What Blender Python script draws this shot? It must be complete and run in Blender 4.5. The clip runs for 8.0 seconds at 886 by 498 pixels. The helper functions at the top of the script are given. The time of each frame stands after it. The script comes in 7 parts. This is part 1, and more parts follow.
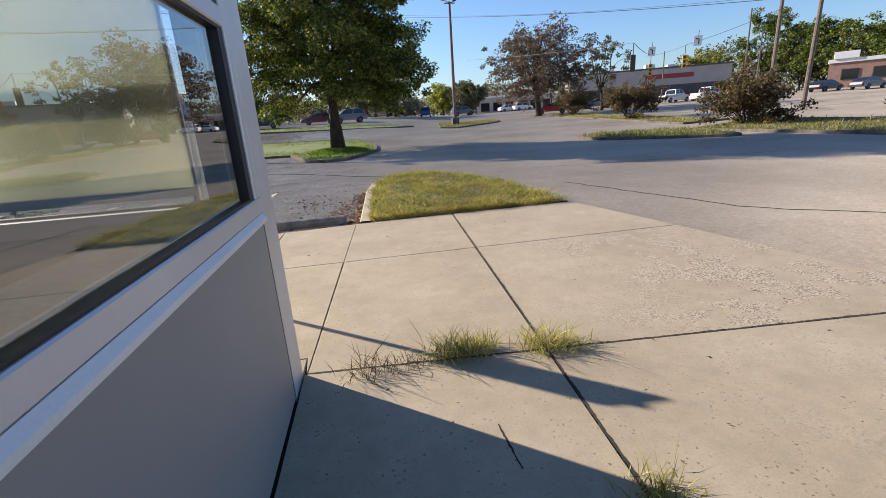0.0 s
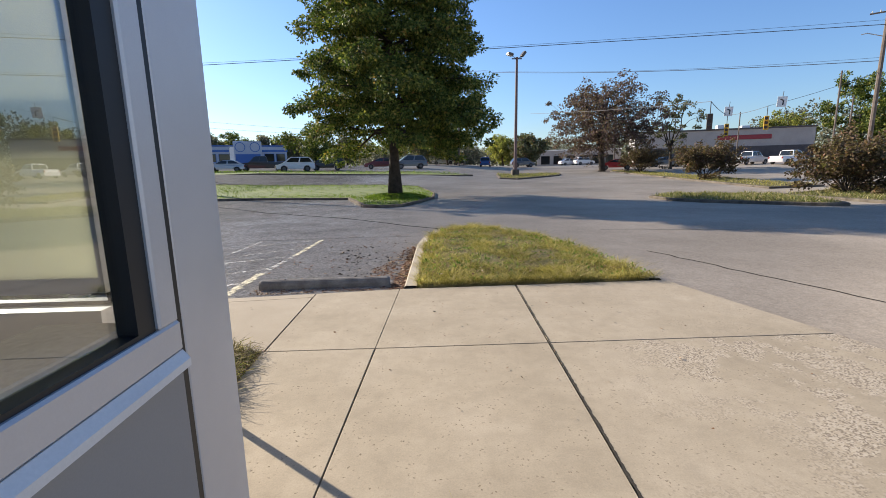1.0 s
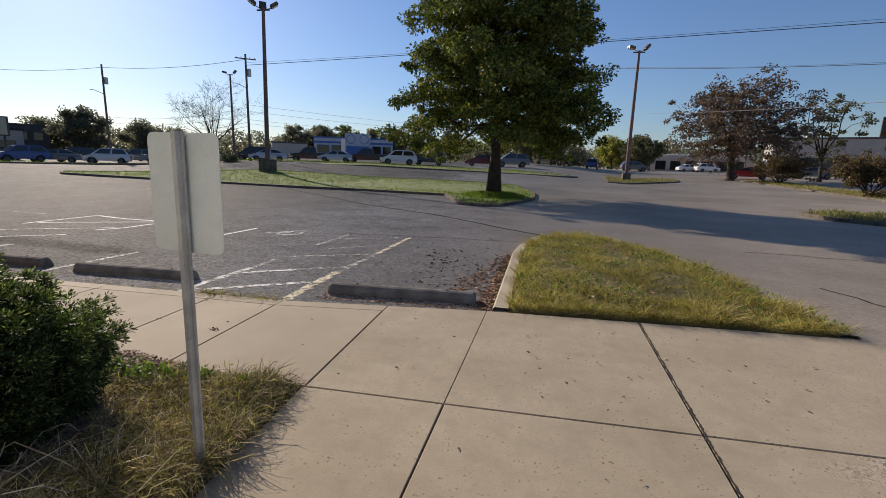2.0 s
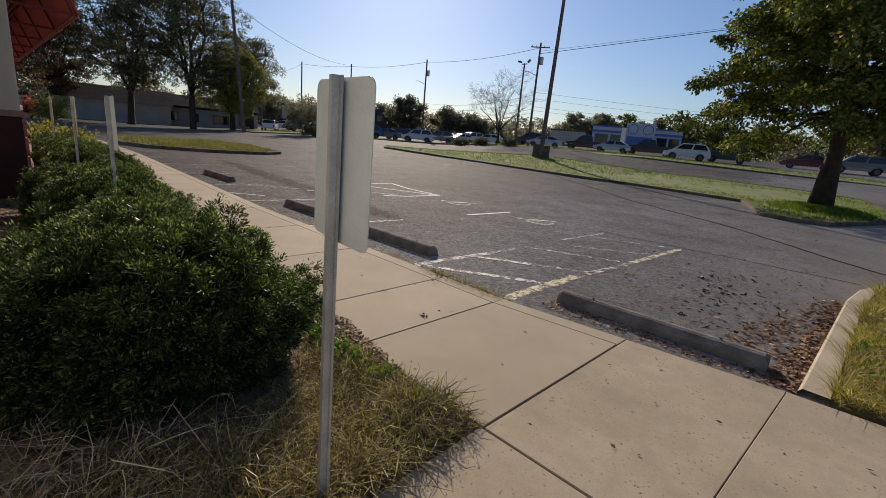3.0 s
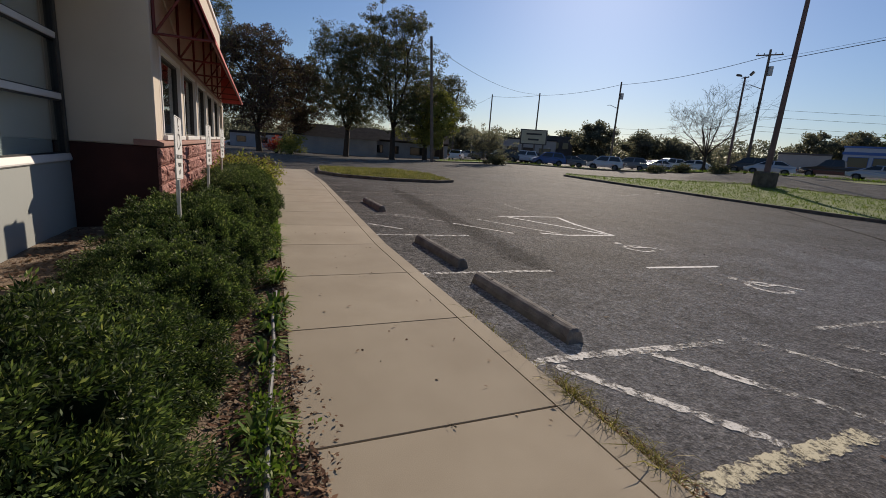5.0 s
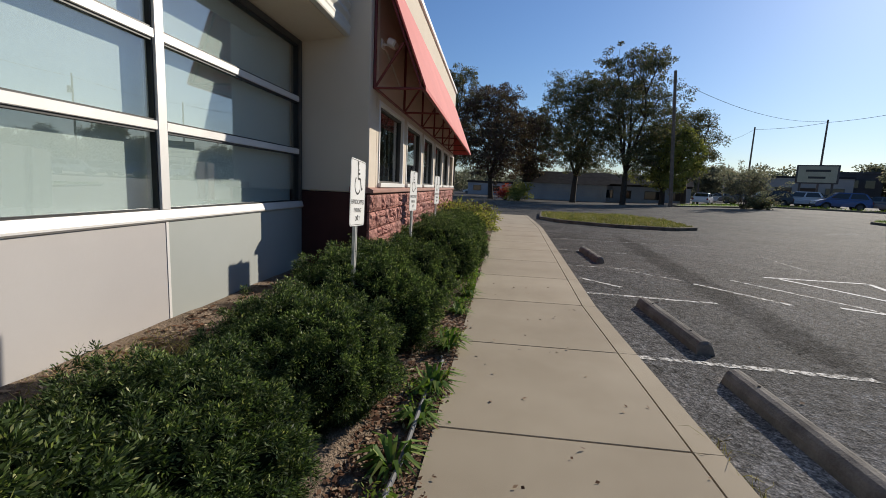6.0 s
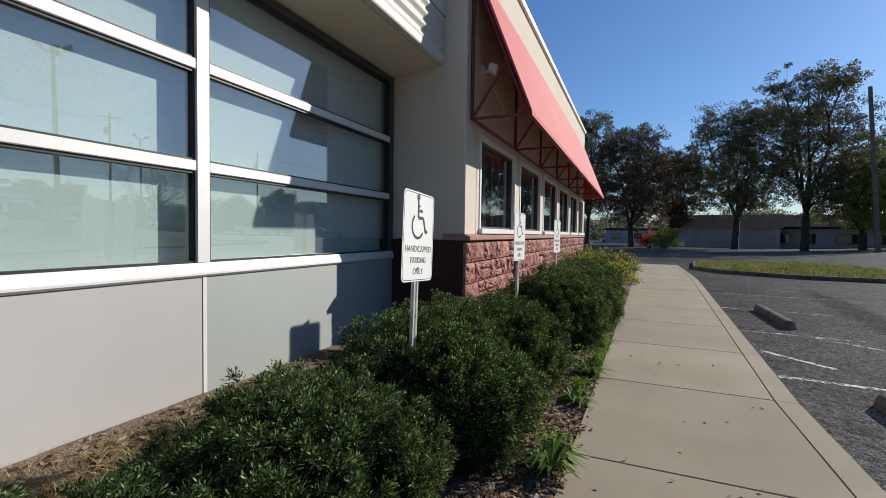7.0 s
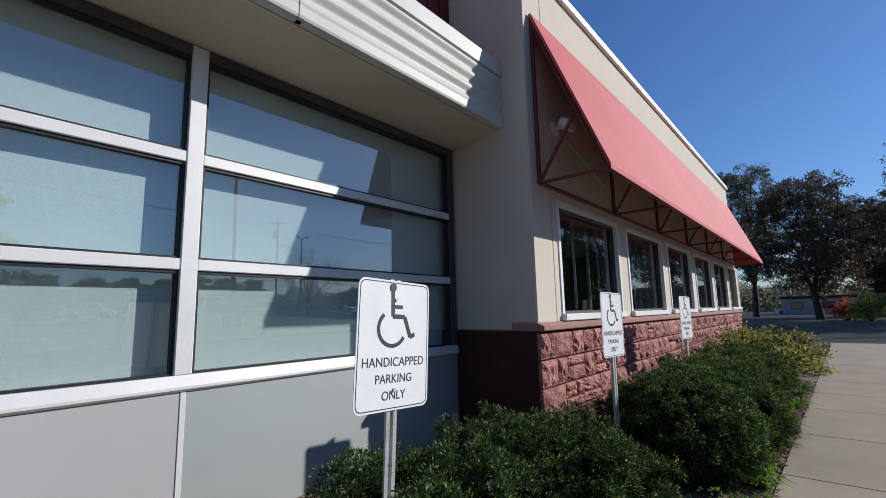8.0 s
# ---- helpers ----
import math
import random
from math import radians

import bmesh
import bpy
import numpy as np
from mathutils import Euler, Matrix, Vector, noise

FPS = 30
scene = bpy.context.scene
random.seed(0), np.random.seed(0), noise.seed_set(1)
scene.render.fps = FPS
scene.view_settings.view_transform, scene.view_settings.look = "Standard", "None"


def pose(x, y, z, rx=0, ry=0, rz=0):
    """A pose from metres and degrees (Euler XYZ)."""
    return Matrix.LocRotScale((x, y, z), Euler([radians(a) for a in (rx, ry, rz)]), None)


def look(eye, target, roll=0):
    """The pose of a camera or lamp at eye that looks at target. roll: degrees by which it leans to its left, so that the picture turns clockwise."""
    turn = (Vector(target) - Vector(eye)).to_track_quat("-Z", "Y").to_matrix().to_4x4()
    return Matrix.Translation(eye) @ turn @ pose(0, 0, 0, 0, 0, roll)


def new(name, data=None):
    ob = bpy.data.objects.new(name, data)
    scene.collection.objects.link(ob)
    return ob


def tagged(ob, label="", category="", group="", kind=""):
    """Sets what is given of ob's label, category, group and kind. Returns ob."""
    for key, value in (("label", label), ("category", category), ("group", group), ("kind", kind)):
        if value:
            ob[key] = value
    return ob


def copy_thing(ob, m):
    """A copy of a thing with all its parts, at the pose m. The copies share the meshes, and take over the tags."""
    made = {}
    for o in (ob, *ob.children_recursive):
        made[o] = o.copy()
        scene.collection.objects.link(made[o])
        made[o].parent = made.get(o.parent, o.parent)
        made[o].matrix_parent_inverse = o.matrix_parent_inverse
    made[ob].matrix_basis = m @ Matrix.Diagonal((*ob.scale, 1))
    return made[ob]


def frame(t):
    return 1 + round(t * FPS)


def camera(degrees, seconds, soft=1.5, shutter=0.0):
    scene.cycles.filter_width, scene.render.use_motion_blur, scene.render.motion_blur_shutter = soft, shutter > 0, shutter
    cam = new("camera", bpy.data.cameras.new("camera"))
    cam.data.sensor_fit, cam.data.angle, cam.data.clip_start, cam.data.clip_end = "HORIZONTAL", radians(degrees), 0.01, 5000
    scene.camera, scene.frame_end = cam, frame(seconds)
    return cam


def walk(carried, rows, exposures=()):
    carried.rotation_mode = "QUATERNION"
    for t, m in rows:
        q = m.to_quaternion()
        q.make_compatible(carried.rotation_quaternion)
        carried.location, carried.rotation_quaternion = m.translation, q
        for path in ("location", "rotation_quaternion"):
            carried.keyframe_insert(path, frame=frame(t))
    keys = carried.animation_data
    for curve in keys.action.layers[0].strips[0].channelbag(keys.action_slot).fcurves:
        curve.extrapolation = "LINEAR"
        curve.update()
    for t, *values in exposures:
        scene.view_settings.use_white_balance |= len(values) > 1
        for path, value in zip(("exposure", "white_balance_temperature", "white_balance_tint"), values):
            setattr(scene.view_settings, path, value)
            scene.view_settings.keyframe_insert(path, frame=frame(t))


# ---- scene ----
cam = camera(89.8, 8.0, soft=0.8)
PATH = [
    (0, (0.104, -0.277, 1.539), (0.376, 1.622, 0.973), -4.0),
    (0.5, (0.179, 0.37, 1.539), (0.282, 2.324, 1.127), -1.6),
    (1, (0.166, 0.995, 1.579), (0.225, 2.962, 1.225), -1.1),
    (1.2, (0.176, 1.22, 1.595), (0.223, 3.187, 1.237), -1.0),
    (2.3, (0.046, 2.45, 1.523), (-0.606, 4.303, 1.145), 3.0),
    (2.5, (-0.006, 2.629, 1.524), (-0.889, 4.378, 1.119), 3.8),
    (3, (-0.107, 3.059, 1.491), (-1.442, 4.469, 1.013), 5.2),
    (3.5, (-0.299, 3.456, 1.493), (-1.651, 4.858, 1.038), 5.7),
    (4, (-0.531, 3.909, 1.485), (-1.844, 5.345, 1.024), 5.3),
    (4.5, (-0.912, 4.355, 1.48), (-2.463, 5.545, 1.059), 4.6),
    (5, (-1.361, 4.706, 1.475), (-3.161, 5.47, 1.051), 4.2),
    (5.2, (-1.552, 4.84, 1.458), (-3.42, 5.404, 1.019), 4.4),
    (6.3, (-2.717, 5.257, 1.415), (-4.652, 4.801, 1.193), 2.2),
    (6.5, (-2.955, 5.297, 1.383), (-4.855, 4.704, 1.187), 1.9),
    (7, (-3.556, 5.278, 1.367), (-5.391, 4.486, 1.295), 0.8),
    (7.5, (-4.085, 5.328, 1.387), (-5.862, 4.406, 1.487), 0.1),
    (7.7, (-4.312, 5.413, 1.396), (-6.015, 4.379, 1.573), -0.4),
    (8, (-4.655, 5.492, 1.47), (-6.162, 4.209, 1.753), -1.3),
]
walk(cam, [(t, look(eye, target, roll)) for t, eye, target, roll in PATH], exposures=((0, 1.07, 6950, 14), (1.2, 1.05, 6900, 12), (2.4, 0.05, 7350, 17), (3.4, 0.12, 7450, 16), (4.6, 0.14, 7400, 16), (5.0, -0.1, 7250, 15), (5.2, -0.1, 7200, 15), (6.4, 0.24, 6500, 8), (7.2, 0.17, 6230, 8), (8, 0.0, 5850, 11)))

# ---- sky and sun ----
SUN_AZ, SUN_EL = -50.4, 24.6
sky_world = bpy.data.worlds.new("sky")
scene.world = sky_world
sky_world.use_nodes = True
wt = sky_world.node_tree
sky = wt.nodes.new("ShaderNodeTexSky")
sky.sky_type = "NISHITA"
sky.sun_disc = False
sky.sun_elevation = radians(SUN_EL)
sky.sun_rotation = radians(SUN_AZ)
sky.air_density = 1.25
sky.dust_density = 0.35
sky.ozone_density = 6.0
clear = wt.nodes.new("ShaderNodeMix")
clear.data_type, clear.blend_type = "RGBA", "MULTIPLY"
clear.inputs[0].default_value = 1.0
clear.inputs[7].default_value = (0.905, 1.0, 1.19, 1)
wt.links.new(sky.outputs[0], clear.inputs[6])
wt.links.new(clear.outputs[2], wt.nodes["Background"].inputs[0])
wt.nodes["Background"].inputs[1].default_value = 0.078
sun_data = bpy.data.lights.new("sun", "SUN")
sun_data.energy = 5.0
sun_data.angle = radians(0.55)
sun_data.color = (1.0, 0.93, 0.82)
sun_dir = Vector((math.sin(radians(SUN_AZ)) * math.cos(radians(SUN_EL)), math.cos(radians(SUN_AZ)) * math.cos(radians(SUN_EL)), math.sin(radians(SUN_EL))))
sun = new("sun", sun_data)
sun.matrix_world = look(sun_dir * 50, (0, 0, 0))


# ---- materials ----
def nodes_of(name):
    m = bpy.data.materials.new(name)
    m.use_nodes = True
    nt = m.node_tree
    return m, nt, nt.nodes["Principled BSDF"]


def noise_node(nt, scale, detail=4.0, rough=0.6, coords=None):
    n = nt.nodes.new("ShaderNodeTexNoise")
    n.inputs["Scale"].default_value = scale
    n.inputs["Detail"].default_value = detail
    n.inputs["Roughness"].default_value = rough
    if coords is not None:
        nt.links.new(coords, n.inputs["Vector"])
    return n


def ramp_node(nt, fac, stops):
    r = nt.nodes.new("ShaderNodeValToRGB")
    while len(r.color_ramp.elements) < len(stops):
        r.color_ramp.elements.new(0.5)
    for e, (p, c) in zip(r.color_ramp.elements, stops):
        e.position = p
        e.color = (*c, 1) if len(c) == 3 else c
    nt.links.new(fac, r.inputs[0])
    return r


def mix_node(nt, a, b, fac, blend="MIX"):
    m = nt.nodes.new("ShaderNodeMix")
    m.data_type = "RGBA"
    m.blend_type = blend
    for sock, v in ((m.inputs[0], fac), (m.inputs[6], a), (m.inputs[7], b)):
        if isinstance(v, bpy.types.NodeSocket):
            nt.links.new(v, sock)
        elif isinstance(v, (int, float)):
            sock.default_value = v
        else:
            sock.default_value = (*v, 1)
    return m.outputs[2]


def grey(v):
    return (v, v, v)


def surface(name, dark, light, big=1.5, fine=40.0, rough=0.8, bump=0.2, metal=0.0, fine_mix=0.35, vary=0.0, island=0.0, spec=0.4, height=0.01):
    """Two scales of colour variation, fine relief, and variation from piece to piece."""
    m, nt, b = nodes_of(name)
    pos = nt.nodes.new("ShaderNodeNewGeometry")
    n1 = noise_node(nt, big, 5, 0.6, pos.outputs["Position"])
    n2 = noise_node(nt, fine, 3, 0.65, pos.outputs["Position"])
    col = ramp_node(nt, n1.outputs[0], [(0.3, dark), (0.7, light)]).outputs[0]
    speck = ramp_node(nt, n2.outputs[0], [(0.3, grey(0.55)), (0.7, grey(1.3))]).outputs[0]
    col = mix_node(nt, col, speck, fine_mix, "MULTIPLY")
    if vary or island:
        src = nt.nodes.new("ShaderNodeObjectInfo").outputs["Random"] if vary else pos.outputs["Random Per Island"]
        k = vary or island
        tone = ramp_node(nt, src, [(0.0, grey(1 - k)), (1.0, grey(1 + k))]).outputs[0]
        col = mix_node(nt, col, tone, 1.0, "MULTIPLY")
    nt.links.new(col, b.inputs["Base Color"])
    b.inputs["Roughness"].default_value = rough
    b.inputs["Metallic"].default_value = metal
    b.inputs["Specular IOR Level"].default_value = spec
    if bump:
        bp = nt.nodes.new("ShaderNodeBump")
        bp.inputs["Strength"].default_value = bump
        bp.inputs["Distance"].default_value = height
        nt.links.new(n2.outputs[0], bp.inputs["Height"])
        nt.links.new(bp.outputs[0], b.inputs["Normal"])
    return m


def leafy(name, stops, rough=0.6, through_light=0.35, glow=(1.25, 1.35, 0.7)):
    """Leaves: colour from leaf to leaf, with light passing through the blade."""
    m, nt, b = nodes_of(name)
    geo = nt.nodes.new("ShaderNodeNewGeometry")
    col = ramp_node(nt, geo.outputs["Random Per Island"], stops).outputs[0]
    n = noise_node(nt, 0.9, 2, 0.5, geo.outputs["Position"])
    tone = ramp_node(nt, n.outputs[0], [(0.3, grey(0.75)), (0.7, grey(1.2))]).outputs[0]
    col = mix_node(nt, col, tone, 1.0, "MULTIPLY")
    nt.links.new(col, b.inputs["Base Color"])
    b.inputs["Roughness"].default_value = rough
    b.inputs["Specular IOR Level"].default_value = 0.13
    tr = nt.nodes.new("ShaderNodeBsdfTranslucent")
    nt.links.new(mix_node(nt, col, glow, 1.0, "MULTIPLY"), tr.inputs[0])
    mx = nt.nodes.new("ShaderNodeMixShader")
    mx.inputs[0].default_value = through_light
    nt.links.new(b.outputs[0], mx.inputs[1])
    nt.links.new(tr.outputs[0], mx.inputs[2])
    nt.links.new(mx.outputs[0], nt.nodes["Material Output"].inputs[0])
    return m


def pane_glass(name, tint, base=0.07):
    m, nt, b = nodes_of(name)
    nt.nodes.remove(b)
    tr = nt.nodes.new("ShaderNodeBsdfTransparent")
    tr.inputs[0].default_value = (*tint, 1)
    gl = nt.nodes.new("ShaderNodeBsdfGlossy")
    gl.inputs["Roughness"].default_value = 0.0
    lw = nt.nodes.new("ShaderNodeLayerWeight")
    pw = nt.nodes.new("ShaderNodeMath")
    pw.operation = "POWER"
    nt.links.new(lw.outputs["Facing"], pw.inputs[0])
    pw.inputs[1].default_value = 4.0
    fr = nt.nodes.new("ShaderNodeMapRange")
    nt.links.new(pw.outputs[0], fr.inputs[0])
    fr.inputs[3].default_value, fr.inputs[4].default_value = base, 0.95
    mx = nt.nodes.new("ShaderNodeMixShader")
    nt.links.new(fr.outputs[0], mx.inputs[0])
    nt.links.new(tr.outputs[0], mx.inputs[1])
    nt.links.new(gl.outputs[0], mx.inputs[2])
    nt.links.new(mx.outputs[0], nt.nodes["Material Output"].inputs[0])
    return m


def plain(name, col, rough=0.5, metal=0.0, emit=0.0):
    m, nt, b = nodes_of(name)
    b.inputs["Base Color"].default_value = (*col, 1)
    b.inputs["Roughness"].default_value = rough
    b.inputs["Metallic"].default_value = metal
    if emit:
        b.inputs["Emission Color"].default_value = (*col, 1)
        b.inputs["Emission Strength"].default_value = emit
    return m


def concrete_apron(name="apron_concrete", scour=0.75):
    """Tan broom-finished concrete; the part towards the drive is scoured down to its gravel."""
    m, nt, b = nodes_of(name)
    geo = nt.nodes.new("ShaderNodeNewGeometry")
    p = geo.outputs["Position"]
    n1 = noise_node(nt, 0.8, 6, 0.65, p)
    n2 = noise_node(nt, 90, 3, 0.7, p)
    n3 = noise_node(nt, 5.5, 5, 0.7, p)
    col = ramp_node(nt, n1.outputs[0], [(0.25, (0.28, 0.232, 0.165)), (0.5, (0.35, 0.293, 0.212)), (0.75, (0.41, 0.348, 0.26))]).outputs[0]
    blot = ramp_node(nt, n3.outputs[0], [(0.3, grey(0.82)), (0.55, grey(1.02)), (0.75, grey(1.1))]).outputs[0]
    col = mix_node(nt, col, blot, 0.7, "MULTIPLY")
    speck = ramp_node(nt, n2.outputs[0], [(0.3, grey(0.75)), (0.7, grey(1.15))]).outputs[0]
    col = mix_node(nt, col, speck, 0.5, "MULTIPLY")
    # dark pits
    vor = nt.nodes.new("ShaderNodeTexVoronoi")
    vor.inputs["Scale"].default_value = 9
    nt.links.new(p, vor.inputs["Vector"])
    pits = ramp_node(nt, vor.outputs["Distance"], [(0.03, grey(0.35)), (0.07, grey(1.0))]).outputs[0]
    col = mix_node(nt, col, pits, 0.14, "MULTIPLY")
    # clustered small pits where the skin has spalled
    vor3 = nt.nodes.new("ShaderNodeTexVoronoi")
    vor3.inputs["Scale"].default_value = 30
    vor3.inputs["Randomness"].default_value = 1.0
    wavy = nt.nodes.new("ShaderNodeVectorMath")
    wavy.operation = "MULTIPLY_ADD"
    n7 = noise_node(nt, 24, 3, 0.7, p)
    nt.links.new(n7.outputs["Color"], wavy.inputs[0])
    wavy.inputs[1].default_value = (0.05, 0.05, 0.05)
    nt.links.new(p, wavy.inputs[2])
    nt.links.new(wavy.outputs[0], vor3.inputs["Vector"])
    spall = ramp_node(nt, vor3.outputs["Distance"], [(0.12, grey(0.0)), (0.26, grey(1.0))]).outputs[0]
    where = ramp_node(nt, n3.outputs[0], [(0.45, grey(0.0)), (0.60, grey(0.9))]).outputs[0]
    col = mix_node(nt, col, mix_node(nt, (0.13, 0.098, 0.064), col, spall), where)
    # scoured zone: x beyond about 1.5 m, with a wavy border
    sep = nt.nodes.new("ShaderNodeSeparateXYZ")
    nt.links.new(p, sep.inputs[0])
    n4 = noise_node(nt, 1.1, 5, 0.7, p)
    wob = nt.nodes.new("ShaderNodeMath")
    wob.operation = "MULTIPLY_ADD"
    nt.links.new(n4.outputs[0], wob.inputs[0])
    wob.inputs[1].default_value = 2.6
    nt.links.new(sep.outputs[0], wob.inputs[2])
    zone = nt.nodes.new("ShaderNodeMapRange")
    nt.links.new(wob.outputs[0], zone.inputs[0])
    zone.inputs[1].default_value, zone.inputs[2].default_value = 2.9, 3.7
    grav = nt.nodes.new("ShaderNodeTexVoronoi")
    grav.inputs["Scale"].default_value = 90
    nt.links.new(p, grav.inputs["Vector"])
    gcol = ramp_node(nt, grav.outputs["Color"], [(0.30, (0.19, 0.155, 0.115)), (0.42, (0.33, 0.275, 0.20)), (0.55, (0.37, 0.31, 0.225)), (0.70, (0.42, 0.36, 0.28))]).outputs[0]
    n6 = noise_node(nt, 1.7, 6, 0.7, p)
    patchy = ramp_node(nt, n6.outputs[0], [(0.485, grey(0.0)), (0.52, grey(1.0))]).outputs[0]
    worn = mix_node(nt, zone.outputs[0], patchy, 1.0, "MULTIPLY")
    col = mix_node(nt, col, gcol, mix_scalar(nt, worn, scour))
    nt.links.new(col, b.inputs["Base Color"])
    b.inputs["Roughness"].default_value = 0.9
    b.inputs["Specular IOR Level"].default_value = 0.2
    hmix = mix_node(nt, n2.outputs[0], grav.outputs["Distance"], mix_scalar(nt, worn, min(1.0, scour * 1.3)))
    bp = nt.nodes.new("ShaderNodeBump")
    hmix = mix_node(nt, hmix, mix_node(nt, (1.0, 1.0, 1.0), spall, where), 0.6)
    bp.inputs["Strength"].default_value = 0.4
    bp.inputs["Distance"].default_value = 0.005
    nt.links.new(hmix, bp.inputs["Height"])
    nt.links.new(bp.outputs[0], b.inputs["Normal"])
    return m


def mix_scalar(nt, sock, k):
    q = nt.nodes.new("ShaderNodeMath")
    q.operation = "MULTIPLY"
    nt.links.new(sock, q.inputs[0])
    q.inputs[1].default_value = k
    return q.outputs[0]


def asphalt_mat():
    m, nt, b = nodes_of("asphalt")
    geo = nt.nodes.new("ShaderNodeNewGeometry")
    p = geo.outputs["Position"]
    n1 = noise_node(nt, 0.16, 6, 0.6, p)
    n2 = noise_node(nt, 130, 2, 0.7, p)
    n3 = noise_node(nt, 1.6, 6, 0.75, p)
    col = ramp_node(nt, n1.outputs[0], [(0.3, (0.225, 0.205, 0.178)), (0.55, (0.325, 0.297, 0.26)), (0.75, (0.405, 0.372, 0.326))]).outputs[0]
    blot = ramp_node(nt, n3.outputs[0], [(0.34, grey(0.5)), (0.46, grey(0.9)), (0.56, grey(1.05)), (0.68, grey(1.35))]).outputs[0]
    # the tone runs with x: darkened in the west, paler and warmer eastwards
    sep = nt.nodes.new("ShaderNodeSeparateXYZ")
    nt.links.new(p, sep.inputs[0])
    wob = nt.nodes.new("ShaderNodeMath")
    wob.operation = "MULTIPLY_ADD"
    nt.links.new(n1.outputs[0], wob.inputs[0])
    wob.inputs[1].default_value = 8.0
    nt.links.new(sep.outputs[0], wob.inputs[2])
    east = nt.nodes.new("ShaderNodeMapRange")
    nt.links.new(wob.outputs[0], east.inputs[0])
    east.inputs[1].default_value, east.inputs[2].default_value = -8.0, 7.5
    east_tone = ramp_node(nt, east.outputs[0], [(0.0, (0.455, 0.425, 0.395)), (0.28, (0.68, 0.65, 0.615)), (0.45, (1.06, 1.04, 1.02)), (1.0, (1.02, 0.96, 0.89))]).outputs[0]
    col = mix_node(nt, col, east_tone, 1.0, "MULTIPLY")
    vor = nt.nodes.new("ShaderNodeTexVoronoi")
    vor.inputs["Scale"].default_value = 80
    nt.links.new(p, vor.inputs["Vector"])
    stones = ramp_node(nt, vor.outputs["Color"], [(0.28, grey(0.35)), (0.5, grey(0.92)), (0.72, grey(1.9))]).outputs[0]
    n8 = noise_node(nt, 0.55, 5, 0.62, p)
    patch = ramp_node(nt, n8.outputs[0], [(0.40, grey(0.72)), (0.50, grey(1.04)), (0.64, grey(1.18))]).outputs[0]
    # towards the east most of the contrast is taken out
    keen = nt.nodes.new("ShaderNodeMapRange")
    nt.links.new(east.outputs[0], keen.inputs[0])
    keen.inputs[1].default_value, keen.inputs[2].default_value = 0.35, 0.8
    keen.inputs[3].default_value, keen.inputs[4].default_value = 1.0, 0.16
    keen = keen.outputs[0]
    col = mix_node(nt, col, patch, mix_scalar(nt, keen, 0.85), "MULTIPLY")
    col = mix_node(nt, col, blot, mix_scalar(nt, keen, 0.8), "MULTIPLY")
    col = mix_node(nt, col, stones, mix_scalar(nt, keen, 0.75), "MULTIPLY")
    # ravelled surface: lost stones and clods
    n5 = noise_node(nt, 14, 5, 0.75, p)
    ravel = ramp_node(nt, n5.outputs[0], [(0.37, grey(0.3)), (0.46, grey(0.9)), (0.57, grey(1.05)), (0.66, grey(1.7))]).outputs[0]
    col = mix_node(nt, col, ravel, mix_scalar(nt, keen, 0.75), "MULTIPLY")
    vor2 = nt.nodes.new("ShaderNodeTexVoronoi")
    vor2.inputs["Scale"].default_value = 32
    nt.links.new(p, vor2.inputs["Vector"])
    clods = ramp_node(nt, vor2.outputs["Color"], [(0.3, grey(0.42)), (0.5, grey(1.0)), (0.7, grey(1.65))]).outputs[0]
    col = mix_node(nt, col, clods, mix_scalar(nt, keen, 0.55), "MULTIPLY")
    # a darker, soft-edged repair strip curving across the stalls
    def calc(op, a, c=None, d=None):
        q = nt.nodes.new("ShaderNodeMath")
        q.operation = op
        for i, v in enumerate((a, c, d)):
            if isinstance(v, (int, float)):
                q.inputs[i].default_value = v
            elif v is not None:
                nt.links.new(v, q.inputs[i])
        return q.outputs[0]
    u = calc("DIVIDE", calc("SUBTRACT", -7.0, sep.outputs[0]), 11.0)
    mid = calc("MULTIPLY_ADD", u, 1.03, 8.51)
    off = calc("ABSOLUTE", calc("SUBTRACT", sep.outputs[1], mid))
    off = calc("MULTIPLY_ADD", calc("SUBTRACT", n5.outputs[0], 0.5), 0.5, off)
    off = calc("ADD", off, calc("MAXIMUM", 0.0, calc("MULTIPLY", -4.0, u)))
    off = calc("ADD", off, calc("MAXIMUM", 0.0, calc("MULTIPLY", 1.2, calc("SUBTRACT", u, 0.85))))
    strip = nt.nodes.new("ShaderNodeMapRange")
    nt.links.new(off, strip.inputs[0])
    strip.inputs[1].default_value, strip.inputs[2].default_value = 0.20, 0.40
    strip.inputs[3].default_value, strip.inputs[4].default_value = 0.95, 0.0
    col = mix_node(nt, col, mix_node(nt, col, (0.66, 0.65, 0.64), 1.0, "MULTIPLY"), strip.outputs[0])
    nt.links.new(col, b.inputs["Base Color"])
    b.inputs["Roughness"].default_value = 0.82
    b.inputs["Diffuse Roughness"].default_value = 1.0
    sheen = calc("MULTIPLY", 0.09, calc("SUBTRACT", 1.0, calc("MULTIPLY", strip.outputs[0], 0.6)))
    nt.links.new(calc("MULTIPLY", sheen, ravel), b.inputs["Specular IOR Level"])
    bp = nt.nodes.new("ShaderNodeBump")
    nt.links.new(mix_scalar(nt, keen, 0.95), bp.inputs["Strength"])
    bp.inputs["Distance"].default_value = 0.012
    nt.links.new(mix_node(nt, vor.outputs["Distance"], vor2.outputs["Distance"], 0.55), bp.inputs["Height"])
    nt.links.new(bp.outputs[0], b.inputs["Normal"])
    return m


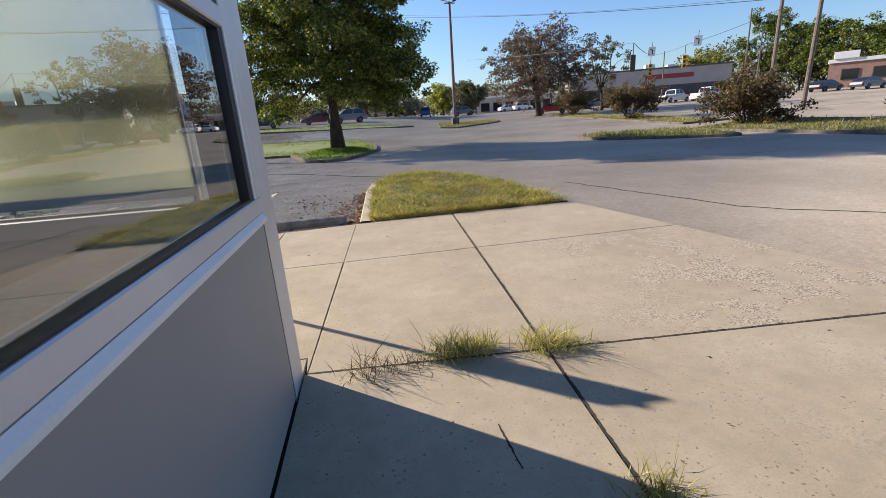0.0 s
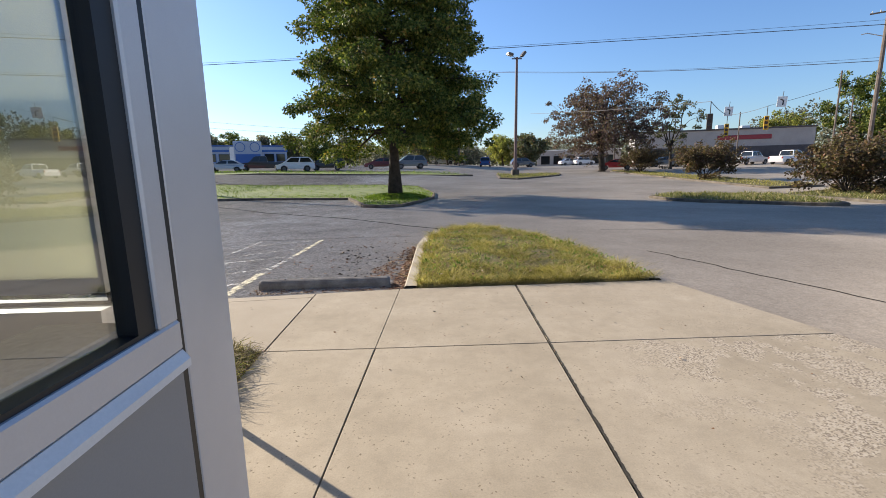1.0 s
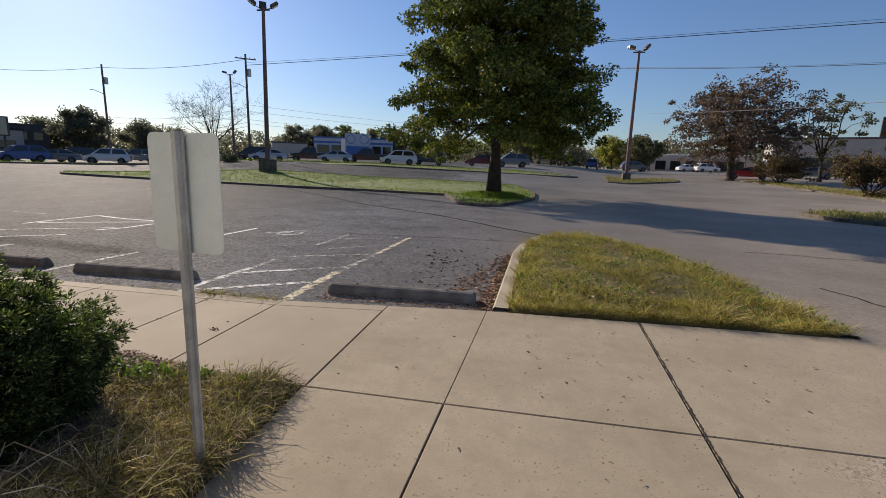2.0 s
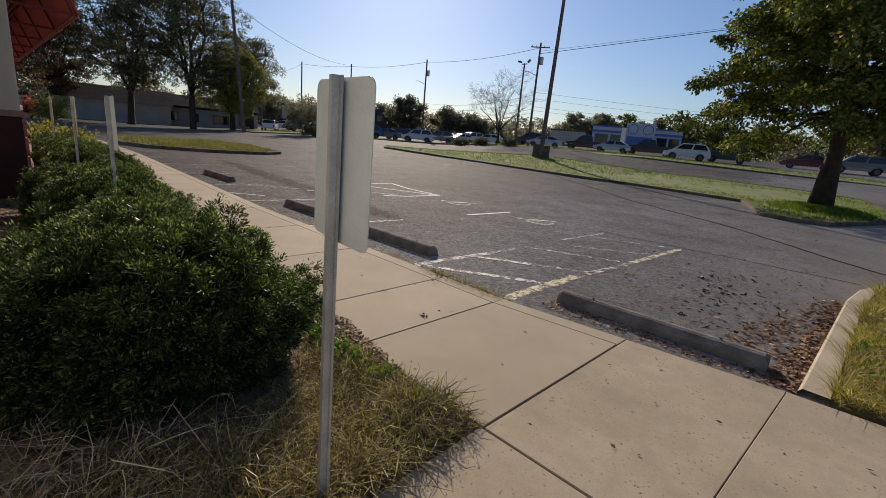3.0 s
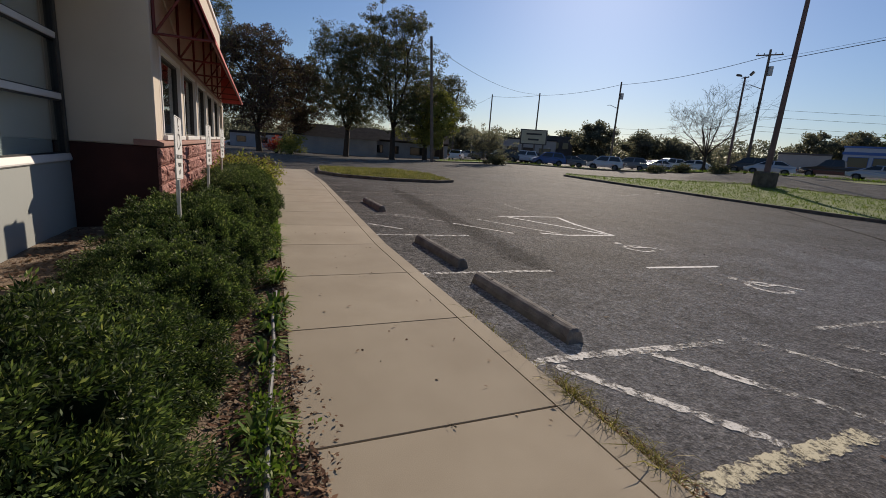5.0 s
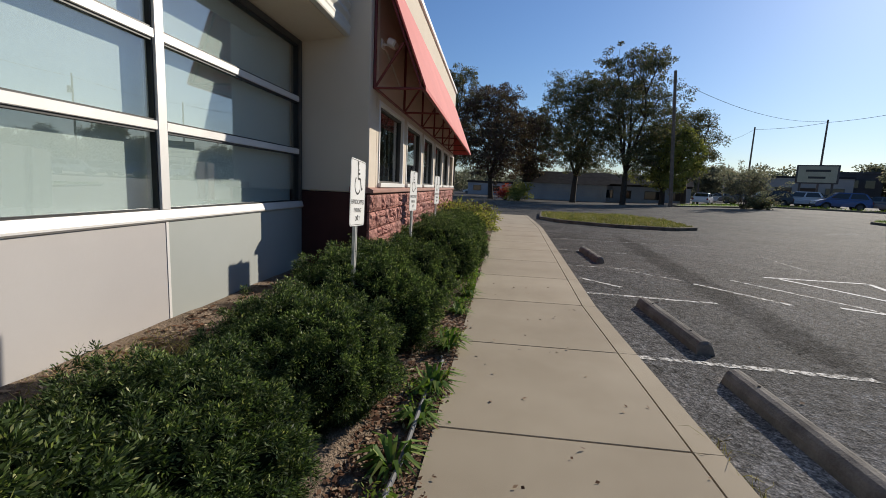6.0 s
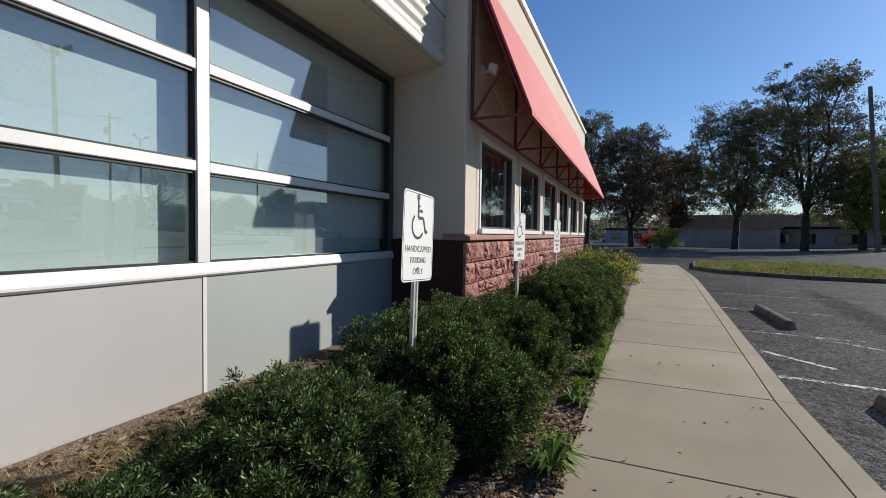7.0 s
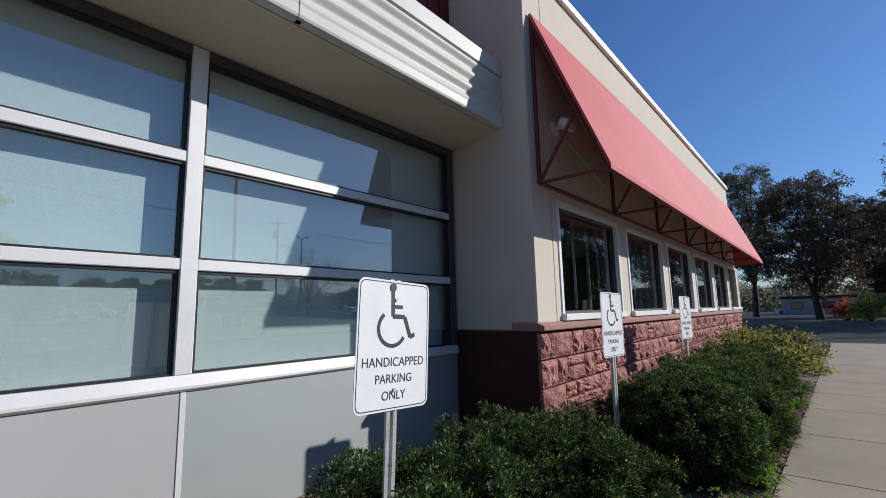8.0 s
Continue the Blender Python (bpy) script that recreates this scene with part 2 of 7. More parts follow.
def worn_paint(name, col, wear=0.5):
    """Road paint with bare patches that let the asphalt's colour through."""
    m, nt, b = nodes_of(name)
    geo = nt.nodes.new("ShaderNodeNewGeometry")
    n = noise_node(nt, 11.0, 10, 0.85, geo.outputs["Position"])
    holes = ramp_node(nt, n.outputs[0], [(wear - 0.03, grey(0.0)), (wear + 0.03, grey(1.0))]).outputs[0]
    tr = nt.nodes.new("ShaderNodeBsdfTransparent")
    b.inputs["Base Color"].default_value = (*col, 1)
    b.inputs["Roughness"].default_value = 0.85
    b.inputs["Specular IOR Level"].default_value = 0.2
    mx = nt.nodes.new("ShaderNodeMixShader")
    nt.links.new(holes, mx.inputs[0])
    nt.links.new(tr.outputs[0], mx.inputs[1])
    nt.links.new(b.outputs[0], mx.inputs[2])
    nt.links.new(mx.outputs[0], nt.nodes["Material Output"].inputs[0])
    return m


APRON = concrete_apron("apron_concrete", 0.2)
APRON_ROUGH = concrete_apron("scoured_concrete", 1.0)
WALKWAY = surface("walkway_concrete", (0.31, 0.257, 0.186), (0.395, 0.335, 0.25), 0.9, 220, 0.85, 0.12, fine_mix=0.5, vary=0.06, spec=0.18)
JOINT = surface("joint_dirt", (0.02, 0.017, 0.012), (0.05, 0.04, 0.028), 6, 60, 0.95, 0.3)
KERB = surface("kerb_concrete", (0.31, 0.268, 0.20), (0.42, 0.365, 0.28), 2.0, 70, 0.9, 0.3)
STOP = surface("stop_concrete", (0.12, 0.11, 0.10), (0.25, 0.232, 0.208), 5.0, 60, 0.95, 0.7, vary=0.1, spec=0.1)
# dark concrete: soil and shade on the kerbs, shade on the lamp plinths
KERB_DK = surface("soiled_shaded_concrete", (0.07, 0.059, 0.048), (0.19, 0.163, 0.13), 2.5, 50, 0.95, 0.6, spec=0.1)
ASPHALT = asphalt_mat()
SEAL = surface("crack_seal", (0.012, 0.011, 0.010), (0.028, 0.025, 0.022), 4, 50, 0.95, 0.2, spec=0.05)
PAINT_W = worn_paint("white_road_paint", (0.70, 0.68, 0.63), 0.49)
PAINT_B = worn_paint("bright_road_paint", (0.74, 0.73, 0.69), 0.42)
PAINT_F = worn_paint("faded_road_paint", (0.60, 0.58, 0.53), 0.53)
PAINT_Y = worn_paint("yellow_road_paint", (0.62, 0.565, 0.40), 0.49)
TURF_DRY = surface("dry_turf", (0.06, 0.055, 0.02), (0.16, 0.13, 0.05), 5.0, 40, 0.95, 0.8, height=0.03)
TURF = surface("turf_soil", (0.075, 0.11, 0.022), (0.15, 0.185, 0.04), 0.9, 30, 0.95, 0.5)
MULCH = surface("mulch", (0.125, 0.088, 0.058), (0.30, 0.22, 0.155), 3.0, 45, 0.95, 1.0, fine_mix=0.8, height=0.03)
ALU = surface("silver_aluminium", (0.52, 0.505, 0.505), (0.60, 0.585, 0.58), 1.5, 200, 0.42, 0.02, metal=0.35, fine_mix=0.06)
ALU_EDGE = surface("aluminium_cap", (0.66, 0.64, 0.62), (0.74, 0.72, 0.69), 2.5, 120, 0.5, 0.03, metal=0.15, fine_mix=0.1)
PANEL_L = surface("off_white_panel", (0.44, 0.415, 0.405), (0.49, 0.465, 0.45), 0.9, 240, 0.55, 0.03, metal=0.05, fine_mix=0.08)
# east panels: a darker copy, with that face's shade in the colour
PANEL = surface("shaded_grey_panel", (0.262, 0.248, 0.238), (0.295, 0.28, 0.266), 0.9, 240, 0.55, 0.03, metal=0.1, fine_mix=0.08)
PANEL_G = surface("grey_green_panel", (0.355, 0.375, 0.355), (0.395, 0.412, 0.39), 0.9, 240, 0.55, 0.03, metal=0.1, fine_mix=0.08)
RUBBER = plain("black_gasket", (0.012, 0.012, 0.013), 0.5)
GLASS = pane_glass("window_glass", (0.92, 0.95, 0.945), 0.14)
GLASS_E = pane_glass("clear_glass", (0.97, 0.98, 0.975), 0.20)
GLASS_DARK = pane_glass("tinted_glass", (0.72, 0.76, 0.76), 0.07)
BOARD = surface("white_board", (0.68, 0.74, 0.72), (0.76, 0.82, 0.80), 0.6, 30, 0.8, 0.02, fine_mix=0.08)
PAPER = leafy("buff_board", [(0.0, (0.80, 0.79, 0.69)), (1.0, (0.84, 0.83, 0.73))], 0.9, 0.65, (1.0, 1.0, 0.93))
STEM = leafy("straw_stems", [(0.0, (0.30, 0.25, 0.16)), (0.5, (0.50, 0.43, 0.30)), (1.0, (0.68, 0.62, 0.48))], 0.7, 0.2)
LEDGE = surface("dusty_ledge", (0.38, 0.39, 0.34), (0.47, 0.48, 0.43), 2.0, 60, 0.9, 0.1)
STUCCO = surface("beige_stucco", (0.57, 0.50, 0.405), (0.65, 0.575, 0.475), 0.7, 150, 0.9, 0.25, fine_mix=0.15)
STONE = surface("red_split_block", (0.24, 0.072, 0.058), (0.66, 0.31, 0.25), 11.0, 60, 0.8, 0.8, fine_mix=0.9, vary=0.22, height=0.028)
MORTAR = surface("mortar", (0.085, 0.03, 0.027), (0.14, 0.06, 0.05), 4, 90, 0.95, 0.4)
STONE_CAP = surface("stone_cap", (0.30, 0.16, 0.13), (0.40, 0.23, 0.19), 3, 70, 0.9, 0.3)
# the base's east side, its shade put into a very dark red
PIER_BASE = surface("shaded_red_base", (0.042, 0.012, 0.010), (0.070, 0.021, 0.017), 2, 80, 0.8, 0.3)
AWNING = surface("red_canvas", (0.44, 0.075, 0.070), (0.52, 0.10, 0.092), 0.8, 180, 0.75, 0.08, fine_mix=0.12)
AWN_TUBE = surface("dark_red_tube", (0.13, 0.022, 0.02), (0.19, 0.035, 0.03), 4, 60, 0.5, 0.05)
CREAM = surface("cream_sheet_metal", (0.54, 0.52, 0.465), (0.62, 0.60, 0.54), 1.6, 90, 0.55, 0.05, fine_mix=0.15)
CORNICE = surface("white_metal", (0.72, 0.71, 0.68), (0.80, 0.79, 0.76), 1.2, 120, 0.45, 0.04, fine_mix=0.1)
COPING = surface("white_coping", (0.74, 0.73, 0.72), (0.8, 0.79, 0.78), 2, 90, 0.4, 0.03, fine_mix=0.08)
SOFFIT = surface("soffit_board", (0.60, 0.52, 0.40), (0.70, 0.61, 0.48), 0.8, 60, 0.9, 0.1, fine_mix=0.15)
REDWALL = surface("dark_red_siding", (0.14, 0.02, 0.02), (0.19, 0.03, 0.03), 1.5, 60, 0.6, 0.1)
ROOF = surface("roof_grey", (0.16, 0.15, 0.14), (0.25, 0.24, 0.23), 1.0, 30, 0.9, 0.2)
FLOOR_IN = surface("interior_floor", (0.06, 0.058, 0.05), (0.10, 0.095, 0.08), 2, 30, 0.6, 0.05)
WALL_IN = surface("interior_wall", (0.55, 0.51, 0.44), (0.63, 0.59, 0.51), 1, 30, 0.9, 0.05)
STEEL = surface("galvanised_steel", (0.40, 0.40, 0.39), (0.56, 0.56, 0.54), 9, 120, 0.5, 0.08, metal=0.55, fine_mix=0.3)
SIGN_W = surface("white_sign_face", (0.72, 0.72, 0.70), (0.80, 0.80, 0.78), 4, 90, 0.4, 0.02, fine_mix=0.06)
SIGN_B = surface("bare_sign_back", (0.60, 0.65, 0.645), (0.72, 0.765, 0.755), 6, 90, 0.45, 0.05, metal=0.3, fine_mix=0.12)
INK = plain("sign_black", (0.02, 0.02, 0.022), 0.5)
BARK = surface("bark", (0.028, 0.022, 0.017), (0.068, 0.053, 0.041), 5, 30, 0.95, 0.9, height=0.03)
YEW_L = leafy("yew_leaves", [(0.0, (0.015, 0.028, 0.012)), (0.5, (0.033, 0.055, 0.021)), (0.85, (0.055, 0.085, 0.031)), (1.0, (0.11, 0.125, 0.046))], 0.5, 0.26)
# young shoots, their green lifted for the light on the upper sprigs
YEW_TIP = leafy("yew_tips", [(0.0, (0.05, 0.085, 0.034)), (0.5, (0.115, 0.165, 0.064)), (0.85, (0.225, 0.28, 0.115)), (1.0, (0.35, 0.35, 0.16))], 0.4, 0.32)
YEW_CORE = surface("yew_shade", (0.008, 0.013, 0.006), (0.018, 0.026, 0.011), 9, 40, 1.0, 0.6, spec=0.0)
OAK_L = leafy("oak_leaves", [(0.0, (0.030, 0.054, 0.013)), (0.45, (0.078, 0.115, 0.026)), (0.8, (0.19, 0.215, 0.052)), (0.95, (0.28, 0.27, 0.072)), (1.0, (0.30, 0.19, 0.06))], 0.6, 0.2)
MAPLE_L = leafy("dull_leaves", [(0.0, (0.062, 0.072, 0.042)), (0.5, (0.105, 0.12, 0.065)), (0.85, (0.16, 0.16, 0.085)), (1.0, (0.24, 0.14, 0.10))], 0.6, 0.26, (1.2, 1.2, 0.75))
RUST_L = leafy("rusty_leaves", [(0.0, (0.062, 0.038, 0.04)), (0.5, (0.105, 0.064, 0.06)), (0.8, (0.09, 0.095, 0.05)), (1.0, (0.19, 0.115, 0.085))], 0.6, 0.25)
PINKISH_L = leafy("faded_red_leaves", [(0.0, (0.08, 0.052, 0.053)), (0.5, (0.135, 0.085, 0.086)), (0.8, (0.115, 0.105, 0.068)), (1.0, (0.21, 0.13, 0.115))], 0.6, 0.28)
BUSH_L = leafy("russet_leaves", [(0.0, (0.065, 0.046, 0.034)), (0.45, (0.115, 0.078, 0.052)), (0.8, (0.13, 0.118, 0.058)), (1.0, (0.22, 0.115, 0.08))], 0.6, 0.28)
YELLOW_L = leafy("yellowing_leaves", [(0.0, (0.12, 0.14, 0.04)), (0.5, (0.23, 0.24, 0.07)), (1.0, (0.34, 0.30, 0.10))], 0.6, 0.42)
GRASS_DRY = leafy("drying_grass", [(0.0, (0.13, 0.13, 0.03)), (0.35, (0.27, 0.245, 0.065)), (0.75, (0.43, 0.36, 0.13)), (1.0, (0.56, 0.47, 0.27))], 0.7, 0.3)
GRASS_LONG = leafy("long_grass", [(0.0, (0.09, 0.085, 0.022)), (0.35, (0.235, 0.205, 0.055)), (0.7, (0.44, 0.36, 0.12)), (1.0, (0.62, 0.50, 0.27))], 0.7, 0.3)
GRASS_MIX = leafy("dull_grass", [(0.0, (0.09, 0.115, 0.03)), (0.4, (0.185, 0.195, 0.06)), (0.8, (0.32, 0.27, 0.13)), (1.0, (0.44, 0.37, 0.23))], 0.7, 0.25)
GRASS_GRN = leafy("mown_grass", [(0.0, (0.06, 0.115, 0.014)), (0.5, (0.112, 0.18, 0.026)), (0.85, (0.165, 0.24, 0.038)), (1.0, (0.26, 0.27, 0.08))], 0.8, 0.33)
WEED = leafy("weeds", [(0.0, (0.05, 0.06, 0.02)), (0.3, (0.12, 0.095, 0.045)), (0.7, (0.22, 0.15, 0.085)), (1.0, (0.38, 0.30, 0.20))], 0.7, 0.12)
STRAP_L = leafy("strap_leaves", [(0.0, (0.06, 0.12, 0.025)), (0.6, (0.13, 0.21, 0.045)), (1.0, (0.30, 0.34, 0.10))], 0.5, 0.3)
CRIMSON_L = leafy("crimson_leaves", [(0.0, (0.22, 0.03, 0.03)), (0.6, (0.36, 0.06, 0.05)), (1.0, (0.45, 0.13, 0.09))], 0.6, 0.4)
# distant foliage, lifted and greyed to carry the haze in its colour
HAZE_L = leafy("hazed_leaves", [(0.0, (0.10, 0.115, 0.085)), (0.6, (0.16, 0.17, 0.125)), (1.0, (0.24, 0.21, 0.15))], 0.8, 0.6, (1.05, 1.05, 0.9))
PIPE = surface("grey_pipe", (0.10, 0.10, 0.10), (0.17, 0.17, 0.17), 6, 60, 0.6, 0.05)
LITTER = leafy("dead_leaves", [(0.0, (0.07, 0.035, 0.022)), (0.5, (0.17, 0.085, 0.05)), (0.85, (0.30, 0.19, 0.12)), (1.0, (0.50, 0.40, 0.28))], 0.8, 0.1)
POLE_WOOD = surface("weathered_pole", (0.10, 0.08, 0.065), (0.18, 0.145, 0.12), 3, 40, 0.95, 0.3)
POLE_RED = surface("rusty_red_pole", (0.11, 0.072, 0.066), (0.18, 0.115, 0.105), 2, 40, 0.7, 0.15)
LAMP_DK = surface("dark_lamp_housing", (0.05, 0.045, 0.04), (0.09, 0.08, 0.07), 4, 40, 0.5, 0.05)
LENS = plain("lamp_lens", (0.55, 0.55, 0.52), 0.25)
WIRE = plain("black_cable", (0.05, 0.05, 0.055), 0.6)
TYRE = plain("tyre_rubber", (0.018, 0.018, 0.018), 0.85)
RIM = plain("wheel_alloy", (0.09, 0.09, 0.095), 0.5, 0.4)
CAR_GLASS = plain("car_glass", (0.015, 0.018, 0.02), 0.06)
HEADLIGHT = plain("headlight", (0.65, 0.65, 0.62), 0.15)
TAILLIGHT = plain("taillight", (0.25, 0.012, 0.012), 0.25)
SIGNAL_Y = plain("signal_yellow", (0.60, 0.36, 0.03), 0.5)
SIGNAL_OFF = plain("signal_lens", (0.06, 0.03, 0.02), 0.3)


# ---- building helpers ----
def finish(bm, name):
    me = bpy.data.meshes.new(name)
    bmesh.ops.recalc_face_normals(bm, faces=bm.faces)
    bm.to_mesh(me)
    bm.free()
    return me


def part(name, bm, material=None, parent=None, label=""):
    """Links a bmesh (or a mesh) as one object under a thing or a part."""
    me = bm if isinstance(bm, bpy.types.Mesh) else finish(bm, name)
    if not me.materials:
        me.materials.append(material)
    ob = new(name, me)
    if parent is not None:
        ob.parent = parent
    if label:
        ob["label"] = label
    return ob


def thing(name, label, category, group="", kind="", m=None):
    ob = new(name)
    ob.empty_display_size = 0.1
    if m is not None:
        ob.matrix_basis = m
    return tagged(ob, label, category, group, kind)


def box(bm, x0, x1, y0, y1, z0, z1, bevel=0.0, m=None):
    vs = [bm.verts.new((x, y, z)) for z in (z0, z1) for x, y in ((x0, y0), (x1, y0), (x1, y1), (x0, y1))]
    fs = [bm.faces.new([vs[i] for i in q]) for q in ((3, 2, 1, 0), (4, 5, 6, 7), (0, 1, 5, 4), (1, 2, 6, 5), (2, 3, 7, 6), (3, 0, 4, 7))]
    if m is not None:
        bmesh.ops.transform(bm, matrix=m, verts=vs)
    if bevel:
        bmesh.ops.bevel(bm, geom=list({e for f in fs for e in f.edges}), offset=bevel, segments=1, affect="EDGES", clamp_overlap=True)
    return bm


def boxed(*a, **k):
    return box(bmesh.new(), *a, **k)


def prism(bm, pts, z0, z1):
    """An upright prism over a polygon of (x, y) or (x, y, dz) points."""
    lo = [bm.verts.new((p[0], p[1], z0 + (p[2] if len(p) > 2 else 0))) for p in pts]
    hi = [bm.verts.new((p[0], p[1], z1 + (p[2] if len(p) > 2 else 0))) for p in pts]
    n = len(pts)
    bm.faces.new(hi)
    bm.faces.new(lo[::-1])
    for i in range(n):
        bm.faces.new((lo[i], lo[(i + 1) % n], hi[(i + 1) % n], hi[i]))
    return bm


def profile(bm, pts, axis, a0, a1):
    """A closed section swept straight along an axis. pts: (u, v), with v up; for axis x u is y, for axis y u is x."""
    def at(u, v, a):
        return (a, u, v) if axis == "x" else (u, a, v)
    p = [bm.verts.new(at(u, v, a0)) for u, v in pts]
    q = [bm.verts.new(at(u, v, a1)) for u, v in pts]
    n = len(pts)
    bm.faces.new(p)
    bm.faces.new(q[::-1])
    for i in range(n):
        bm.faces.new((p[i], q[i], q[(i + 1) % n], p[(i + 1) % n]))
    return bm


def tube(bm, pts, radii, sides=6):
    """A round tapered tube through points."""
    pts = [Vector(p) for p in pts]
    rings = []
    for i, p in enumerate(pts):
        d = (pts[min(i + 1, len(pts) - 1)] - pts[max(i - 1, 0)]).normalized()
        u = d.orthogonal().normalized() if i == 0 else (u - d * u.dot(d)).normalized()
        w = d.cross(u)
        r = radii[i] if isinstance(radii, (list, tuple)) else radii
        rings.append([bm.verts.new(p + (u * math.cos(a) + w * math.sin(a)) * r) for a in (2 * math.pi * k / sides for k in range(sides))])
    for a, b in zip(rings, rings[1:]):
        for k in range(sides):
            bm.faces.new((a[k], a[(k + 1) % sides], b[(k + 1) % sides], b[k]))
    bm.faces.new(rings[0][::-1])
    bm.faces.new(rings[-1])
    return bm


def disc(bm, centre, normal, r, depth, sides=16):
    n = Vector(normal).normalized()
    c = Vector(centre)
    return tube(bm, [c, c + n * depth], r, sides)


def smooth(me):
    me.polygons.foreach_set("use_smooth", [True] * len(me.polygons))
    return me


def quads_mesh(name, verts, material):
    """A mesh of loose quads from an (n, 4, 3) array."""
    n = len(verts)
    me = bpy.data.meshes.new(name)
    me.vertices.add(4 * n)
    me.vertices.foreach_set("co", np.asarray(verts, dtype=np.float32).ravel())
    me.loops.add(4 * n)
    me.loops.foreach_set("vertex_index", np.arange(4 * n, dtype=np.int32))
    me.polygons.add(n)
    me.polygons.foreach_set("loop_start", np.arange(0, 4 * n, 4, dtype=np.int32))
    me.update(calc_edges=True)
    me.validate()
    me.materials.append(material)
    return me


def unit(v):
    return v / np.maximum(np.linalg.norm(v, axis=-1, keepdims=True), 1e-6)


def leaf_quads(rng, points, facing, length, width, droop=0.0, spread=0.9):
    """Rhombic leaves at points, tips along facing with scatter."""
    n = len(points)
    tip = unit(facing + rng.normal(0, spread, (n, 3)) + np.array([0, 0, -droop]))
    side = unit(np.cross(tip, rng.normal(0, 1, (n, 3))))
    ln = (length * rng.uniform(0.6, 1.3, n))[:, None]
    wd = (width * rng.uniform(0.6, 1.3, n))[:, None]
    return np.stack([points, points + tip * ln * 0.5 + side * wd * 0.5, points + tip * ln, points + tip * ln * 0.5 - side * wd * 0.5], axis=1)


def blades(rng, points, height, width, lean=0.35):
    """Upright grass blades."""
    n = len(points)
    a = rng.uniform(0, 2 * np.pi, n)
    side = np.stack([np.cos(a), np.sin(a), np.zeros(n)], 1) * (width * rng.uniform(0.6, 1.4, n))[:, None]
    h = (height * rng.uniform(0.4, 1.25, n))[:, None]
    bend = np.concatenate([rng.normal(0, lean, (n, 2)), np.ones((n, 1))], 1)
    mid = points + bend * np.array([0.45, 0.45, 0.6]) * h
    top = points + bend * np.array([1.15, 1.15, 1.0]) * h
    return np.stack([points - side, mid - side * 0.6, top, mid + side * 0.6], axis=1)


def inside(poly, x, y):
    r = np.zeros(len(x), bool)
    for (x0, y0), (x1, y1) in zip(poly, poly[1:] + poly[:1]):
        c = ((y0 > y) != (y1 > y)) & (x < (x1 - x0) * (y - y0) / ((y1 - y0) or 1e-9) + x0)
        r ^= c
    return r


def scatter(rng, poly, n):
    xs, ys = [p[0] for p in poly], [p[1] for p in poly]
    x, y = rng.uniform(min(xs), max(xs), n), rng.uniform(min(ys), max(ys), n)
    k = inside(poly, x, y)
    return x[k], y[k]


def inset(poly, d):
    """A polygon (counter-clockwise) moved inwards by d."""
    out = []
    n = len(poly)
    for i in range(n):
        a, b, c = Vector(poly[i - 1]), Vector(poly[i]), Vector(poly[(i + 1) % n])
        e, f = (b - a).normalized(), (c - b).normalized()
        ne, nf = Vector((-e.y, e.x)), Vector((-f.y, f.x))
        k = (ne + nf)
        k = k / max(0.25, k.dot(ne))
        out.append((b.x + k.x * d, b.y + k.y * d))
    return out


def rise(x, y):
    """Height of the land: level round the building, climbing gently to the north and east."""
    r = math.hypot(x, y - 3)
    az = math.degrees(math.atan2(x, y - 3))
    if abs(az) > 120:
        return 0.0
    f = min(1.0, max(0.0, (az + 76) / 18.0))
    f = f * f * (3 - 2 * f)
    w = min(1.0, max(0.0, (az + 35) / 15.0))
    z = 0.03 * max(0.0, min(r, 50.0) - 28.0) + (0.013 + 0.017 * w) * max(0.0, min(r, 90.0) - 50.0) + 0.004 * max(0.0, min(r, 400.0) - 90.0)
    bank = min(1.0, max(0.0, (az + 48) / 16.0)) * min(1.0, max(0.0, (12 - az) / 12.0))
    return z * f + 0.035 * bank * bank * (3 - 2 * bank) * max(0.0, min(r, 54.0) - 30.0)


LOT = -0.05


def far(az, d, eye=(0.15, 1.0)):
    x, y = eye[0] + d * math.sin(radians(az)), eye[1] + d * math.cos(radians(az))
    return x, y, LOT + rise(x, y)


# ---- ground ----
def build_ground():
    bm = bmesh.new()
    seg = 96
    radii = [16, 28, 31, 34, 38, 43, 50, 58, 66, 75, 90, 120, 180, 300, 600, 1600]
    c = bm.verts.new((0, 3, LOT))
    prev = None
    for r in radii:
        ring = []
        for k in range(seg):
            a = 2 * math.pi * k / seg
            x, y = r * math.sin(a), 3 + r * math.cos(a)
            ring.append(bm.verts.new((x, y, LOT + rise(x, y))))
        for k in range(seg):
            if prev is None:
                bm.faces.new((c, ring[(k + 1) % seg], ring[k]))
            else:
                bm.faces.new((prev[k], prev[(k + 1) % seg], ring[(k + 1) % seg], ring[k]))
        prev = ring
    tagged(part("ground", bm, ASPHALT), "worn grey asphalt of the car park and road", "ground", kind="structure")


build_ground()


def road_line(name, pts, width, material, label, z=0.004, group=""):
    """A painted or sealed stripe lying on the lot, through points."""
    bm = bmesh.new()
    pts = [Vector(p) for p in pts]
    left, right = [], []
    for i, p in enumerate(pts):
        d = (pts[min(i + 1, len(pts) - 1)] - pts[max(i - 1, 0)]).normalized()
        n = Vector((-d.y, d.x)) * width * 0.5
        for side, q in ((left, p + n), (right, p - n)):
            side.append(bm.verts.new((q.x, q.y, LOT + rise(q.x, q.y) + z)))
    for i in range(len(pts) - 1):
        bm.faces.new((right[i], right[i + 1], left[i + 1], left[i]))
    return tagged(part(name, bm, material), label, "road marking", group, "structure")


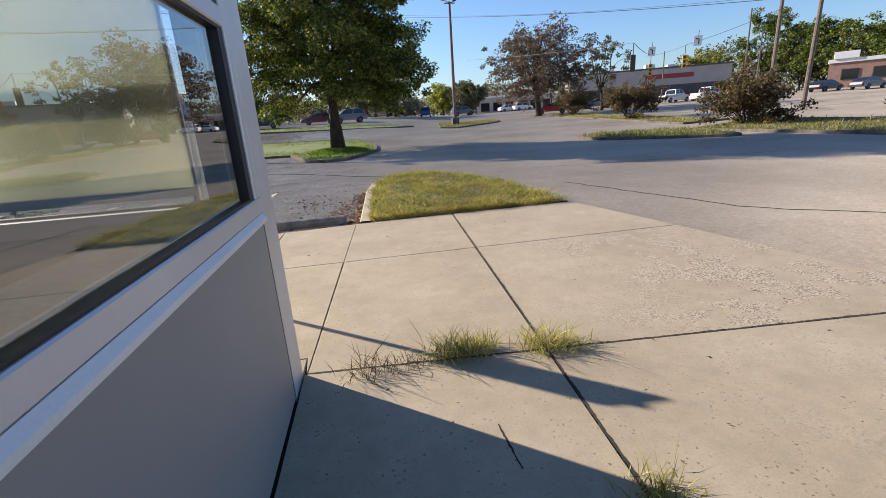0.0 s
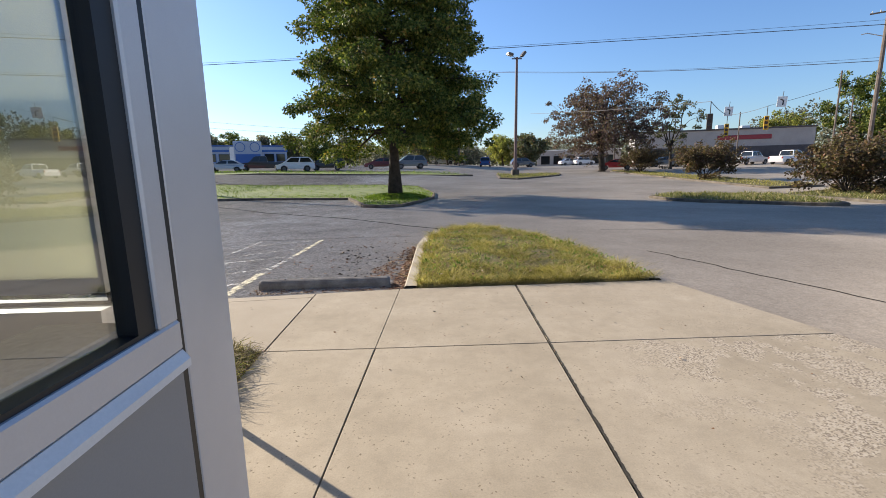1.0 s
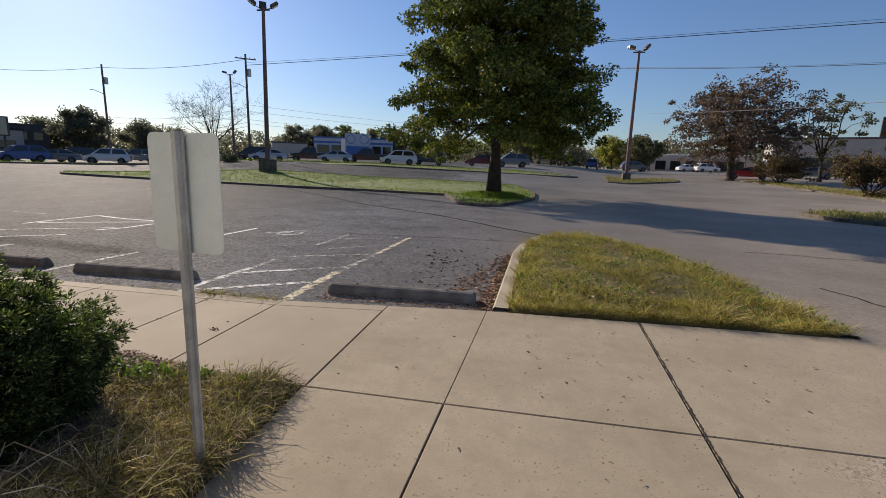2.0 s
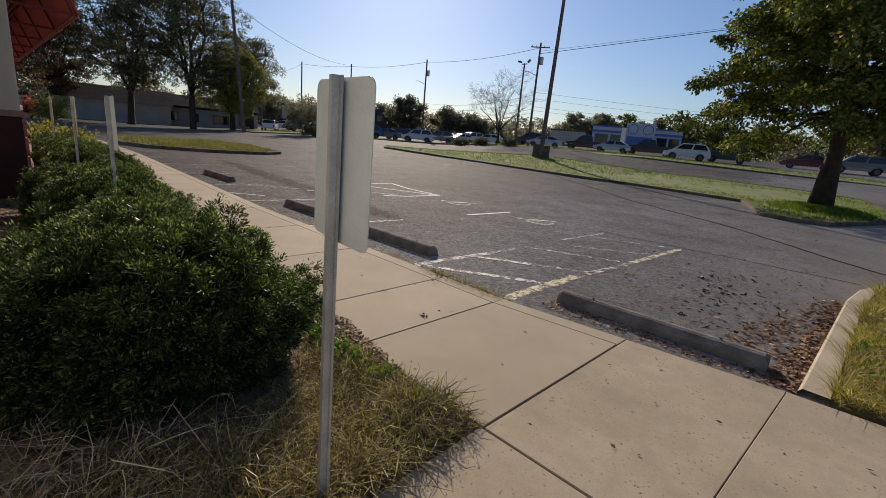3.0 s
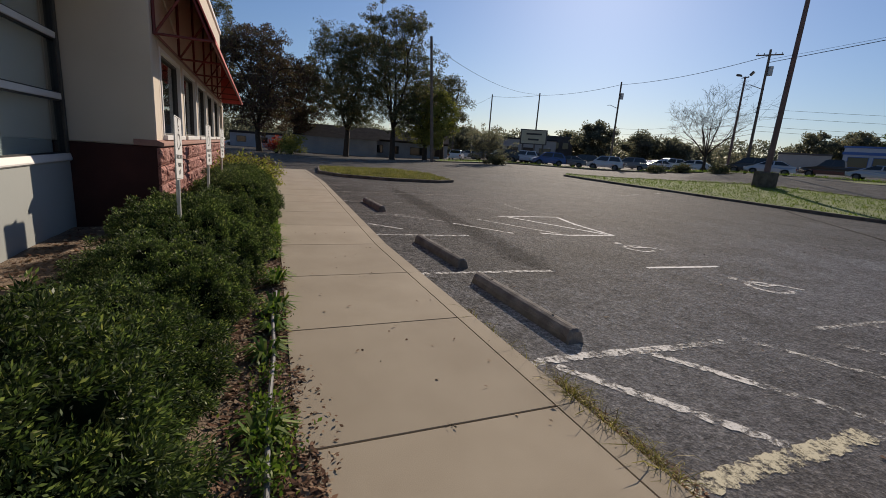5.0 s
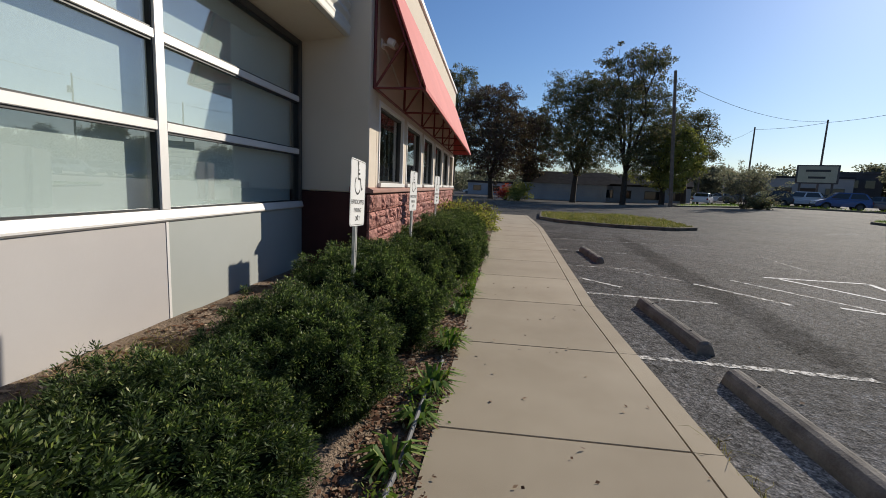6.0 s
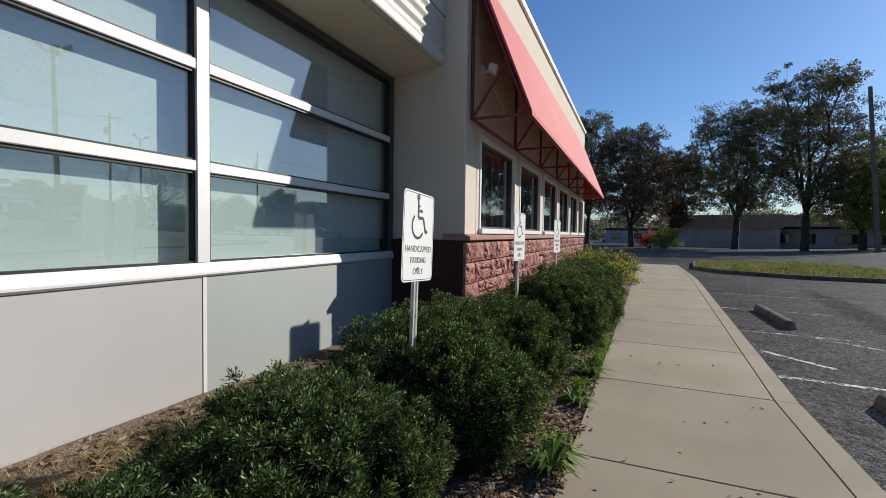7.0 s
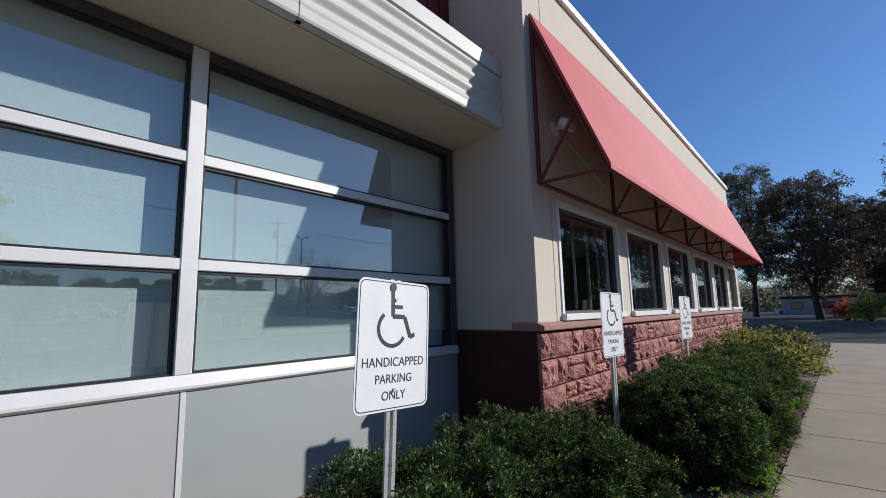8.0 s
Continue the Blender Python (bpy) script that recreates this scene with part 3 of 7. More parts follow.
def wander(a, b, n, amp, seed):
    rng = random.Random(seed)
    a, b = Vector(a), Vector(b)
    d = (b - a).normalized()
    nrm = Vector((-d.y, d.x))
    off = 0
    out = []
    for i in range(n + 1):
        off = 0.7 * off + rng.uniform(-amp, amp)
        out.append(tuple(a.lerp(b, i / n) + nrm * (off if 0 < i < n else 0)))
    return out


def island(name, poly, label, grass_label, kerb_h=0.13, blade=(6000, 0.14, 0.012), material=None, seed=1, mound=0.0, kerb_w=0.16, front_open=False):
    """A kerbed bed in the lot with turf and its own grass."""
    root = thing(name, label, "traffic island", kind="structure")
    inner = inset(poly, kerb_w)
    if front_open:
        inner[0], inner[1] = (inner[0][0], poly[0][1] + 0.01), (inner[1][0], poly[1][1] + 0.01)
    bm = bmesh.new()
    n = len(poly)
    def v(p, z):
        return bm.verts.new((p[0], p[1], LOT + rise(*p) + z))
    o0, o1 = [v(p, -0.1) for p in poly], [v(p, kerb_h - 0.02) for p in poly]
    o2, i1, i0 = [v(p, kerb_h) for p in inset(poly, 0.02)], [v(p, kerb_h) for p in inner], [v(p, -0.1) for p in inner]
    for a, b in ((o0, o1), (o1, o2), (o2, i1), (i1, i0)):
        for k in range(n):
            if not (front_open and k == 0):
                bm.faces.new((a[k], a[(k + 1) % n], b[(k + 1) % n], b[k]))
    part("kerb", bm, KERB if kerb_h < 0.1 else KERB_DK, root, "weathered concrete kerb")
    bm = bmesh.new()
    ring = [bm.verts.new((p[0], p[1], LOT + rise(*p) + kerb_h - 0.03)) for p in inner]
    cx, cy = sum(p[0] for p in inner) / n, sum(p[1] for p in inner) / n
    if not mound:
        cap = bm.faces.new(ring)
        bmesh.ops.triangulate(bm, faces=[cap])
    mid = [] if not mound else [bm.verts.new((cx + (p[0] - cx) * 0.7, cy + (p[1] - cy) * 0.7, LOT + rise(*p) + kerb_h - 0.02 + mound)) for p in inner]
    if mound:
        for k in range(n):
            bm.faces.new((ring[k], ring[(k + 1) % n], mid[(k + 1) % n], mid[k]))
        bm.faces.new(mid)
    bmesh.ops.triangulate(bm, faces=[f for f in bm.faces if len(f.verts) > 4])
    skirt = [bm.verts.new((v.co.x, v.co.y, v.co.z - 0.12)) for v in ring]
    for k in range(n):
        bm.faces.new((ring[k], ring[(k + 1) % n], skirt[(k + 1) % n], skirt[k]))
    part("turf", bm, TURF_DRY if material in (GRASS_DRY, GRASS_LONG, GRASS_MIX) else TURF, root, "patchy turf")
    rng = np.random.default_rng(seed)
    x, y = scatter(rng, inner if front_open else inset(poly, kerb_w * 0.8), blade[0])
    z = np.array([LOT + rise(a, b) + kerb_h - 0.03 for a, b in zip(x, y)])
    keep = np.array([noise.noise((a * 2.1, b * 2.1, seed)) + 0.5 * noise.noise((a * 6, b * 6, seed)) for a, b in zip(x, y)])
    ok = keep > rng.uniform(-0.95, -0.1, len(x))
    x, y, z, keep = x[ok], y[ok], z[ok], keep[ok]
    q = blades(rng, np.stack([x, y, z], 1), blade[1] * (0.85 + 0.9 * keep), blade[2], 0.5 if blade[2] > 0.008 else 0.85)
    tagged(part("grass", quads_mesh("grass", q, material or GRASS_GRN), None), grass_label, "grass", kind="stuff")
    return root


NEAR_ISLAND = [(-0.2, 6.93), (3.42, 6.99), (3.35, 8.6), (2.95, 10.9), (2.35, 12.4), (1.45, 13.3), (0.85, 13.2), (0.35, 12.5), (0.0, 11.3), (-0.1, 10.4)]
island("traffic_island", NEAR_ISLAND, "concrete-kerbed island of long drying grass beside the apron", "long yellowing grass growing on the kerbed island", 0.056, (95000, 0.145, 0.0046), GRASS_LONG, 3, 0.08, 0.17, True)
STRIP = [(-32.5, 28.4), (-31.2, 27.4), (-24, 27.5), (-15.6, 27.9), (-9.4, 27.8), (-4.4, 26.4), (-3.2, 22.4), (-2.8, 21.0), (-1.9, 20.5), (-1.0, 20.8), (-0.2, 23.0), (0.5, 26.0), (0.6, 31), (-0.6, 36), (-3.5, 37.5), (-12, 37.5), (-22, 38.0), (-29, 33.0)]
island("traffic_island", STRIP, "long kerbed grass strip with a tree and a lamp post", "short bright green grass on the long strip", 0.13, (52000, 0.13, 0.018), GRASS_GRN, 4)
def root_mound(x, y, r, h):
    """Turf heaved up round a trunk."""
    bm = bmesh.new()
    rings = []
    for i in range(6):
        u = 1 - i / 5
        rings.append([bm.verts.new((x + r * u * math.cos(k * math.pi / 12), y + r * u * math.sin(k * math.pi / 12), LOT + 0.09 + h * (1 - u * u))) for k in range(24)] if i < 5 else [bm.verts.new((x, y, LOT + 0.09 + h))])
    for a, b in zip(rings, rings[1:]):
        for k in range(24):
            bm.faces.new((a[k], a[(k + 1) % 24], b[(k + 1) % 24], b[k]) if len(b) > 1 else (a[k], a[(k + 1) % 24], b[0]))
    tagged(part("turf_mound", bm, TURF), "turf heaved up round the foot of the oak", "ground", kind="structure")
    g = np.random.default_rng(45)
    u, a = np.sqrt(g.random(5000)), g.uniform(0, 2 * np.pi, 5000)
    p = np.stack([x + r * u * np.cos(a), y + r * u * np.sin(a), LOT + 0.09 + h * (1 - u * u)], 1)
    tagged(part("grass", quads_mesh("grass", blades(g, p, 0.13, 0.018, 0.5), GRASS_GRN)), "short bright grass round the foot of the oak", "grass", kind="stuff")


root_mound(-1.68, 26.0, 1.7, 0.2)
island("traffic_island", [(7.4, 46.5), (9, 45.2), (14.6, 50.2), (15.6, 52.8), (14.5, 54.5), (8.2, 54)], "kerbed grass island round a lamp post", "short dull green grass on the lamp post island", 0.13, (5000, 0.2, 0.03), GRASS_MIX, 5)
island("traffic_island", [(11.2, 20.9), (11.8, 19.8), (14.9, 17.0), (15.6, 16.8), (16.0, 17.4), (17.3, 22.6), (13.4, 24.6), (11.2, 23.0)], "kerbed grass island at the drive", "dull green grass on the island at the drive", 0.13, (11000, 0.16, 0.018), GRASS_MIX, 6)
island("traffic_island", [(17.6, 6), (24.4, 6), (24.6, 24), (22.6, 24.6), (17.6, 22.6)], "grass verge with bushes along the road", "dull green grass of the roadside verge", 0.12, (14000, 0.16, 0.02), GRASS_MIX, 7)
island("traffic_island", [(20.4, 27), (23.8, 27), (24.8, 40), (25.4, 56), (22.6, 56), (21.4, 40)], "narrow dry grass verge with bushes along the road", "dry grass of the narrow verge", 0.12, (9000, 0.16, 0.02), GRASS_DRY, 17)
island("traffic_island", [(-30.4, 8.1), (-25.5, 7.6), (-23.6, 8.4), (-22.3, 10.6), (-22.2, 13.0), (-23.2, 14.3), (-27.8, 14.6), (-31.5, 13.2)], "kerbed island of dry grass at the end of the walk", "dry yellow-green grass on the end island", 0.14, (22000, 0.13, 0.018), GRASS_MIX, 8)
island("traffic_island", [(-46, 52), (-44, 48.5), (-18, 50.5), (3, 47.5), (5, 49.5), (-2, 52), (-18, 54), (-40, 54)], "low grass strip along the road", "dull green grass of the strip along the road", 0.13, (9000, 0.22, 0.03), GRASS_GRN, 9)
PLANTED = [far(a, d, (-0.53, 3.91))[:2] for a, d in ((-69, 60), (-68, 55), (-63, 53), (-59.4, 56.5), (-52, 56.6), (-45, 57), (-38, 57.4), (-38, 58.4), (-45, 58.4), (-52, 58.4), (-60, 58.8), (-64, 60))]
island("traffic_island", PLANTED, "low planted strip before the parked cars", "dull grass of the planted strip", 0.13, (9000, 0.22, 0.03), GRASS_GRN, 10)


# stall lines and hatching
def ragged_line(pts, width, material, label):
    """A painted stripe whose edges have flaked unevenly."""
    a, b = Vector(pts[0]), Vector(pts[1])
    ln = (b - a).length
    d = (b - a) / ln
    nrm = Vector((-d.y, d.x))
    rg = random.Random(int(ln * 1000))
    bm = bmesh.new()
    n = max(4, int(ln / 0.035))
    rows = []
    for i in range(n + 1):
        p = a + d * (ln * i / n)
        row = []
        for s in (-1, 1):
            bite = width * (0.5 - (rg.random() ** 3) * 0.32 + 0.03 * rg.uniform(-1, 1))
            q = p + nrm * s * bite + d * rg.uniform(-0.008, 0.008)
            row.append(bm.verts.new((q.x, q.y, LOT + rise(q.x, q.y) + 0.005)))
        rows.append(row)
    for r0, r1 in zip(rows, rows[1:]):
        bm.faces.new((r0[0], r1[0], r1[1], r0[1]))
    tagged(part("stall_line", bm, material), label, "road marking", "stall lines", "structure")


WHITE_LINE, FADED_LINE = "worn white stall line on asphalt", "faded white marking on asphalt"
for pts, w, mt, lb in [
    ([(-3.98, 6.57), (-3.97, 7.2)], 0.12, PAINT_W, WHITE_LINE),
    ([(-3.97, 7.2), (-3.91, 8.05)], 0.12, PAINT_W, WHITE_LINE),
    ([(-3.91, 8.05), (-3.90, 8.7)], 0.10, PAINT_F, FADED_LINE),
    ([(-3.89, 10.1), (-3.83, 11.6)], 0.10, PAINT_F, FADED_LINE),
    ([(-2.60, 6.58), (-2.60, 8.2)], 0.16, PAINT_Y, "worn yellow stall line on asphalt"),
    ([(-2.58, 8.2), (-2.50, 9.7)], 0.11, PAINT_F, FADED_LINE),
    ([(-2.49, 9.7), (-2.42, 11.66)], 0.12, PAINT_Y, "worn yellow stall line on asphalt"),
    ([(-3.88, 6.78), (-2.68, 7.54)], 0.11, PAINT_W, WHITE_LINE),
    ([(-3.88, 7.74), (-3.20, 8.16)], 0.11, PAINT_W, WHITE_LINE),
    ([(-3.20, 8.16), (-2.56, 8.54)], 0.10, PAINT_F, FADED_LINE),
    ([(-3.90, 8.93), (-2.62, 9.57)], 0.10, PAINT_F, FADED_LINE),
    ([(-3.60, 9.78), (-2.52, 10.62)], 0.10, PAINT_F, FADED_LINE),
    ([(-3.84, 10.92), (-2.48, 11.64)], 0.10, PAINT_F, FADED_LINE),
    ([(-6.48, 6.58), (-6.37, 8.52)], 0.10, PAINT_W, WHITE_LINE),
    ([(-6.32, 10.27), (-6.22, 11.74)], 0.10, PAINT_B, WHITE_LINE),
    ([(-9.04, 6.66), (-8.9, 8.42)], 0.10, PAINT_W, WHITE_LINE),
    ([(-9.15, 10.21), (-8.90, 10.7)], 0.11, PAINT_B, WHITE_LINE),
    ([(-8.90, 10.7), (-8.86, 11.96)], 0.12, PAINT_B, WHITE_LINE),
    ([(-11.42, 12.3), (-10.24, 12.0)], 0.12, PAINT_B, WHITE_LINE),
    ([(-10.24, 12.0), (-8.88, 11.93)], 0.13, PAINT_B, WHITE_LINE),
    ([(-11.45, 10.46), (-11.42, 12.3)], 0.12, PAINT_B, WHITE_LINE),
    ([(-11.35, 10.7), (-8.98, 11.84)], 0.11, PAINT_B, WHITE_LINE),
    ([(-10.9, 9.6), (-9.0, 10.7)], 0.10, PAINT_W, WHITE_LINE),
    ([(-10.3, 8.7), (-9.1, 9.55)], 0.11, PAINT_W, WHITE_LINE),
    ([(-11.48, 7.58), (-10.5, 8.62)], 0.10, PAINT_F, FADED_LINE),
    ([(-10.2, 6.75), (-9.6, 7.3)], 0.10, PAINT_W, WHITE_LINE),
    ([(-11.5, 6.78), (-11.4, 8.3)], 0.10, PAINT_F, FADED_LINE),
    ([(-14.69, 12.25), (-12.56, 12.02)], 0.10, PAINT_F, FADED_LINE),
    ([(-13.9, 6.9), (-13.8, 8.6)], 0.10, PAINT_F, FADED_LINE),
    ([(-16.5, 7.0), (-16.4, 11.6)], 0.10, PAINT_F, FADED_LINE),
    ([(-19.4, 22.2), (-20.6, 26.3)], 0.12, PAINT_W, WHITE_LINE),
    ([(-24.2, 20.0), (-25.0, 23.0)], 0.12, PAINT_F, FADED_LINE),
]:
    ragged_line(pts, w, mt, lb)


def floor_symbol(cx, cy):
    """The faded wheelchair sign painted in a stall."""
    bm = bmesh.new()
    z = LOT + 0.005
    arc = [(cx + 0.02 + 0.26 * math.cos(a), cy + 0.26 * math.sin(a)) for a in np.linspace(2.2, 7.0, 14)]
    for line, w in ((arc, 0.08), ([(cx - 0.34, cy - 0.05), (cx - 0.05, cy - 0.02), (cx - 0.05, cy + 0.28), (cx + 0.22, cy + 0.45)], 0.08), ([(cx - 0.5, cy - 0.12), (cx - 0.40, cy - 0.06)], 0.16)):
        pts = [Vector(p) for p in line]
        for a, b in zip(pts, pts[1:]):
            d = (b - a).normalized()
            n = Vector((-d.y, d.x)) * w / 2
            z += 0.0002
            bm.faces.new([bm.verts.new((q.x, q.y, z)) for q in (a - n, b - n, b + n, a + n)])
    tagged(part("stall_symbol", bm, PAINT_W), "faded white accessible-stall symbol on asphalt", "road marking", "stall symbols", "structure")


floor_symbol(-7.6, 11.4)
floor_symbol(-5.15, 11.3)

# sealed cracks and a patched strip
for a, b, n, w in [((-14.8, 27.7), (-6.0, 18.95), 22, 0.15), ((-6.0, 18.95), (-2.4, 16.15), 12, 0.13), ((-2.4, 16.15), (0.5, 13.1), 14, 0.09), ((4.35, 9.3), (5.5, 5.6), 16, 0.035), ((5.5, 5.6), (9.0, 2.0), 16, 0.035), ((4.6, 12.3), (12, 11.2), 22, 0.025), ((-3.9, 11.75), (0.0, 11.95), 16, 0.025)]:
    road_line("sealed_crack", wander(a, b, n, 0.05, int(n + abs(a[0]) * 10)), w, SEAL, "dark sealed crack in the asphalt", 0.003)

# ---- apron and walkway slabs ----
def line_x(k, y):
    """The apron's long joints, which run slightly askew."""
    x0, x1 = ((-0.53, -0.25), (1.07, 1.32), (3.0, 2.9))[k]
    return x0 + (x1 - x0) * (y - 1.0) / 5.85


def edge_y(x):
    """The outer edge of the walkway."""
    if x < -8:
        return 6.56 + 0.05 * min(12.0, -8 - x)
    if x < -2.5:
        return 6.56
    if x < -0.2:
        return 6.56 + 0.26 * (x + 2.5) / 2.3
    return 6.82 + 0.10 * (x + 0.2) / 3.65


def drive_x(y):
    """The apron's edge along the drive."""
    return 3.45 + (6.95 - y) * 0.225


slab_bed = bmesh.new()  # dirt under and between the slabs
prism(slab_bed, [(-0.55, -7.9), (6.6, -7.9), (3.4, 6.85), (-0.2, 6.8), (-2.5, 6.55), (-8, 6.55), (-20, 7.15), (-27.5, 7.15), (-27.5, 5.4), (-25, 5.4), (-1.36, 4.8), (-1.3, 2.6), (-0.55, 2.6)], -0.3, -0.025)
pavement = tagged(part("pavement", slab_bed, JOINT), "tan concrete apron and walkway with dirt-filled joints", "pavement", kind="structure")


def slab(pts, material, gap=0.006, edge=0.004):
    bm = bmesh.new()
    q = inset(pts, gap)
    prism(bm, q, -0.06, -0.006)
    hi = [bm.verts.new((a, b, 0.0)) for a, b in inset(pts, gap + edge)]
    n = len(q)
    ring = [v for v in bm.verts if abs(v.co.z + 0.006) < 1e-6]
    for f in [f for f in bm.faces if all(abs(v.co.z + 0.006) < 1e-6 for v in f.verts)]:
        bm.faces.remove(f)
    for i in range(n):
        bm.faces.new((ring[i], ring[(i + 1) % n], hi[(i + 1) % n], hi[i]))
    bm.faces.new(hi)
    return part("slab", bm, material, pavement)



def y_cross(k, x):
    """The apron's cross joints."""
    ys = [-7.8, -5.2, -2.6, -0.1, 2.36, 4.80]
    return ys[k] + (-0.075 * x if k == 4 else 0.005 * x)


for r in range(5):
    for c in range(3):
        def px(kk, k):
            if kk == -1:
                return -0.49
            yy = y_cross(k, 0)
            return line_x(kk, yy) if kk < 2 else drive_x(yy)
        lo = [(px(c - 1, r)), (px(c, r))]
        hi = [(px(c - 1, r + 1)), (px(c, r + 1))]
        if c == 0:
            if r < 3:
                continue
            if r == 3:
                continue
            lo[0], hi[0] = -1.30, -1.36
            slab([(-1.30, 2.6), (-0.49, 2.6), (lo[1], y_cross(4, lo[1])), (hi[1], y_cross(5, hi[1])), (hi[0], 4.8)], APRON)
            continue
        if r <= 3 and c == 1:
            lo[0], hi[0] = -0.485, -0.485
        slab([(lo[0], y_cross(r, lo[0])), (lo[1], y_cross(r, lo[1])), (hi[1], y_cross(r + 1, hi[1])), (hi[0], y_cross(r + 1, hi[0]))], APRON_ROUGH if r == 4 else APRON)
slab([(-0.69, 2.415), (-0.487, 2.415), (-0.487, 2.597), (-0.69, 2.597)], APRON, 0.001)
for x0, x1 in ((None, 0), (0, 1), (1, 2)):
    def top_pt(k):
        if k is None:
            return -1.34, edge_y(-1.34)
        x = line_x(k, 6.85) if k < 2 else 3.44
        return x, edge_y(x)
    def low_pt(k):
        if k is None:
            return -1.34, 4.80
        x = line_x(k, 4.8) if k < 2 else drive_x(4.82)
        return x, y_cross(5, x)
    a, b, c, d = low_pt(x0), low_pt(x1), top_pt(x1), top_pt(x0)
    if x0 is None:      # this joint has closed up
        b, c = (b[0] + 0.0045, b[1]), (c[0] + 0.0045, c[1])
    elif x0 == 0:
        a, d = (a[0] - 0.0045, a[1]), (d[0] - 0.0045, d[1])
    slab([a, b, c, d], APRON)
WALK_JOINTS = [-1.34, -2.53, -3.35, -4.86, -6.40, -8.05, -9.72, -11.4, -13.1, -14.6, -16.2, -17.8, -19.4, -21.0, -22.6, -24.2, -25.8, -27.4]


def bed_y(x):
    return 4.80 + 0.026 * min(24.0, max(0.0, -x - 1.3))


for xa, xb in zip(WALK_JOINTS, WALK_JOINTS[1:]):
    for band in (0, 1):
        ya = [bed_y(xb), bed_y(xa)] if band == 0 else [edge_y(xb) - 0.17, edge_y(xa) - 0.17]
        yb = [edge_y(xb) - 0.17, edge_y(xa) - 0.17] if band == 0 else [edge_y(xb), edge_y(xa)]
        slab([(xb, ya[0]), (xa, ya[1]), (xa, yb[1]), (xb, yb[0])], WALKWAY, 0.0075 if band == 0 else 0.0012, 0.002)

# ragged cracks along two of the apron's joints
for a, b, n, w, sd in [((1.045, 0.3), (1.33, 6.86), 90, 0.015, 5), ((-0.42, 2.39), (3.95, 2.07), 70, 0.017, 6), ((0.60, 1.62), (0.62, 1.30), 8, 0.008, 9)]:
    rg = random.Random(sd)
    a, b = Vector(a), Vector(b)
    d = (b - a).normalized()
    nrm = Vector((-d.y, d.x))
    n = int((b - a).length / 0.018)
    bm = bmesh.new()
    rows = []
    for i in range(n + 1):
        q = a.lerp(b, i / n) + nrm * 0.006 * noise.noise((i * 0.15, sd, 0))
        wide = w * (0.55 + 0.5 * abs(noise.noise((i * 0.07, 3, sd))))
        rows.append([bm.verts.new((q.x + nrm.x * s * wide * rg.uniform(0.45, 1.25), q.y + nrm.y * s * wide * rg.uniform(0.45, 1.25), 0.0015)) for s in (-1, 1)])
    for r0, r1 in zip(rows, rows[1:]):
        bm.faces.new((r0[0], r1[0], r1[1], r0[1]))
    tagged(part("joint_crack", bm, JOINT), "ragged dirt-filled crack in the concrete apron", "road marking", kind="structure")


# ---- planting bed ----
def bed_height(x, y):
    back = 2.56 if x > -8.3 else 3.47
    front = bed_y(x)
    k = min(1.0, max(0.0, (front - y) / (front - back)))
    edge = min(1.0, max(0.0, (-1.27 - x) / 0.45))
    return -0.012 + (0.25 * k ** 1.3 + 0.02 * noise.noise((x * 3, y * 3, 0))) * edge


bm = bmesh.new()
cols = []
for i in range(120):
    x = -1.26 - i * 0.1725
    back = 2.57 if x > -8.3 else 3.49
    cols.append([bm.verts.new((x, back + (bed_y(x) - back) * j / 12, bed_height(x, back + (bed_y(x) - back) * j / 12) + (-0.06 if i == 0 else 0))) for j in range(13)])
for a, b in zip(cols, cols[1:]):
    for j in range(12):
        bm.faces.new((a[j], a[j + 1], b[j + 1], b[j]))
tagged(part("mulch_bed", bm, MULCH), "brown mulch bed along the building", "planting bed", kind="structure")


# ---- the building ----
EX, GY, NY, PX = -0.49, 2.56, 3.49, -8.30      # east face, glazed face, window wall, pier face
BX, TOPZ = -20.6, 5.04                          # far end, parapet height

# east face: panels, sill, glazing, corner post
wall_e = thing("wall_east", "pale grey panelled wall with an aluminium-framed window band", "wall", kind="structure")
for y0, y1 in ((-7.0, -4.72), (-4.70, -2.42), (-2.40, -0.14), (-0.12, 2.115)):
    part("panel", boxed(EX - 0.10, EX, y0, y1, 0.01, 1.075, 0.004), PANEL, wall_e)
part("backing", boxed(EX - 0.16, EX - 0.10, -7.0, 2.40, -0.2, 1.12), WALL_IN, wall_e)
part("ledge", profile(bmesh.new(), [(EX - 0.1, 1.075), (EX + 0.004, 1.075), (EX + 0.022, 1.085), (EX + 0.022, 1.105), (EX + 0.004, 1.128), (EX - 0.1, 1.128)], "y", -7.0, 2.115), ALU_EDGE, wall_e, "narrow pale metal ledge")
part("sill", boxed(EX - 0.1, EX + 0.008, -7.0, 2.115, 1.13, 1.21, 0.006), ALU, wall_e, "aluminium sill rail")
part("inner_sill", boxed(EX - 0.27, EX - 0.052, -7.0, 2.03, 1.20, 1.235, 0.004), LEDGE, wall_e, "pale inner window ledge")
part("seam", boxed(EX - 0.09, EX - 0.001, 2.1085, 2.1355, 0.0, 5.0), RUBBER, wall_e, "black joint seam")
part("jamb", boxed(EX - 0.1, EX + 0.008, 2.03, 2.108, 1.21, 3.25, 0.006), ALU, wall_e, "aluminium window jamb")
part("corner_post", boxed(EX - 0.06, EX, 2.136, 2.41, -0.05, 5.0, 0.006), ALU, wall_e, "wide folded aluminium corner post")
part("corner_return", boxed(EX - 0.33, EX - 0.20, 2.411, GY, -0.05, 5.0, 0.006), ALU, wall_e)
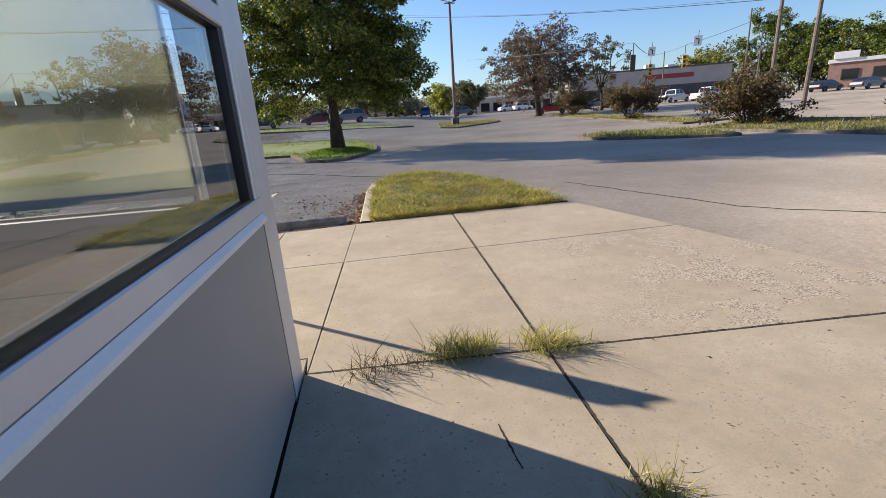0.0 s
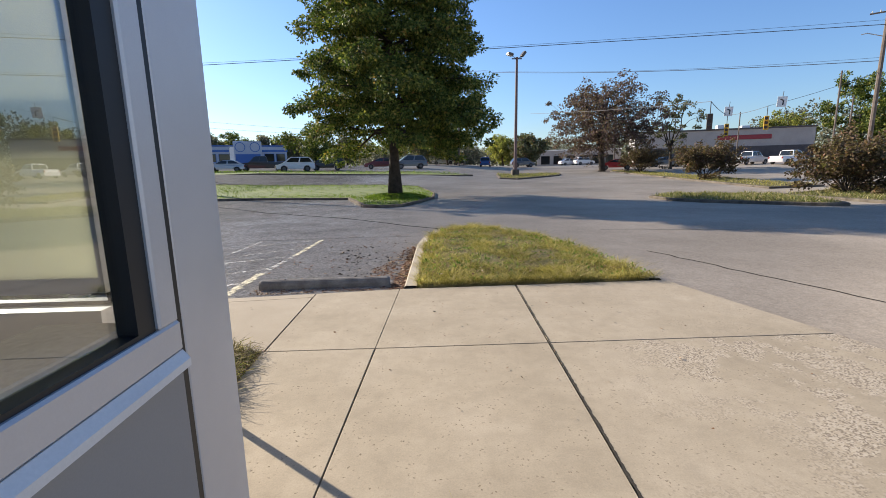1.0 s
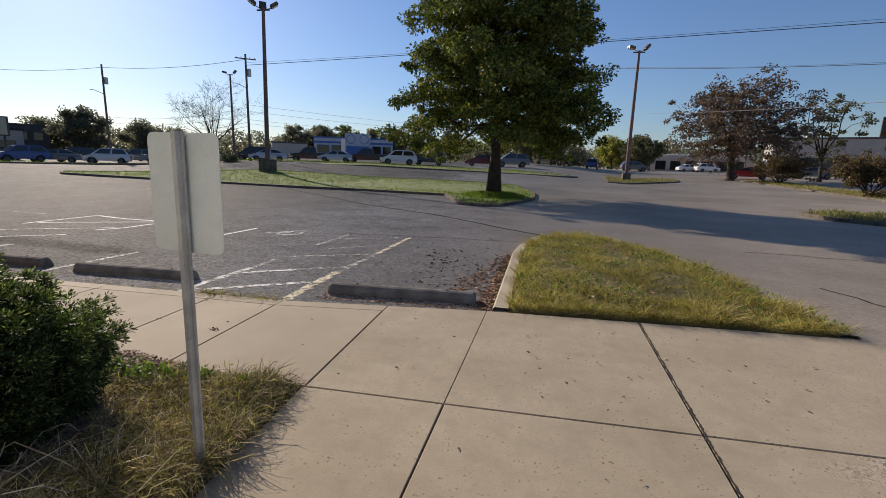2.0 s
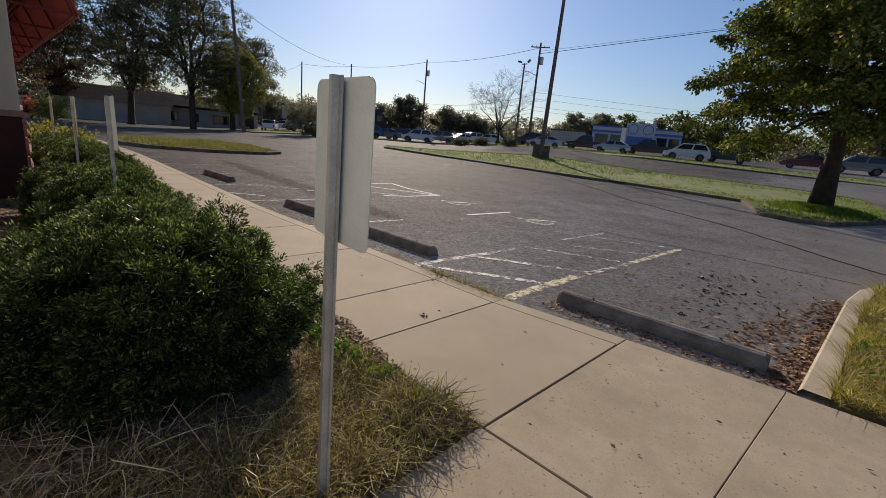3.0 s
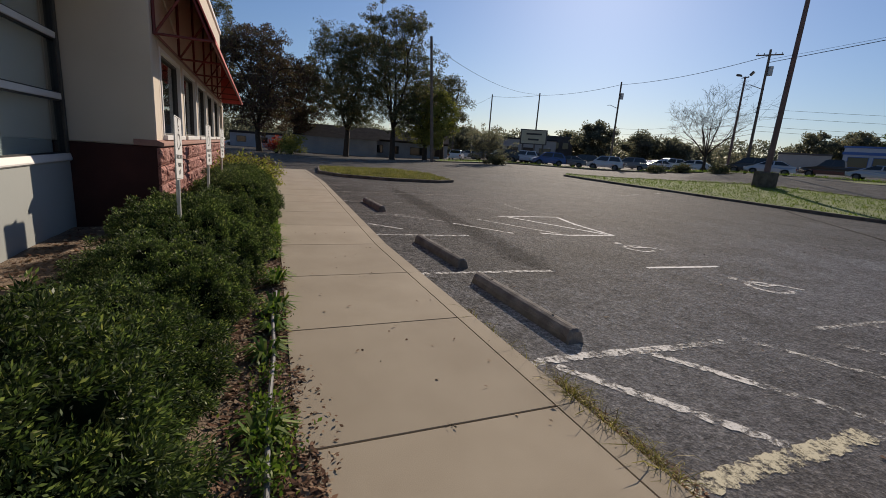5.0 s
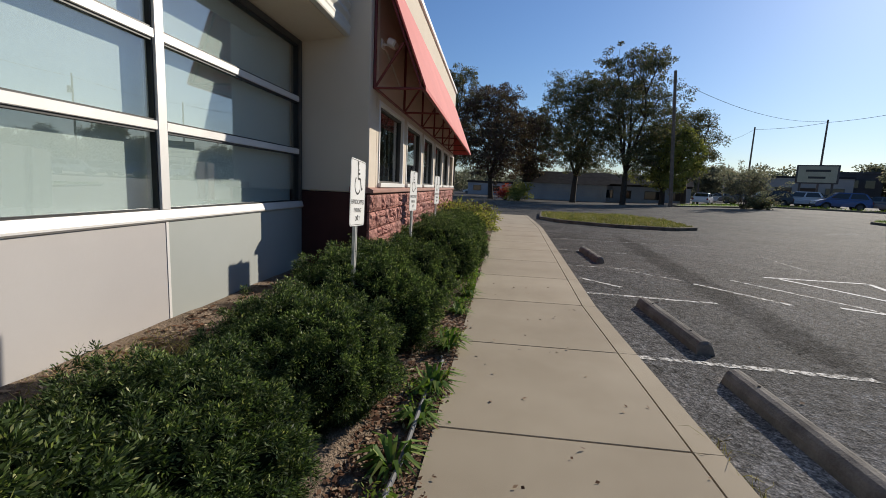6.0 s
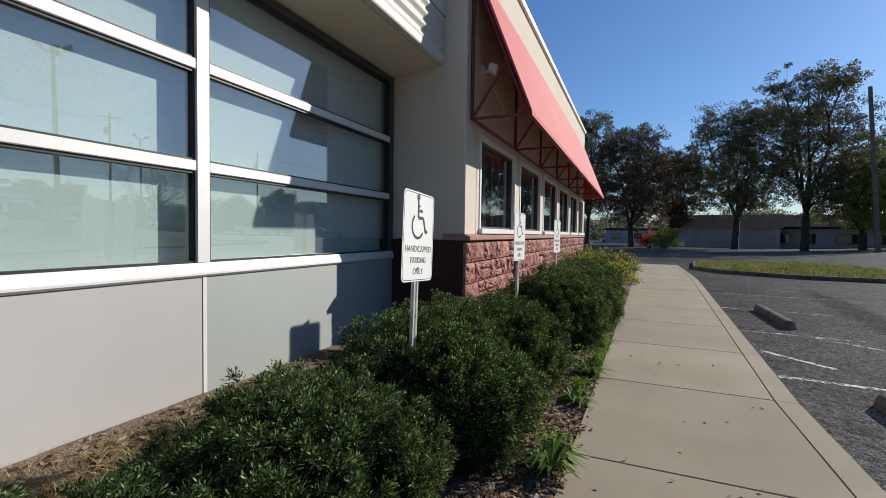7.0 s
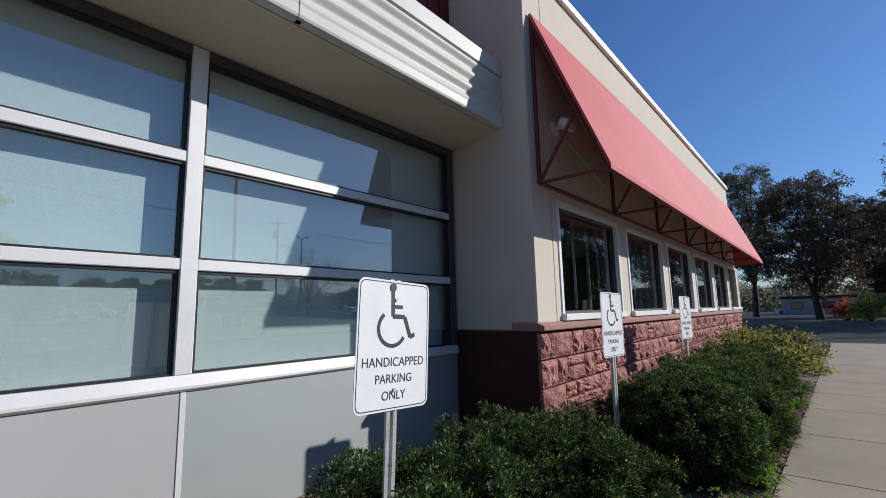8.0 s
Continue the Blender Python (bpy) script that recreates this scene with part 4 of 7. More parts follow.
# added dark sheet, so that the gap beside the board reads dark
part("gap_sheet", boxed(EX - 0.33, EX - 0.062, 2.385, 2.409, 0.0, 3.2), LAMP_DK, wall_e, "added dark sheet in the gap beside the board")
part("transom", boxed(EX - 0.1, EX + 0.008, -7.0, 2.03, 1.99, 2.075, 0.006), ALU, wall_e, "aluminium transom")
part("head", boxed(EX - 0.2, EX, -7.0, 2.108, 3.2, 5.0, 0.006), PANEL, wall_e)
for y in (-0.35, -2.75, -5.1):
    part("mullion", boxed(EX - 0.1, EX + 0.006, y - 0.04, y + 0.04, 1.21, 3.2, 0.006), ALU, wall_e)
for z0, z1, ends in ((1.21, 1.99, 1), (2.075, 3.2, 1)):
    for y0, y1 in ((-7.0, -5.14), (-5.06, -2.79), (-2.71, -0.39), (-0.31, 2.03)):
        g = bmesh.new()
        for b in ((y0, y1, z0, z0 + 0.012), (y0, y1, z1 - 0.012, z1), (y0, y0 + 0.012, z0 + 0.012, z1 - 0.012), (y1 - 0.062, y1, z0 + 0.012, z1 - 0.012)):
            box(g, EX - 0.05, EX - 0.004, b[0], b[1], b[2], b[3])
        part("gasket", g, RUBBER, wall_e, "black rubber glazing gasket")
        pane = part("pane", boxed(EX - 0.036, EX - 0.028, y0 + 0.02, y1 - 0.028, z0 + 0.02, z1 - 0.02), GLASS_E, wall_e)
# glazed north face
wall_g = thing("wall_glazed", "grey panel wall below a tall aluminium-framed glass front", "wall", kind="structure")
COLS = [(-8.20, -5.75), (-5.65, -3.30), (-3.20, -0.93)]
for x0, x1 in ((-8.29, -5.718), (-5.702, -3.258), (-3.242, -0.935)):
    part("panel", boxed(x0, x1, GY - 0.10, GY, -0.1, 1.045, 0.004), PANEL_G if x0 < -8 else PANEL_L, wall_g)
for x in (-5.71, -3.25):
    part("cover_strip", boxed(x - 0.016, x + 0.016, GY - 0.005, GY + 0.005, -0.1, 1.044, 0.002), ALU_EDGE, wall_g, "pale joint strip")
part("sill", profile(bmesh.new(), [(GY - 0.12, 1.045), (GY + 0.012, 1.045), (GY + 0.03, 1.06), (GY + 0.03, 1.075), (GY + 0.012, 1.14), (GY - 0.12, 1.14)], "x", -8.28, -0.925), ALU_EDGE, wall_g, "white metal sill")
for x0, x1 in ((-8.28, -8.20), (-5.75, -5.65), (-3.30, -3.20)):
    part("mullion", boxed(x0, x1, GY - 0.11, GY + 0.012, 1.141, 3.22, 0.005), ALU_EDGE if x0 > -8 else LAMP_DK, wall_g)
for x0, x1 in COLS:
    for z0, z1 in ((1.76, 1.83), (2.435, 2.505), (3.15, 3.22)):
        part("transom", boxed(x0, x1, GY - 0.11, GY + 0.008, z0, z1, 0.005), ALU_EDGE if z1 < 3 else LAMP_DK, wall_g)
    for z0, z1 in ((1.141, 1.76), (1.83, 2.435), (2.505, 3.15)):
        g = bmesh.new()
        for b in ((x0, x1, z0, z0 + 0.014), (x0, x1, z1 - 0.018, z1), (x0, x0 + 0.018, z0 + 0.014, z1 - 0.018), (x1 - 0.018, x1, z0 + 0.014, z1 - 0.018)):
            box(g, b[0], b[1], GY - 0.05, GY - 0.008, b[2], b[3])
        part("gasket", g, RUBBER, wall_g, "black rubber glazing gasket")
        part("pane", boxed(x0 + 0.014, x1 - 0.014, GY - 0.042, GY - 0.034, z0 + 0.012, z1 - 0.016), GLASS, wall_g)
tagged(part("window_board", boxed(-8.22, -3.3, GY - 0.155, GY - 0.135, 0.9, 3.3), BOARD), "pale green-white board standing behind the glass front", "board", "boards behind the windows")
bd = thing("window_board", "translucent buff board with a white edge behind the glass front", "board", "boards behind the windows")
part("sheet", boxed(-3.26, -0.885, GY - 0.155, GY - 0.140, 1.26, 3.2), PAPER, bd, "buff board sheet")
g = bmesh.new()
for b in ((-3.28, -0.87, 1.21, 1.26), (-3.28, -0.87, 3.2, 3.22), (-3.28, -3.26, 1.26, 3.2), (-0.885, -0.87, 1.26, 3.2)):
    box(g, b[0], b[1], GY - 0.160, GY - 0.138, b[2], b[3])
part("edging", g, CORNICE, bd, "white edging")

# soffit and ribbed cornice over the glass
cornice = thing("cornice", "white ribbed metal cornice over the glass front", "cornice", kind="structure")
part("soffit", profile(bmesh.new(), [(GY - 0.1, 3.225), (GY + 0.02, 3.225), (3.14, 3.285), (3.14, 3.30), (GY - 0.1, 3.30)], "x", PX + 0.005, EX), SOFFIT, cornice, "tan soffit board")
section = [(GY, 3.305), (3.145, 3.305), (3.145, 3.29), (3.19, 3.29), (3.208, 3.298), (3.215, 3.315), (3.215, 3.38)]
for k in range(33):
    section.append((3.205 + 0.016 * math.cos(k * 3 * 2 * math.pi / 32), 3.40 + k * 0.40 / 32))
section += [(3.215, 3.815), (3.19, 3.82), (3.19, 3.83), (3.228, 3.835), (3.228, 3.985), (GY + 0.02, 4.02)]
part("ribbed_fascia", profile(bmesh.new(), section, "x", PX + 0.006, EX + 0.06), CREAM, cornice, "cream ribbed sheet metal")
for xs in (-6.03, -3.0):
    seam = [(a + 0.004 if a > 3.0 else a, b) for a, b in section]
    part("fascia_lap", profile(bmesh.new(), seam, "x", xs - 0.018, xs + 0.018), CREAM, cornice, "lapped seam of the sheet metal")
part("end_cap", boxed(EX + 0.06, EX + 0.07, GY, 3.19, 3.26, 3.97), CORNICE, cornice)
upper = thing("wall_upper", "dark red ribbed siding above the cornice", "wall", kind="structure")
part("siding", boxed(PX + 0.004, EX - 0.02, GY - 0.25, GY, 3.31, 5.25), REDWALL, upper)
for k in range(38):
    x = PX + 0.12 + k * 0.2
    part("rib", boxed(x, x + 0.05, GY + 0.001, GY + 0.025, 4.03, 5.2, 0.008), REDWALL, upper)

# window wall
wall_n = thing("wall_north", "beige stucco wall with square windows over a red split-block base", "wall", kind="structure")
WINS = [(-8.80 - 2.08 * k, -8.80 - 2.08 * k - 1.78) for k in range(6)]
part("pier", boxed(PX - 0.40, PX, GY - 0.4, NY, 1.285, TOPZ, 0.015), STUCCO, wall_n, "beige stucco corner pier")
part("pier_base", boxed(PX - 0.5, PX + 0.012, GY - 0.3, NY + 0.012, -0.2, 1.28, 0.008), PIER_BASE, wall_n, "red masonry base with shade in its colour")
part("lintel_wall", boxed(BX, PX - 0.401, NY - 0.25, NY, 2.60, TOPZ), STUCCO, wall_n)
edges = [PX - 0.401] + [v for w in WINS for v in w] + [BX]
for x1, x0 in zip(edges[::2], edges[1::2]):
    part("stucco_pier", boxed(x0, x1, NY - 0.25, NY, 1.365, 2.60), STUCCO, wall_n)
part("base_wall", boxed(BX, PX - 0.501, NY - 0.25, NY - 0.03, -0.2, 1.28), MORTAR, wall_n)
part("stone_cap", profile(bmesh.new(), [(NY - 0.25, 1.285), (NY + 0.075, 1.285), (NY + 0.085, 1.295), (NY + 0.085, 1.33), (NY + 0.005, 1.362), (NY - 0.25, 1.362)], "x", BX - 0.03, PX + 0.035), STONE_CAP, wall_n, "pale red stone cap course")
part("coping", profile(bmesh.new(), [(NY - 0.3, TOPZ), (NY + 0.05, TOPZ), (NY + 0.05, TOPZ + 0.09), (NY + 0.02, TOPZ + 0.11), (NY - 0.3, TOPZ + 0.11)], "x", BX - 0.05, PX + 0.05), COPING, wall_n, "white metal parapet coping")
part("pier_coping", boxed(PX - 0.3, PX + 0.05, GY - 0.4, NY - 0.301, TOPZ, TOPZ + 0.11, 0.008), COPING, wall_n)
for k, (x1, x0) in enumerate(WINS):
    win = thing("window_%d" % (k + 1), "square window with white trim and dark glass in the stucco wall", "window", "windows under the awning", "structure")
    for nm, b in (("jamb", (x0, x0 + 0.06, 1.43, 2.54)), ("jamb", (x1 - 0.06, x1, 1.43, 2.54)), ("head", (x0, x1, 2.54, 2.598)), ("window_sill", (x0, x1, 1.364, 1.43))):
        dy = 0.05 if nm == "window_sill" else 0.012
        part(nm, boxed(b[0], b[1], NY - 0.18, NY + dy, b[2], b[3], 0.006), CORNICE, win, "white window trim")
    g = bmesh.new()
    for b in ((x0 + 0.06, x1 - 0.06, 1.43, 1.46), (x0 + 0.06, x1 - 0.06, 2.51, 2.54), (x0 + 0.06, x0 + 0.09, 1.46, 2.51), (x1 - 0.09, x1 - 0.06, 1.46, 2.51)):
        box(g, b[0], b[1], NY - 0.12, NY - 0.04, b[2], b[3])
    part("sash", g, LAMP_DK, win, "dark bronze sash")
    part("pane", boxed(x0 + 0.08, x1 - 0.08, NY - 0.085, NY - 0.077, 1.45, 2.52), GLASS_DARK, win)
    bl = thing("vertical_blind", "pale vertical blind drawn half open behind the window", "blind", "blinds in the windows")
    part("rail", boxed(x0 + 0.1, x1 - 0.1, NY - 0.235, NY - 0.20, 2.50, 2.55), CORNICE, bl)
    for j in range(5):
        xs = x0 + 0.2 + (j + 0.5 * noise.noise((j * 1.7, k * 2.3, 0.4))) * (x1 - x0 - 0.4) / 4
        part("slat", boxed(-0.004, 0.004, -0.014, 0.014, 1.45, 2.5, m=pose(xs, NY - 0.22, 0, 0, 0, 10 * ((j + k) % 3 - 1))), BOARD, bl)

# rear, ends, roof and inside
shell = thing("wall_rear", "plain beige rear and end walls of the building", "wall", kind="structure")
part("rear_wall", boxed(BX, -0.6, -7.3, -7.05, -0.2, TOPZ), STUCCO, shell)
part("end_wall", boxed(BX, BX + 0.25, -7.04, NY - 0.26, -0.2, TOPZ), STUCCO, shell)
tagged(part("roof", boxed(BX + 0.1, EX - 0.22, -7.2, GY - 0.3, 4.9, 5.05), ROOF), "flat grey roof", "roof", kind="structure")
tagged(part("ceiling", boxed(BX + 0.26, -0.8, -7.0, GY - 0.42, 3.32, 3.42), BOARD), "pale ceiling inside the building", "ceiling", kind="structure")
tagged(part("floor", boxed(BX + 0.26, -0.66, -7.0, GY - 0.12, -0.12, 0.02), FLOOR_IN), "dark tiled floor inside the building", "floor", kind="structure")
tagged(part("inner_wall", boxed(BX + 0.26, -1.2, -1.6, -1.45, 0.03, 3.31), WALL_IN), "tan wall inside the building", "wall", kind="structure")

# awning
awning = thing("awning", "long sloping red canvas awning on a dark red tube frame", "awning", kind="structure")
AX0, AX1 = -20.5, -8.42
AT, AB, AY = 4.46, 2.70, 4.20
part("canvas", profile(bmesh.new(), [(NY + 0.004, AT), (NY + 0.03, AT + 0.012), (AY + 0.012, AB + 0.02), (AY + 0.012, AB - 0.03), (AY, AB - 0.03), (AY, AB)], "x", AX0, AX1), AWNING, awning, "sun-faded red canvas")
for k in range(7):
    x = AX1 - 0.03 - k * 2.02
    tr = bmesh.new()
    tube(tr, [(x, NY + 0.02, AB - 0.01), (x, AY - 0.02, AB - 0.01)], 0.019)
    tube(tr, [(x, NY + 0.03, AB), (x, NY + 0.40, AB + 0.57)], 0.017)
    tube(tr, [(x, NY + 0.02, AB - 0.02), (x, NY + 0.02, AT - 0.04)], 0.021)
    tube(tr, [(x, NY + 0.03, AT - 0.13), (x, AY - 0.05, AB + 0.0)], 0.017)
    part("truss", tr, AWN_TUBE, awning, "dark red tube bracket")
part("end_panel", profile(bmesh.new(), [(NY + 0.006, AT - 0.03), (AY - 0.01, AB - 0.005), (NY + 0.006, AB - 0.005)], "x", AX0 - 0.012, AX0 - 0.002), AWNING, awning, "red canvas end panel")
part("front_bar", tube(bmesh.new(), [(AX0 + 0.02, AY - 0.03, AB - 0.01), (AX1 - 0.02, AY - 0.03, AB - 0.01)], 0.019), AWN_TUBE, awning)
part("wall_bar", tube(bmesh.new(), [(AX0 + 0.02, NY + 0.025, AB - 0.01), (AX1 - 0.02, NY + 0.025, AB - 0.01)], 0.019), AWN_TUBE, awning)

conduit = bmesh.new()
tube(conduit, [(-9.0, NY + 0.02, 3.34), (-9.6, NY + 0.02, 3.18), (-10.3, NY + 0.02, 2.98)], 0.014, 6)
tagged(part("lamp_conduit", conduit, CREAM), "thin pale conduit running from the flood lamp along the wall", "pipe")
flood = thing("wall_lamp", "small white flood lamp on the wall under the awning", "lamp")
part("back_plate", boxed(-8.94, -8.80, NY, NY + 0.025, 3.31, 3.43, 0.006), CORNICE, flood)
part("housing", boxed(-0.10, 0.10, -0.06, 0.06, -0.05, 0.05, 0.02, pose(-8.87, NY + 0.15, 3.38, -25)), CORNICE, flood)
part("arm", tube(bmesh.new(), [(-8.87, NY + 0.02, 3.37), (-8.87, NY + 0.10, 3.36), (-8.87, NY + 0.15, 3.38)], 0.016, 8), CORNICE, flood)
part("lens", boxed(-0.08, 0.08, 0.061, 0.066, -0.04, 0.03, 0, pose(-8.87, NY + 0.15, 3.38, -25)), LENS, flood)


# ---- wheel stops ----
def wheel_stop(x0, x1, y, turn=0.0):
    ln = x1 - x0
    m = pose((x0 + x1) / 2, y, LOT, 0, 0, turn)
    bm = bmesh.new()
    sec = [(-0.085, 0.0), (0.085, 0.0), (0.083, 0.06)] + [(0.070 * math.cos(a), 0.085 + 0.047 * math.sin(a)) for a in np.linspace(0.25, math.pi - 0.25, 6)] + [(-0.083, 0.06)]
    profile(bm, sec, "x", -ln / 2, ln / 2)
    bmesh.ops.bisect_plane(bm, geom=bm.verts[:] + bm.edges[:] + bm.faces[:], plane_co=(-ln / 2 + 0.03, 0, 0), plane_no=(1, 0, 0))
    bmesh.ops.bisect_plane(bm, geom=bm.verts[:] + bm.edges[:] + bm.faces[:], plane_co=(ln / 2 - 0.03, 0, 0), plane_no=(1, 0, 0))
    rng = random.Random(int(-x0 * 10))
    for v in bm.verts:
        if abs(abs(v.co.x) - ln / 2) < 1e-4 and v.co.z > 0.04:
            v.co.z -= 0.015 + rng.uniform(0, 0.012)
            v.co.y *= 0.85
    ob = tagged(part("wheel_stop", bm, STOP), "worn grey precast concrete wheel stop on the asphalt", "wheel stop", "wheel stops of the stalls")
    ob.matrix_basis = m
    for sx in (-ln / 2 + 0.35, ln / 2 - 0.35):
        pin = part("steel_pin", disc(bmesh.new(), (sx, 0, 0.134), (0, 0, 1), 0.012, 0.004, 8), SEAL, ob, "rusty steel pin")
    return ob


wheel_stop(-2.24, -0.42, 7.2, 2.0)
wheel_stop(-6.05, -4.19, 7.2, 0.6)
wheel_stop(-8.43, -6.67, 7.26, 0.8)
wheel_stop(-13.85, -11.98, 7.52, 0.5)


# ---- parking signs ----
def strokes(bm, line, w, y):
    pts = [Vector(p) for p in line]
    for i, (a, b) in enumerate(zip(pts, pts[1:])):
        d = (b - a).normalized()
        n = Vector((-d.y, d.x)) * w / 2
        bm.faces.new([bm.verts.new((q.x, y + i * 0.00004, q.y)) for q in (a - n, b - n, b + n, a + n)])


def round_rect(w, h, r, n=5):
    out = []
    for cx, cz, a0 in ((w / 2 - r, h / 2 - r, 0), (-w / 2 + r, h / 2 - r, 90), (-w / 2 + r, -h / 2 + r, 180), (w / 2 - r, -h / 2 + r, 270)):
        for k in range(n + 1):
            a = radians(a0 + 90 * k / n)
            out.append((cx + r * math.cos(a), cz + r * math.sin(a)))
    return out


def lettering(text, size, x, z, y, parent):
    cu = bpy.data.curves.new("words", "FONT")
    cu.body, cu.size, cu.align_x = text, size, "CENTER"
    cu.extrude = 0.0003
    tmp = bpy.data.objects.new("words", cu)
    me = bpy.data.meshes.new_from_object(tmp)
    bpy.data.objects.remove(tmp)
    me.transform(pose(x, y, z, 90, 0, 0))
    return part("lettering", me, INK, parent, "black lettering " + text)


def parking_sign(x, y, turn, lean, bend, base, top, label):
    """Sign plate in local coordinates with its face towards -y; turned to face the lot."""
    root = thing("parking_sign", label, "sign", "signs of the stalls", m=pose(x, y, 0, 0, lean, 180 + turn))
    h, w = (0.53, 0.39) if bend else (0.545, 0.43)
    zc = top - h / 2
    # U-channel post
    sec = [(-0.030, -0.004), (-0.030, 0.004), (-0.016, 0.004), (-0.012, 0.026), (0.012, 0.026), (0.016, 0.004), (0.030, 0.004), (0.030, -0.004), (0.010, -0.004), (0.007, 0.018), (-0.007, 0.018), (-0.010, -0.004)]
    bm = bmesh.new()
    lo = [bm.verts.new((a, b, base - 0.25)) for a, b in sec]
    hi = [bm.verts.new((a, b, top + 0.005)) for a, b in sec]
    for i in range(len(sec)):
        j = (i + 1) % len(sec)
        bm.faces.new((lo[i], lo[j], hi[j], hi[i]))
    bm.faces.new(hi)
    part("post", bm, STEEL, root, "galvanised U-channel post")
    shape = round_rect(w, h, 0.035)
    def bent(px, py):
        return py - max(0.0, -px) * math.tan(radians(bend))
    plate = bmesh.new()
    fr = [plate.verts.new((a, bent(a, -0.010), zc + b)) for a, b in shape]
    bk = [plate.verts.new((a, bent(a, -0.007), zc + b)) for a, b in shape]
    n = len(shape)
    for i in range(n):
        plate.faces.new((fr[i], fr[(i + 1) % n], bk[(i + 1) % n], bk[i]))
    plate.faces.new(fr)
    plate.faces.new(bk[::-1])
    if bend:
        bmesh.ops.bisect_plane(plate, geom=plate.verts[:] + plate.edges[:] + plate.faces[:], plane_co=(0, 0, zc), plane_no=(1, 0, 0))
        for v in plate.verts:
            if abs(v.co.x) < 1e-5:
                v.co.y = -0.010 if v.co.y < -0.0085 else -0.007
    panel = part("plate", plate, SIGN_W if not bend else SIGN_B, root, "white plate with rounded corners")
    face = bmesh.new()
    outer, inner = round_rect(w - 0.016, h - 0.016, 0.03), round_rect(w - 0.024, h - 0.024, 0.027)
    oo = [face.verts.new((a, bent(a, -0.0106), zc + b)) for a, b in outer]
    ii = [face.verts.new((a, bent(a, -0.0106), zc + b)) for a, b in inner]
    for i in range(n):
        face.faces.new((oo[i], oo[(i + 1) % n], ii[(i + 1) % n], ii[i]))
    part("border", face, INK, panel, "thin black border line")
    for bz in (0.19, -0.19):
        part("bolt", disc(bmesh.new(), (0, -0.012, zc + bz), (0, -1, 0), 0.008, 0.004, 8), STEEL, panel, "steel bolt head")
    if bend:
        return root
    sym = bmesh.new()
    s, oz, yy = 0.118, zc + 0.115, -0.0112
    def P(u, v):
        return (u * s - 0.005, oz + v * s)
    arc = [P(-0.12 + 0.68 * math.cos(a), -0.42 + 0.62 * math.sin(a)) for a in np.linspace(radians(128), radians(330), 16)]
    strokes(sym, arc, 0.017, yy)
    strokes(sym, [P(-0.14, 0.95), P(-0.10, 0.02), P(0.50, 0.02), P(0.82, -0.72), P(1.05, -0.62)], 0.019, yy - 0.0006)
    strokes(sym, [P(-0.12, 0.38), P(0.38, 0.38)], 0.015, yy - 0.0012)
    hc = P(-0.14, 1.08)
    sym.faces.new([sym.verts.new((hc[0] + 0.019 * math.cos(a), yy - 0.0018, hc[1] + 0.019 * math.sin(a))) for a in np.linspace(0, 2 * math.pi, 15)[:-1]])
    part("symbol", sym, INK, panel, "black wheelchair symbol")
    lettering("HANDICAPPED", 0.054, 0, zc - 0.092, -0.0108, panel)
    lettering("PARKING", 0.052, 0, zc - 0.160, -0.0108, panel)
    lettering("ONLY", 0.052, 0, zc - 0.228, -0.0108, panel)
    return root


parking_sign(-1.405, 3.872, -9.0, -0.6, 6, 0.02, 1.65, "bent parking sign with a bare metal back on a galvanised post")
parking_sign(-5.93, 4.05, 1, 3.2, 0, 0.1, 1.615, "white accessible-parking sign on a galvanised post in the hedge")
parking_sign(-8.53, 4.06, -3, 1.2, 0, 0.1, 1.61, "white accessible-parking sign on a galvanised post in the hedge")
parking_sign(-11.18, 4.06, -4.5, 1.0, 0, 0.1, 1.61, "white accessible-parking sign on a galvanised post in the hedge")


